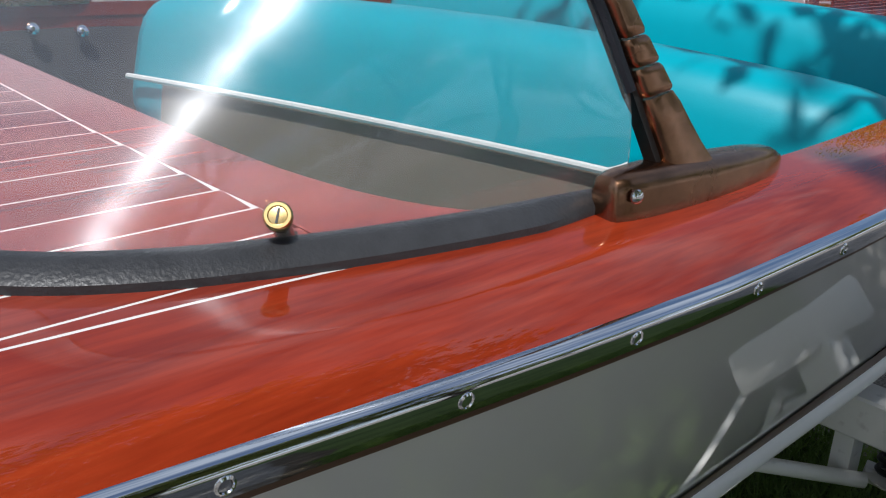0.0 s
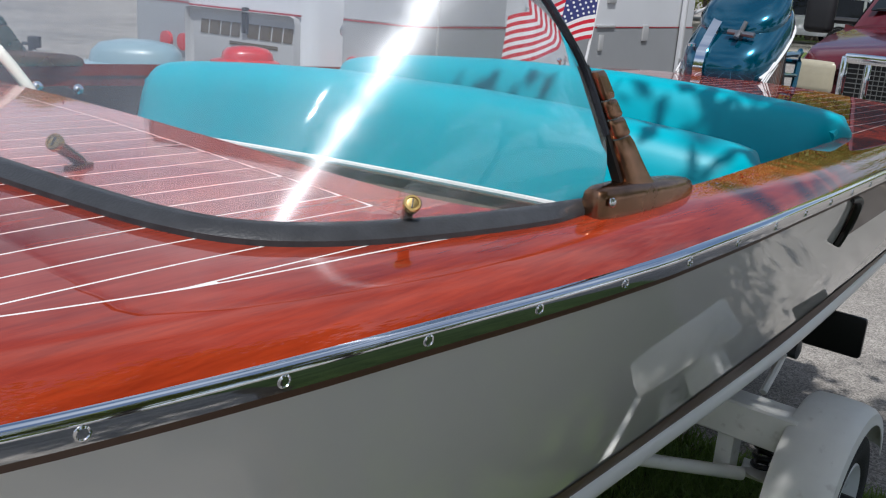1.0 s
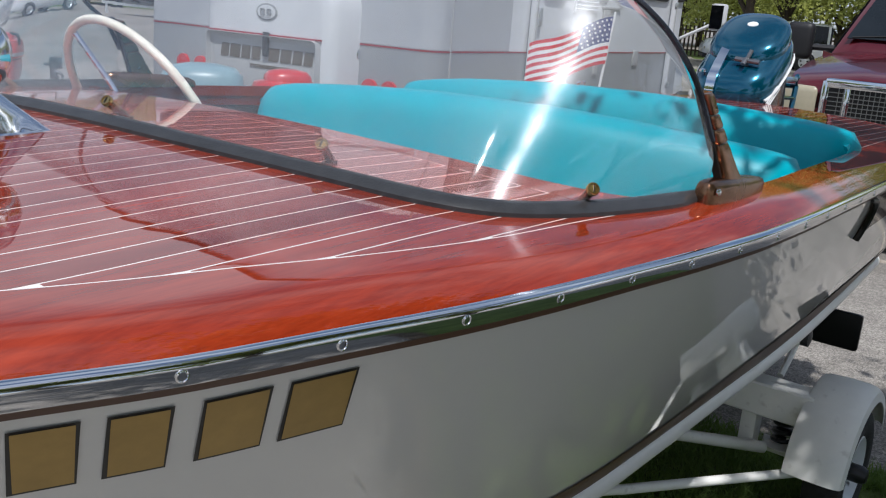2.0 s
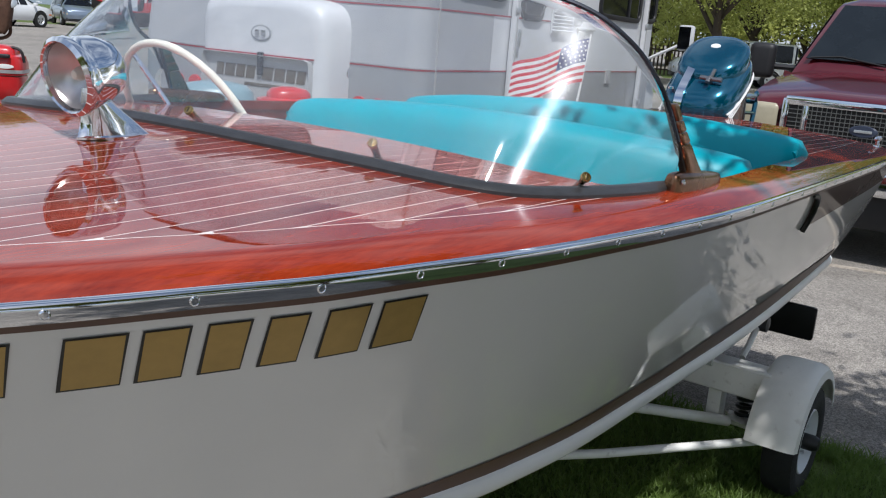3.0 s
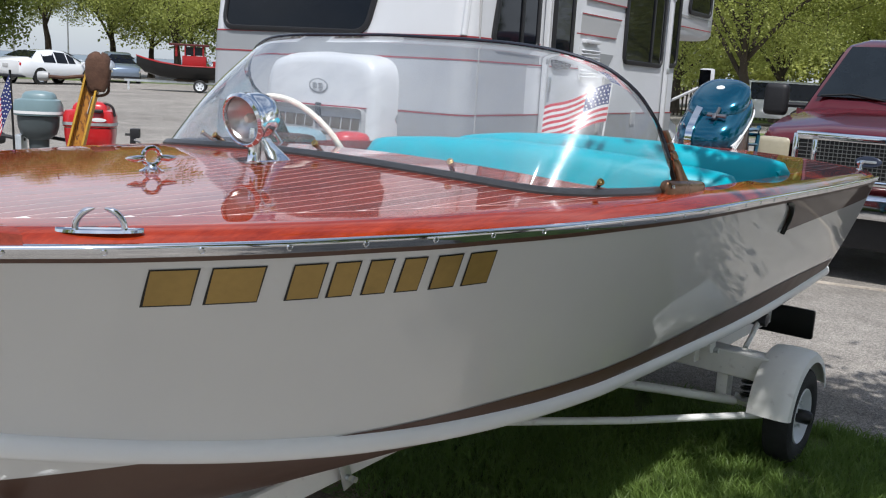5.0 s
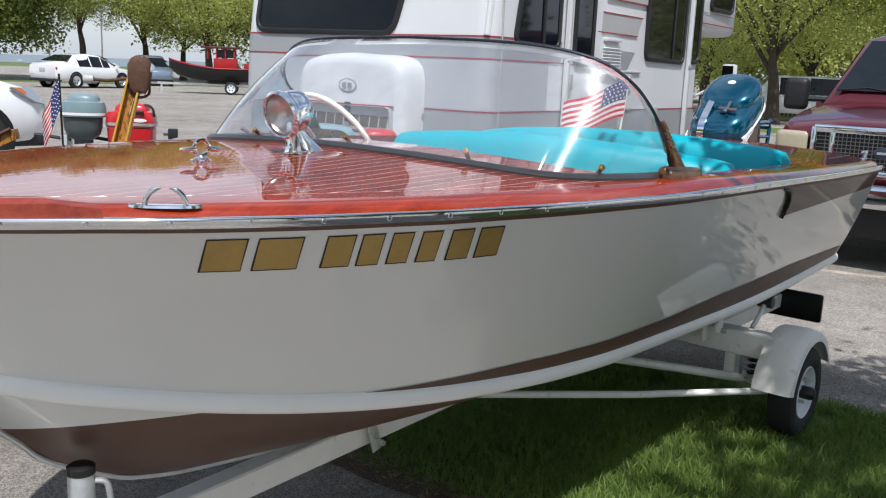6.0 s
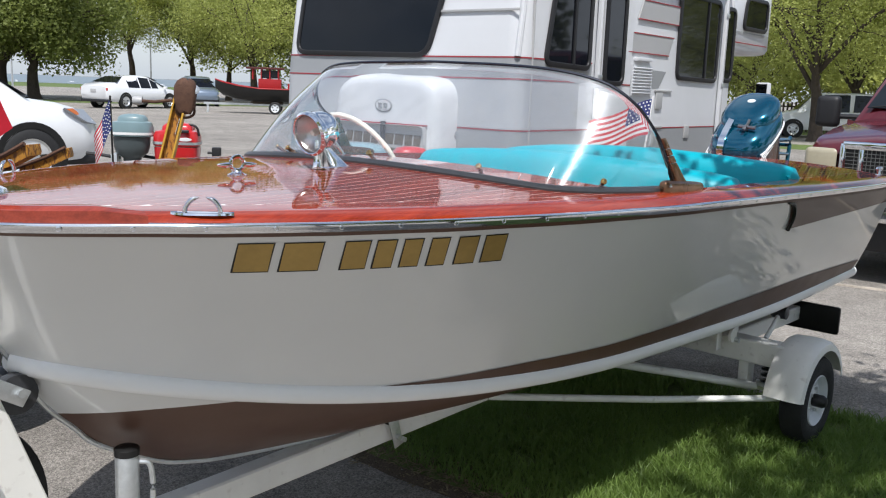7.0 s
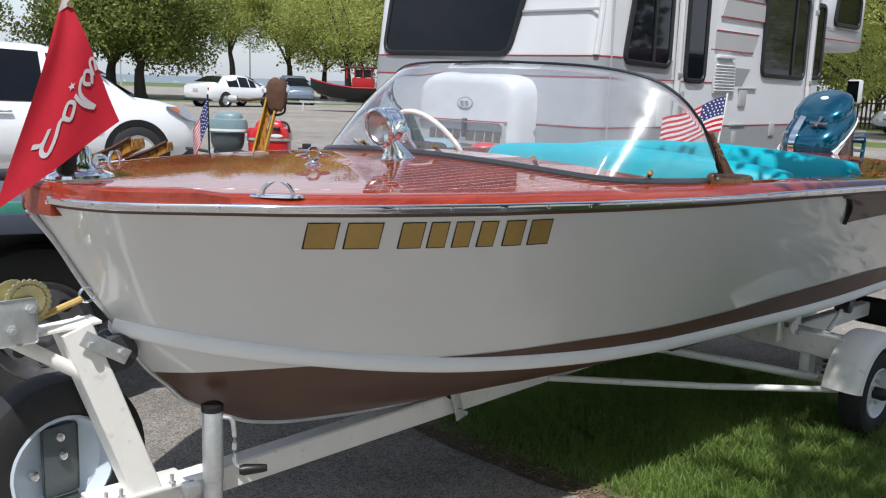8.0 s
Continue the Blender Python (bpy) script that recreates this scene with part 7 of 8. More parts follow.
# moulded cover over the spare wheel
rows = []
for x, g in ((0.02, 1.0), (-0.20, 0.99), (-0.255, 0.965), (-0.29, 0.90), (-0.30, 0.80), (-0.30, 0.05)):
    ring = []
    for k in range(40):
        a = 2 * math.pi * k / 40
        cc, ss = math.cos(a), math.sin(a)
        ring.append(Vector((x, 1.235 + math.copysign(abs(cc) ** 0.36, cc) * 0.625 * g, 1.185 + math.copysign(abs(ss) ** 0.36, ss) * 0.495 * g)))
    rows.append(ring)
cover = part("spare_cover", grid(rows, close_v=True, caps=True), RV_WHITE, rv, "white moulded spare wheel cover", smooth=45)
part("cover_band", box(0.006, 1.06, 0.50, 0.05, (-0.304, 1.24, 0.745)), RV_LIGHT, cover, "grey lower half")
part("cover_line", box(0.008, 1.08, 0.012, 0.0, (-0.306, 1.24, 1.245)), RV_RED, cover, "burgundy line")
oval = Matrix.Translation((-0.304, 1.21, 1.405)) @ Matrix.Rotation(math.pi, 4, "Z")
part("logo", xf(lathe([(0.5, -0.004), (0.5, 0), (0.42, 0.003), (0, 0.003)], 28, "x"), oval @ Matrix.Diagonal((1, 0.20, 0.12, 1))), RV_GREY, cover, "grey oval emblem")
part("logo_inner", xf(lathe([(0.5, 0.001), (0.5, 0.005), (0, 0.006)], 28, "x"), oval @ Matrix.Diagonal((1, 0.17, 0.095, 1))), RV_WHITE, cover)
for dy in (-0.03, 0.03):
    part("logo_bar", box(0.004, 0.040, 0.045, 0.008, (-0.312, 1.21 + dy, 1.382)), RV_GREY, cover)
NAME = mat("name_brown", (0.10, 0.078, 0.050), 0.5, vary=0.2)
y = 1.655
for wdt in (0.075, 0.10, 0.085, 0.085, None, 0.10, 0.10, 0.085, 0.08):
    if wdt:
        rows = [[Vector((-0.311, y - (0.012 if z > 0 else 0), 1.07 + z)), Vector((-0.311, y - wdt - (0.012 if z > 0 else 0), 1.07 + z))] for z in (0, 0.095)]
        part("name_bar", slab(rows, (0.004, 0, 0)), NAME, cover, "dark lettering bar")
    y -= (wdt or 0.045) + 0.016
part("name_line", box(0.004, 0.46, 0.026, 0.002, (-0.309, 1.13, 1.015)), NAME, cover)
part("bumper_pad", box(0.03, 0.05, 0.17, 0.01, (-0.315, 1.20, 1.10)), PLASTIC_BLACK, cover, "black bumper pad")
part("reversing_lamp", xf(lathe([(0.06, -0.01), (0.06, 0.015), (0.05, 0.03), (0, 0.035)], 18, "x"), Matrix.Translation((-0.004, 0.66, 1.17)) @ Matrix.Rotation(math.pi, 4, "Z")), CHROME, rv, "round chrome lamp")
for yy in (0.50, 0.33, 2.2, 2.4):
    part("tail_lamp", xf(lathe([(0.065, -0.01), (0.065, 0.02), (0, 0.03)], 16, "x"), Matrix.Translation((-0.008, yy, 0.95)) @ Matrix.Rotation(math.pi, 4, "Z")), RED_PAINT, rv, "round red tail lamp")
part("cap_seam", box(0.012, 0.02, 2.6, 0.002, (0.20, -0.004, 0.5)), RV_LIGHT, rv)
part("cap_rail", box(0.014, 0.86, 0.022, 0.004, (rear_x(2.24) - 0.004, 0.48, 2.23)), RV_LIGHT, rv)
part("cap_post", tube([(0.055, 0.05, 1.86), (0.095, 0.04, 2.24), (0.13, 0.05, 2.7)], 0.028, 8, up=(1, 0, 0)), RV_WHITE, rv, "white corner tube")
part("bumper", box(0.22, W - 0.1, 0.16, 0.02, (-0.10, W / 2, 0.42)), GALV, rv)
# cab-over bunk and cab
rows = []
for x, z0, z1, yi in ((LEN - 0.15, 2.10, 3.10, 0.0), (LEN + 0.95, 2.13, 3.06, 0.02), (LEN + 1.28, 2.15, 3.0, 0.06), (LEN + 1.43, 2.22, 2.9, 0.12), (LEN + 1.50, 2.40, 2.75, 0.2)):
    rows.append([Vector((x, y, z)) for y, z in ((yi, z0 + 0.07), (yi + 0.03, z0 + 0.02), (yi + 0.12, z0), (W - yi - 0.1, z0), (W - yi, z0 + 0.08), (W - yi, z1 - 0.1), (W - yi - 0.1, z1), (yi + 0.1, z1), (yi, z1 - 0.1))])
part("cab_over", grid(rows, close_v=True, caps=True), RV_WHITE, rv, "white cab-over bunk", smooth=50)
side_quad(((4.93, 2.44), (5.72, 2.44), (5.72, 2.80), (5.00, 2.80)), TINT, "bunk_window", "dark bunk window", 0.012, PLASTIC_BLACK)
for z in (2.25, 2.38):
    part("panel_stripe", box(1.1, 0.004, 0.012, 0.0, (5.25, -0.006, z)), RV_RED if z < 2.3 else RV_GREY, rv)
cab = []
for x, zb, zr, k in ((LEN - 0.1, 1.15, 2.12, 1.0), (LEN + 0.3, 1.12, 2.10, 1.0), (LEN + 0.95, 1.10, 1.35, 0.98), (LEN + 1.55, 1.02, 1.12, 0.92), (LEN + 1.75, 0.80, 0.86, 0.80)):
    hw = 1.05 * k
    cab.append([Vector((x, W / 2 + s * yy, z)) for s, yy, z in ((-1, hw * 0.95, 0.45), (-1, hw, 0.7), (-1, hw * 0.97, zb), (-1, hw * 0.82, zr), (1, hw * 0.82, zr), (1, hw * 0.97, zb), (1, hw, 0.7), (1, hw * 0.95, 0.45))])
part("cab", grid(cab, close_v=True, caps=True), RV_WHITE, rv, "white van cab", smooth=45)
part("cab_window", slab([[Vector((LEN + 0.02, W / 2 - 1.035, 1.20)), Vector((LEN + 0.66, W / 2 - 1.015, 1.18))], [Vector((LEN + 0.02, W / 2 - 0.87, 2.0)), Vector((LEN + 0.36, W / 2 - 0.87, 1.98))]], (0, -0.006, 0)), TINT, rv)
mir = part("door_mirror", xf(box(0.08, 0.19, 0.30, 0.03, (0, 0, 0)), Matrix.Translation((LEN + 0.85, -0.09, 1.495)) @ Matrix.Rotation(radians(-14), 4, "Z")), RV_WHITE, rv, "pale door mirror")
part("mirror_glass", xf(box(0.006, 0.16, 0.26, 0.0, (-0.043, 0, 0.02)), Matrix.Translation((LEN + 0.85, -0.09, 1.495)) @ Matrix.Rotation(radians(-14), 4, "Z")), CHROME, mir, "mirror glass")
part("mirror_arm", tube([(LEN + 0.72, W / 2 - 1.0, 1.30), (LEN + 0.85, -0.02, 1.56)], 0.018, 8), RV_WHITE, mir)
for x in (0.95, LEN + 0.85):
    for yy in (0.16, W - 0.16):
        wheel_parts(rv, (x, yy - W / 2, 0.39), 0.39, 0.24)
for ob in list(rv.children):
    if ob.name.startswith("wheel"):
        ob.location.y += W / 2

# ---- little red and black tug on its trailer ----
TUG_RED = mat("tug_red", (0.33, 0.014, 0.016), 0.4, vary=0.15, scale=6)
tug = thing("tug_boat", pose(25.65, 35.06, 0.47, 0, 0, 140) @ Matrix.Diagonal((0.92, 0.92, 0.92, 1)), "small black tugboat with a red cabin on a trailer", "boat")
rows = []
for x, hb, zs, zk in ((2.6, 0.02, 1.25, 0.80), (2.2, 0.42, 1.12, 0.42), (1.4, 0.80, 0.95, 0.18), (0.2, 0.95, 0.82, 0.10), (-1.2, 0.92, 0.82, 0.12), (-2.3, 0.78, 0.90, 0.25)):
    rows.append([Vector((x, s * y, z)) for s, y, z in ((-1, hb, zs), (-1, hb * 0.95, zs * 0.6 + zk * 0.4), (-1, hb * 0.6, zk + 0.08), (0, 0, zk), (1, hb * 0.6, zk + 0.08), (1, hb * 0.95, zs * 0.6 + zk * 0.4), (1, hb, zs))])
part("hull", grid(rows), BLACK, tug, "black painted hull")
part("deck", grid([[r[0] - Vector((0, 0, 0.03)), r[-1] - Vector((0, 0, 0.03))] for r in rows]), TUG_RED, tug)
for s in (0, -1):
    part("gunwale", tube([r[s] for r in rows], 0.032, 8), TUG_RED, tug, "red gunwale")
part("cabin", box(1.2, 1.0, 0.55, 0.03, (-0.3, 0, 0.80)), TUG_RED, tug, "red cabin")
for x in (-0.75, -0.3, 0.15, 0.6):
    for s in (-1, 1):
        part("post", box(0.06, 0.06, 0.55, 0.0, (x, s * 0.48, 1.30)), TUG_RED, tug)
part("roof", box(2.0, 1.2, 0.10, 0.03, (-0.05, 0, 1.85)), mat("tug_roof", (0.09, 0.02, 0.018), 0.5, vary=0.2), tug, "dark red roof")
part("pane", box(0.9, 0.9, 0.42, 0.0, (-0.3, 0, 1.38)), TINT, tug)
part("stern_rail", box(0.9, 1.3, 0.28, 0.03, (-1.7, 0, 0.85)), TUG_RED, tug)
tt = thing("tug_trailer", pose(25.65, 35.06, 0, 0, 0, 140) @ Matrix.Diagonal((0.92, 0.92, 0.92, 1)), "low galvanised trailer under the black tugboat", "trailer")
part("frame", box(5.6, 0.12, 0.12, 0.0, (0.4, 0, 0.42)), GALV, tt)
part("cross_beam", box(0.12, 1.6, 0.10, 0.0, (-0.6, 0, 0.46)), GALV, tt)
part("keel_block", box(1.6, 0.3, 0.16, 0.0, (-0.2, 0, 0.52)), BARK, tt)
part("jockey_leg", box(0.10, 0.10, 0.45, 0.0, (3.0, 0, 0.0)), GALV, tt)
for s in (-1, 1):
    wheel_parts(tt, (-0.6, s * 0.85, 0.33), 0.33, 0.2, rim=RIM_WHITE)


# ---- trees ----
def tree(m, h, crown_r, crown_lo, seed, leaves, leaf, leaf_mat, label, trunk_r=0.22, fork=0.35, group="trees round the car park", squash=0.75, name="tree", drift=(0, 0)):
    """A trunk with limbs and twigs, and a crown of small leaves in loose clumps."""
    rng = random.Random(seed)
    o = thing(name, m, label, "tree", group)
    tips = []
    z0 = h * fork
    trunk = spline([(0, 0, 0), (rng.uniform(-0.1, 0.1), rng.uniform(-0.1, 0.1), z0 * 0.5), (rng.uniform(-0.25, 0.25), rng.uniform(-0.25, 0.25), z0), (rng.uniform(-0.4, 0.4) + drift[0], rng.uniform(-0.4, 0.4) + drift[1], h * 0.86)], 5)
    n = len(trunk)
    bms = [tube(trunk, trunk_r, 9, [1.25 if i == 0 else 1 - 0.88 * i / n for i in range(n)], up=(1, 0, 0))]
    for k in range(11):
        start = trunk[int(n * (0.42 + 0.05 * k))] if int(n * (0.42 + 0.05 * k)) < n else trunk[-2]
        a = k * 2.4 + rng.uniform(-0.4, 0.4)
        reach = crown_r * rng.uniform(0.6, 1.0)
        end = Vector((math.cos(a) * reach + drift[0], math.sin(a) * reach + drift[1], crown_lo + (h - crown_lo) * rng.uniform(0.15, 0.85)))
        mid = start.lerp(end, 0.5) + Vector((0, 0, 0.12 * reach))
        path = spline([start, mid, end], 4)
        bms.append(tube(path, trunk_r * 0.36, 6, [1 - 0.85 * i / len(path) for i in range(len(path))], up=(0.3, 0.2, 1)))
        for q in range(7):
            b = path[rng.randrange(3, len(path))]
            t = b + Vector((rng.gauss(0, 1), rng.gauss(0, 1), rng.gauss(0.1, 0.7))) * crown_r * 0.27
            bms.append(tube([b, b.lerp(t, 0.5) + Vector((0, 0, 0.05)), t], trunk_r * 0.09, 4, [1, 0.7, 0.3], up=(0.3, 0.2, 1)))
            tips.append(t)
        tips.append(end)
    part("trunk", join(*bms), BARK, o, "dark grey-brown trunk and limbs")
    rs = np.random.RandomState(seed)
    mid = np.array([tuple(t) for t in tips])[rs.randint(0, len(tips), leaves)]
    sd = crown_r * (0.18 if name == "shade_tree" else 0.15)
    p = mid + np.clip(rs.normal(0, 1, (leaves, 3)), -3.5 if name == "shade_tree" else -1.7, 3.5 if name == "shade_tree" else 1.7) * (sd, sd, sd * squash)
    d = rs.normal(0, 1, (leaves, 3)) * (1, 1, 0.8)
    d /= np.linalg.norm(d, axis=1)[:, None]
    e = np.cross(d, rs.normal(0, 1, (leaves, 3)))
    e /= np.linalg.norm(e, axis=1)[:, None]
    ll = leaf * rs.uniform(0.6, 1.3, (leaves, 1))
    quads = np.stack([p, p + d * ll * 0.5 + e * ll * 0.32, p + d * ll, p + d * ll * 0.5 - e * ll * 0.32], 1).reshape(-1, 3)
    me = bpy.data.meshes.new("crown")
    me.from_pydata(quads, [], np.arange(leaves * 4).reshape(-1, 4))
    me.materials.append(leaf_mat)
    c = new("crown", me)
    c.parent = o
    tagged(c, "many small fresh spring leaves", kind="stuff")
    return o


FAR = "leafy spring tree beyond the car park"
for k, (x, y, h, r, lo, yel) in enumerate(((22.2, 57.8, 9.5, 5.2, 2.2, 0), (22.9, 54.9, 9.0, 5.0, 2.6, 0), (33.5, 62.0, 13.0, 3.5, 4.0, 1), (38.0, 61.0, 12.0, 3.2, 4.5, 1), (36.0, 50.0, 10.5, 5.2, 1.3, 1), (42.0, 46.0, 10.0, 5.0, 1.3, 0),
                                           (12.0, 60.0, 10.0, 5.0, 2.5, 0), (50.0, 42.0, 11.0, 6.0, 2.6, 0), (58.0, 30.0, 12.0, 6.0, 3.0, 0), (35.0, 11.3, 9.0, 4.6, 3.3, 1), (44.0, 12.9, 9.5, 5.0, 3.3, 1), (41.0, 6.0, 9.5, 5.0, 3.3, 1),
                                           (47.0, 0.0, 10.0, 5.5, 2.6, 1), (46.0, -8.0, 10.0, 5.5, 2.6, 1), (48.0, 20.0, 10.0, 5.5, 2.6, 1), (52.0, 10.0, 10.0, 5.0, 2.8, 1), (-25.0, 48.0, 11.0, 6.0, 2.6, 0), (-6.0, 62.0, 11.0, 6.0, 2.6, 0))):
    tree(pose(x, y, 0, 0, 0, k * 47), h, r, lo, 11 + k, (52000 if k == 9 else 42000 if yel else 44000) if k < 16 else 9000, 0.23 if not yel else 0.11 if k == 9 else 0.135, LEAF_YELLOW if yel else LEAF, FAR, 0.42 if k < 2 else 0.30)

# low dense trees that close the view beyond the road
for k, (x, y, h, r) in enumerate(((70.0, -2.0, 12.0, 6.5), (71.0, 8.0, 12.5, 6.5), (69.0, 17.0, 12.0, 6.5), (66.0, 26.0, 12.0, 6.0), (74.0, -14.0, 12.0, 6.5), (62.0, 36.0, 12.0, 6.0))):
    tree(pose(x, y, 0, 0, 0, k * 53), h, r, 0.6, 90 + k, 24000, 0.34, LEAF_YELLOW, FAR, 0.30, 0.2)

for k, (x, y, h, r) in enumerate(((39.8, 58.7, 11.0, 4.5), (42.3, 56.9, 11.0, 4.5), (44.5, 55.2, 11.0, 4.5))):
    tree(pose(x, y, 0, 0, 0, k * 71), h, r, 1.6, 120 + k, 13000, 0.26, LEAF_YELLOW if k == 1 else LEAF, FAR, 0.26)

# tree whose boughs hang over the stern and shade it
tree(pose(2.3, -4.7, 0, 0, 0, 0), 4.5, 0.70, 3.1, 77, 9500, 0.085, LEAF, "leafy tree whose low boughs shade the boat's stern", 0.12, 0.45, "trees near the boat", 0.5, "shade_tree", (-1.34, 2.84))
# Two unseen trees added to shade the ground and dim the hull's bounce light.
tree(pose(0.9, -6.6, 0, 0, 0, 0), 7.0, 2.0, 4.3, 78, 12000, 0.16, LEAF, "unseen leafy tree added to shade the ground beside the boat", 0.20, 0.5, "trees near the boat", 0.5, "shade_tree", (-0.45, 1.95))
tree(pose(-1.9, -7.2, 0, 0, 0, 0), 7.0, 1.7, 4.3, 79, 11000, 0.16, LEAF, "unseen leafy tree added to shade the ground beside the boat", 0.18, 0.5, "trees near the boat", 0.5, "shade_tree", (0.3, 1.5))
# Unseen trees added behind the camera to block sky and darken reflections.
for k, (x, y, h, r) in enumerate(((-14.0, -22.0, 10.0, 5.0), (2.0, -26.0, 11.0, 5.5), (16.0, -22.0, 10.0, 5.0), (-24.0, -6.0, 10.0, 5.0), (-26.0, 14.0, 10.5, 5.0), (26.0, -14.0, 10.0, 5.0))):
    tree(pose(x, y, 0, 0, 0, k * 61), h, r, 2.2, 50 + k, 6000, 0.5, LEAF, FAR, 0.30)

# ---- grass ----
rng = random.Random(5)
verts, faces = [], []
count = 0
while count < 48000:
    x, y = rng.uniform(0.45, 2.75), rng.uniform(-1.7, 0.9)
    if x < 0.52 + 0.06 * noise.noise(Vector((0, y * 3, 0))) + 0.09 * max(0, -y) or x > 2.46 - 0.14 * min(0, y) + 0.06 * noise.noise(Vector((9, y * 3, 0))):
        continue
    if noise.noise(Vector((x * 5, y * 5, 3))) < -0.45 or (x < 0.7 and rng.random() < 0.5):
        continue
    h = rng.uniform(0.025, 0.075) * (1 + 0.4 * noise.noise(Vector((x * 2, y * 2, 1))))
    a = rng.uniform(0, 6.283)
    d, w = Vector((math.cos(a), math.sin(a), 0)), rng.uniform(0.0018, 0.0034)
    lean = Vector((rng.gauss(0, 0.5), rng.gauss(0, 0.5), 0)) * h
    p = Vector((x, y, 0.004))
    k = len(verts)
    verts += [p - d * w, p + d * w, p + lean * 0.35 + Vector((0, 0, h * 0.6)) + d * w * 0.8, p + lean * 0.35 + Vector((0, 0, h * 0.6)) - d * w * 0.8, p + lean + Vector((0, 0, h))]
    faces += [(k, k + 1, k + 2, k + 3), (k + 3, k + 2, k + 4)]
    count += 1
me = bpy.data.meshes.new("grass")
me.from_pydata([tuple(v) for v in verts], [], faces)
me.materials.append(GRASS)
tagged(new("grass", me), "short green grass blades of the lawn", "grass", kind="stuff")

# ---- loose grit on the asphalt ----
verts, faces = [], []
for _ in range(5000):
    x, y = rng.uniform(-2.6, 5.5), rng.uniform(-1.6, 4.0)
    if 0.5 < x < 2.5 and y < 1.3:
        continue
    r = rng.uniform(0.002, 0.006)
    k = len(verts)
    c = Vector((x, y, r * 0.4))
    verts += [c + Vector((math.cos(t), math.sin(t), 0)) * r * rng.uniform(0.7, 1.2) for t in (0, 1.6, 3.1, 4.7)] + [c + Vector((0, 0, r * 0.7))]
    faces += [(k, k + 1, k + 4), (k + 1, k + 2, k + 4), (k + 2, k + 3, k + 4), (k + 3, k, k + 4)]
me = bpy.data.meshes.new("grit")
me.from_pydata([tuple(v) for v in verts], [], faces)
me.materials.append(mat("grit_stone", (0.33, 0.31, 0.28), 0.9, vary=0.5, scale=200))
tagged(new("grit", me), "loose pale grit on the asphalt", "grit", kind="stuff")

# ---- lake, fence and lamp posts beyond the car park ----
LAKE = mat("lake_water", (0.08, 0.12, 0.15), 0.35, vary=0.2, scale=0.02, bump=0.3, bump_scale=0.6)
rows = [[Vector((r * math.cos(radians(a)), r * math.sin(radians(a)), 0.02)) for a in range(40, 108, 4)] for r in (170, 260, 480, 860)]
tagged(part("water", slab(rows, (0, 0, -0.015)), LAKE, smooth=0), "pale blue-grey lake beyond the far verge", "water", kind="structure")
fence = thing("fence", pose(44.0, 18.5, 0, 0, 0, -64), "dark picket fence beyond the far road", "fence")
for z in (0.25, 1.25):
    part("rail", box(16.0, 0.05, 0.08, 0.0, (8.0, 0, z)), BARK, fence)
pk = part("slat", box(0.09, 0.03, 1.5, 0.0, (0, -0.04, 0.02)), BARK, fence)
for k in range(1, 80):
    ob = new("slat", pk.data)
    ob.parent = fence
    ob.location.x = 0.2 * k


def lamp_post(m):
    """A tall thin lamp post with a short arm."""
    o = thing("lamp_post", m, "tall thin grey lamp post beyond the car park", "lamp post", "lamp posts")
    part("post", tube([(0, 0, 0), (0, 0, 7.0)], 0.07, 8, [1.2, 0.7], up=(1, 0, 0)), GALV, o)
    part("arm", tube([(0, 0, 6.9), (0.5, 0, 7.2), (1.2, 0, 7.3)], 0.04, 6, up=(0, 1, 0)), GALV, o)
    part("lamp", box(0.5, 0.2, 0.1, 0.03, (1.35, 0, 7.24)), RV_LIGHT, o, "grey lamp head")
    return o


for x, y, a in ((33.0, 66.0, 20), (38.5, 68.0, 200), (30.0, 75.0, 90)):
    lamp_post(pose(x, y, 0, 0, 0, a))

# ---- crumbs and straw along the lawn's worn edge ----
verts, faces = [], []
for _ in range(2600):
    y = rng.uniform(-1.6, 0.8)
    x = 0.50 + 0.09 * max(0, -y) * 0.6 + rng.gauss(0, 0.07)
    a, ln, r = rng.uniform(0, 6.283), rng.uniform(0.006, 0.05) if rng.random() < 0.4 else rng.uniform(0.003, 0.008), rng.uniform(0.0012, 0.004)
    d, e = Vector((math.cos(a), math.sin(a), rng.uniform(0, 0.3))) * ln * 0.5, Vector((-math.sin(a), math.cos(a), 0)) * r
    c = Vector((x, y, 0.009 + abs(d.z)))
    k = len(verts)
    verts += [c - d - e, c + d - e, c + d + e, c - d + e, c + Vector((0, 0, r))]
    faces += [(k, k + 1, k + 4), (k + 1, k + 2, k + 4), (k + 2, k + 3, k + 4), (k + 3, k, k + 4)]
me = bpy.data.meshes.new("crumbs")
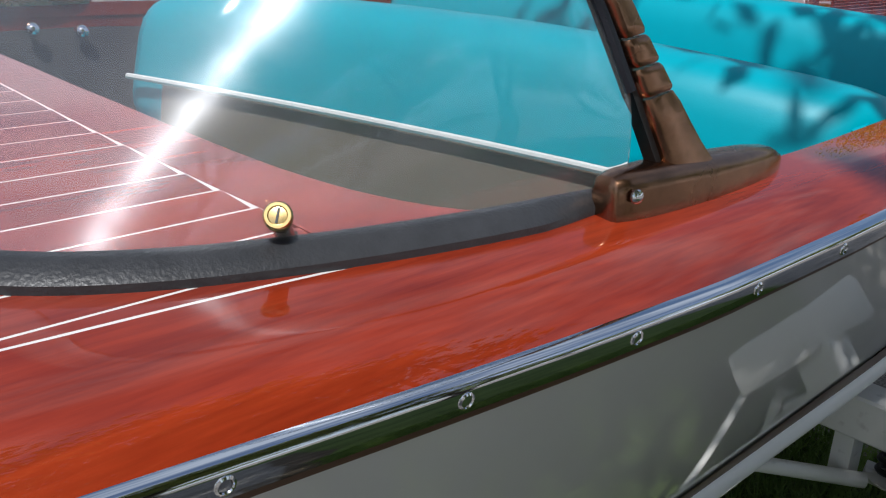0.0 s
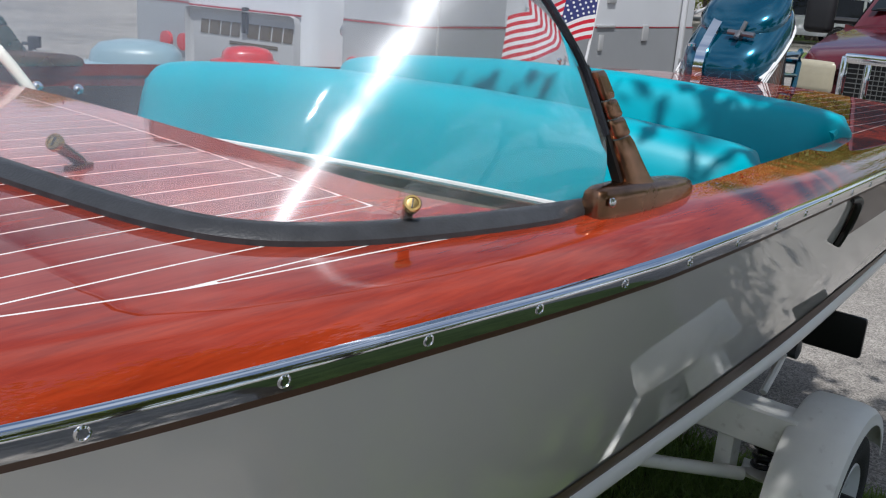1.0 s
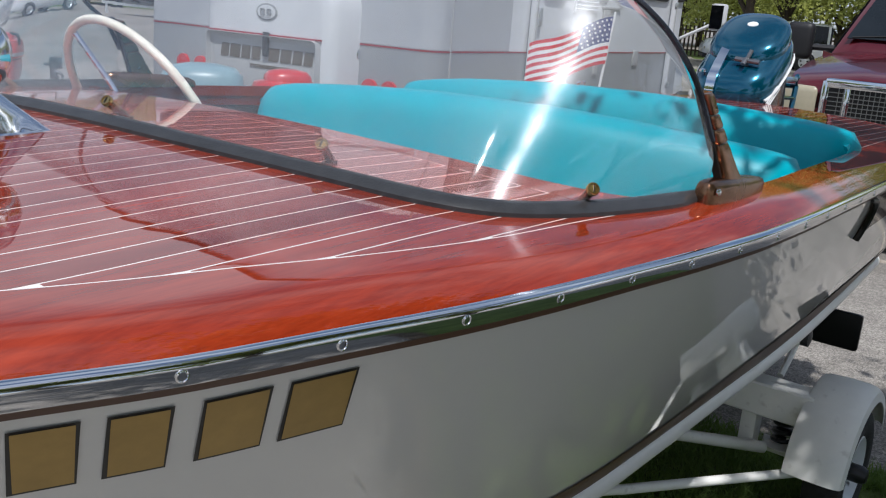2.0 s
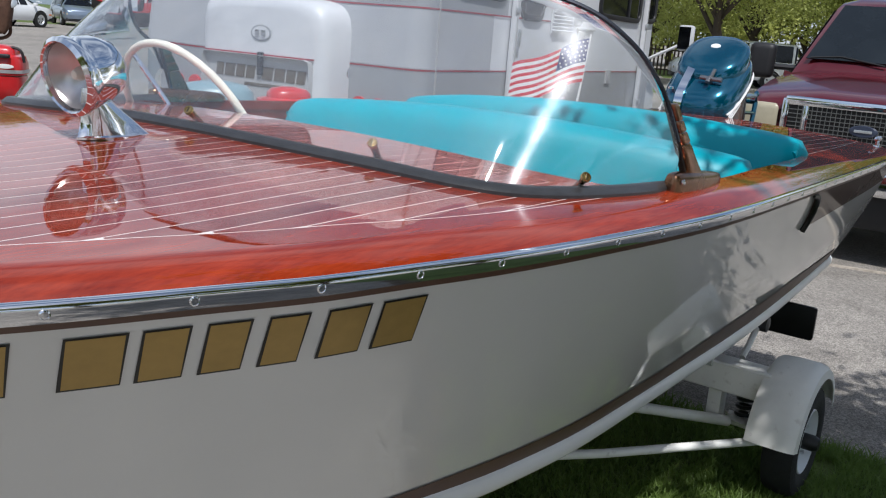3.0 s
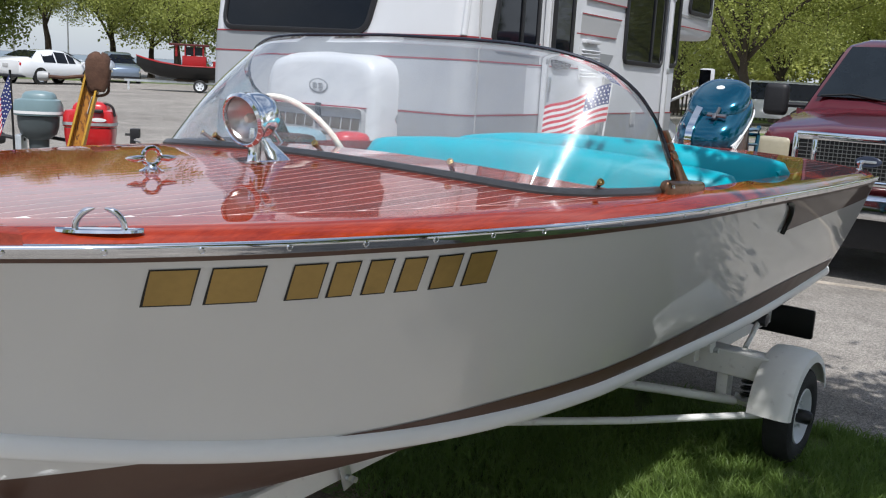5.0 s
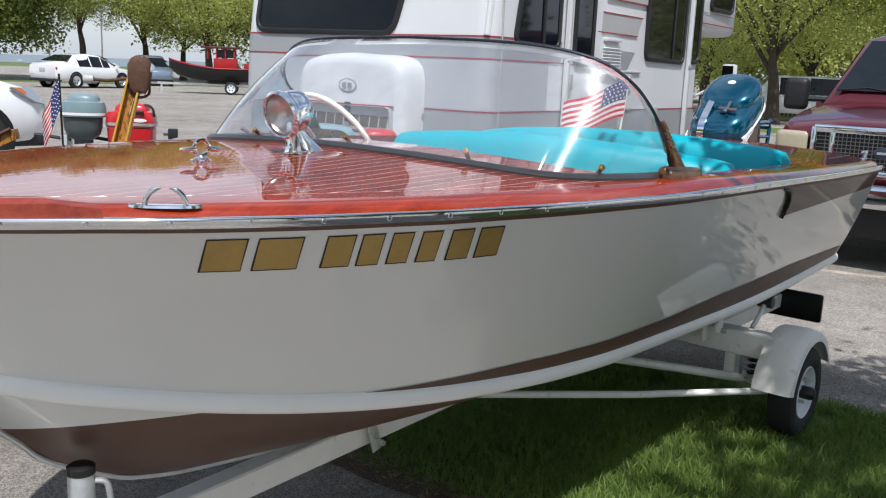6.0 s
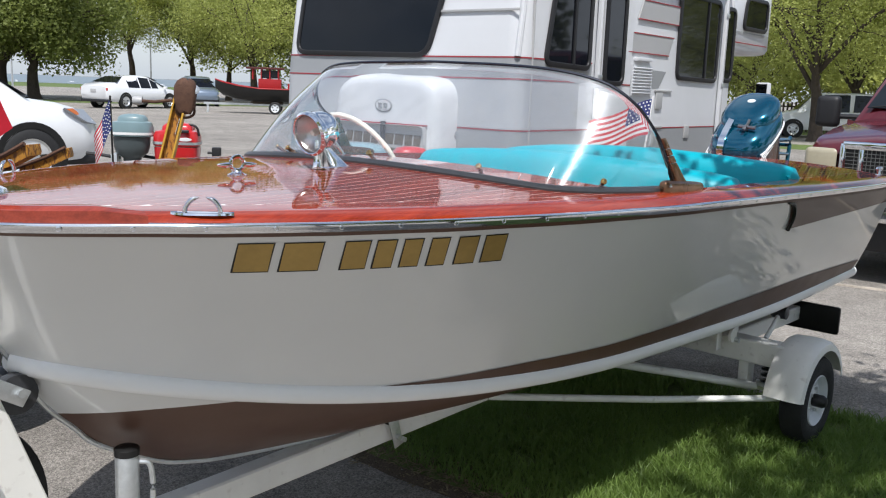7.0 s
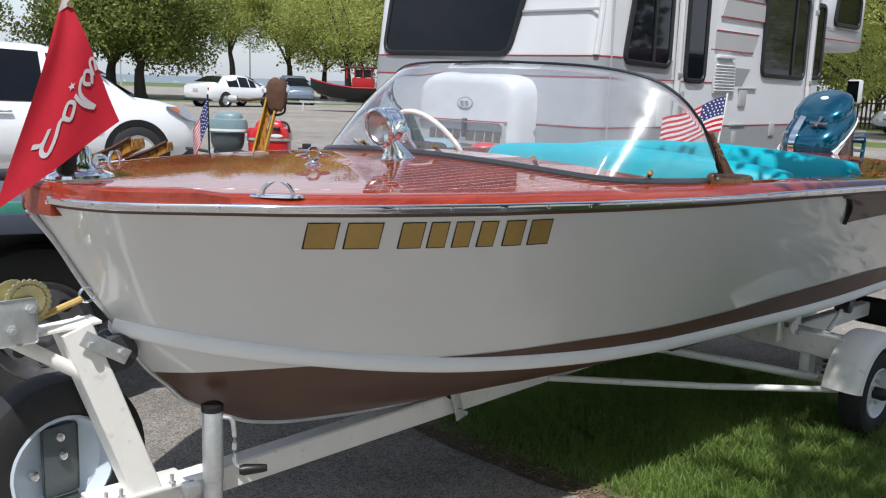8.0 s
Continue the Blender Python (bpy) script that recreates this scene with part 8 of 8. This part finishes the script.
me.from_pydata([tuple(v) for v in verts], [], faces)
me.materials.append(mat("straw", (0.30, 0.24, 0.14), 0.9, vary=0.6, scale=120, second=(0.07, 0.05, 0.03)))
tagged(new("crumbs", me), "dry straw and earth crumbs along the lawn's edge", "crumbs", kind="stuff")

# ---- pale joint across the asphalt behind the stern ----
joint = [Vector((5.55, 2.2, 0)), Vector((6.0, 0.55, 0)), Vector((6.22, -0.3, 0)), Vector((6.5, -1.4, 0)), Vector((7.0, -3.4, 0))]
rows = [[p + Vector((-0.022, 0, 0)), p + Vector((-0.02, 0, 0.014)), p + Vector((0.02, 0, 0.014)), p + Vector((0.022, 0, 0))] for p in spline(joint, 6)]
tagged(part("trim", grid(rows, close_v=True, caps=True), mat("joint_pale", (0.42, 0.37, 0.31), 0.9, vary=0.4, scale=40), smooth=0), "pale raised joint across the asphalt", "joint", kind="structure")


# ---- white boats at the lake's edge ----
def far_boat(m):
    """A small white cabin boat far off."""
    o = thing("moored_boat", m, "small white cabin boat at the lake's edge", "boat", "boats by the lake")
    rows = [[Vector((x, s * w, z)) for s, w, z in ((-1, w, 1.2 + k), (-1, w * 0.8, 0.3), (1, w * 0.8, 0.3), (1, w, 1.2 + k))] for x, w, k in ((-3, 1.1, 0), (0, 1.3, 0), (2.2, 0.9, 0.2), (3.3, 0.1, 0.4))]
    part("hull", grid(rows, close_v=True, caps=True), CAR_WHITE, o, "white hull")
    part("cabin", box(2.4, 1.6, 0.9, 0.15, (-0.3, 0, 1.2)), CAR_WHITE, o, "white cabin")
    return o


first_boat = far_boat(pose(182 * math.cos(radians(52)), 182 * math.sin(radians(52)), -0.08, 0, 0, 130) @ Matrix.Diagonal((0.55, 0.42, 0.42, 1)))
for k in range(1, 16):
    a, r = radians(52 + 1.6 * k + 0.5 * math.sin(k * 2.3)), 182 + 8 * math.sin(k * 1.7)
    copy_thing(first_boat, pose(r * math.cos(a), r * math.sin(a), -0.08, 0, 0, 120 + 31 * k) @ Matrix.Diagonal((0.55, 0.42, 0.42, 1)))
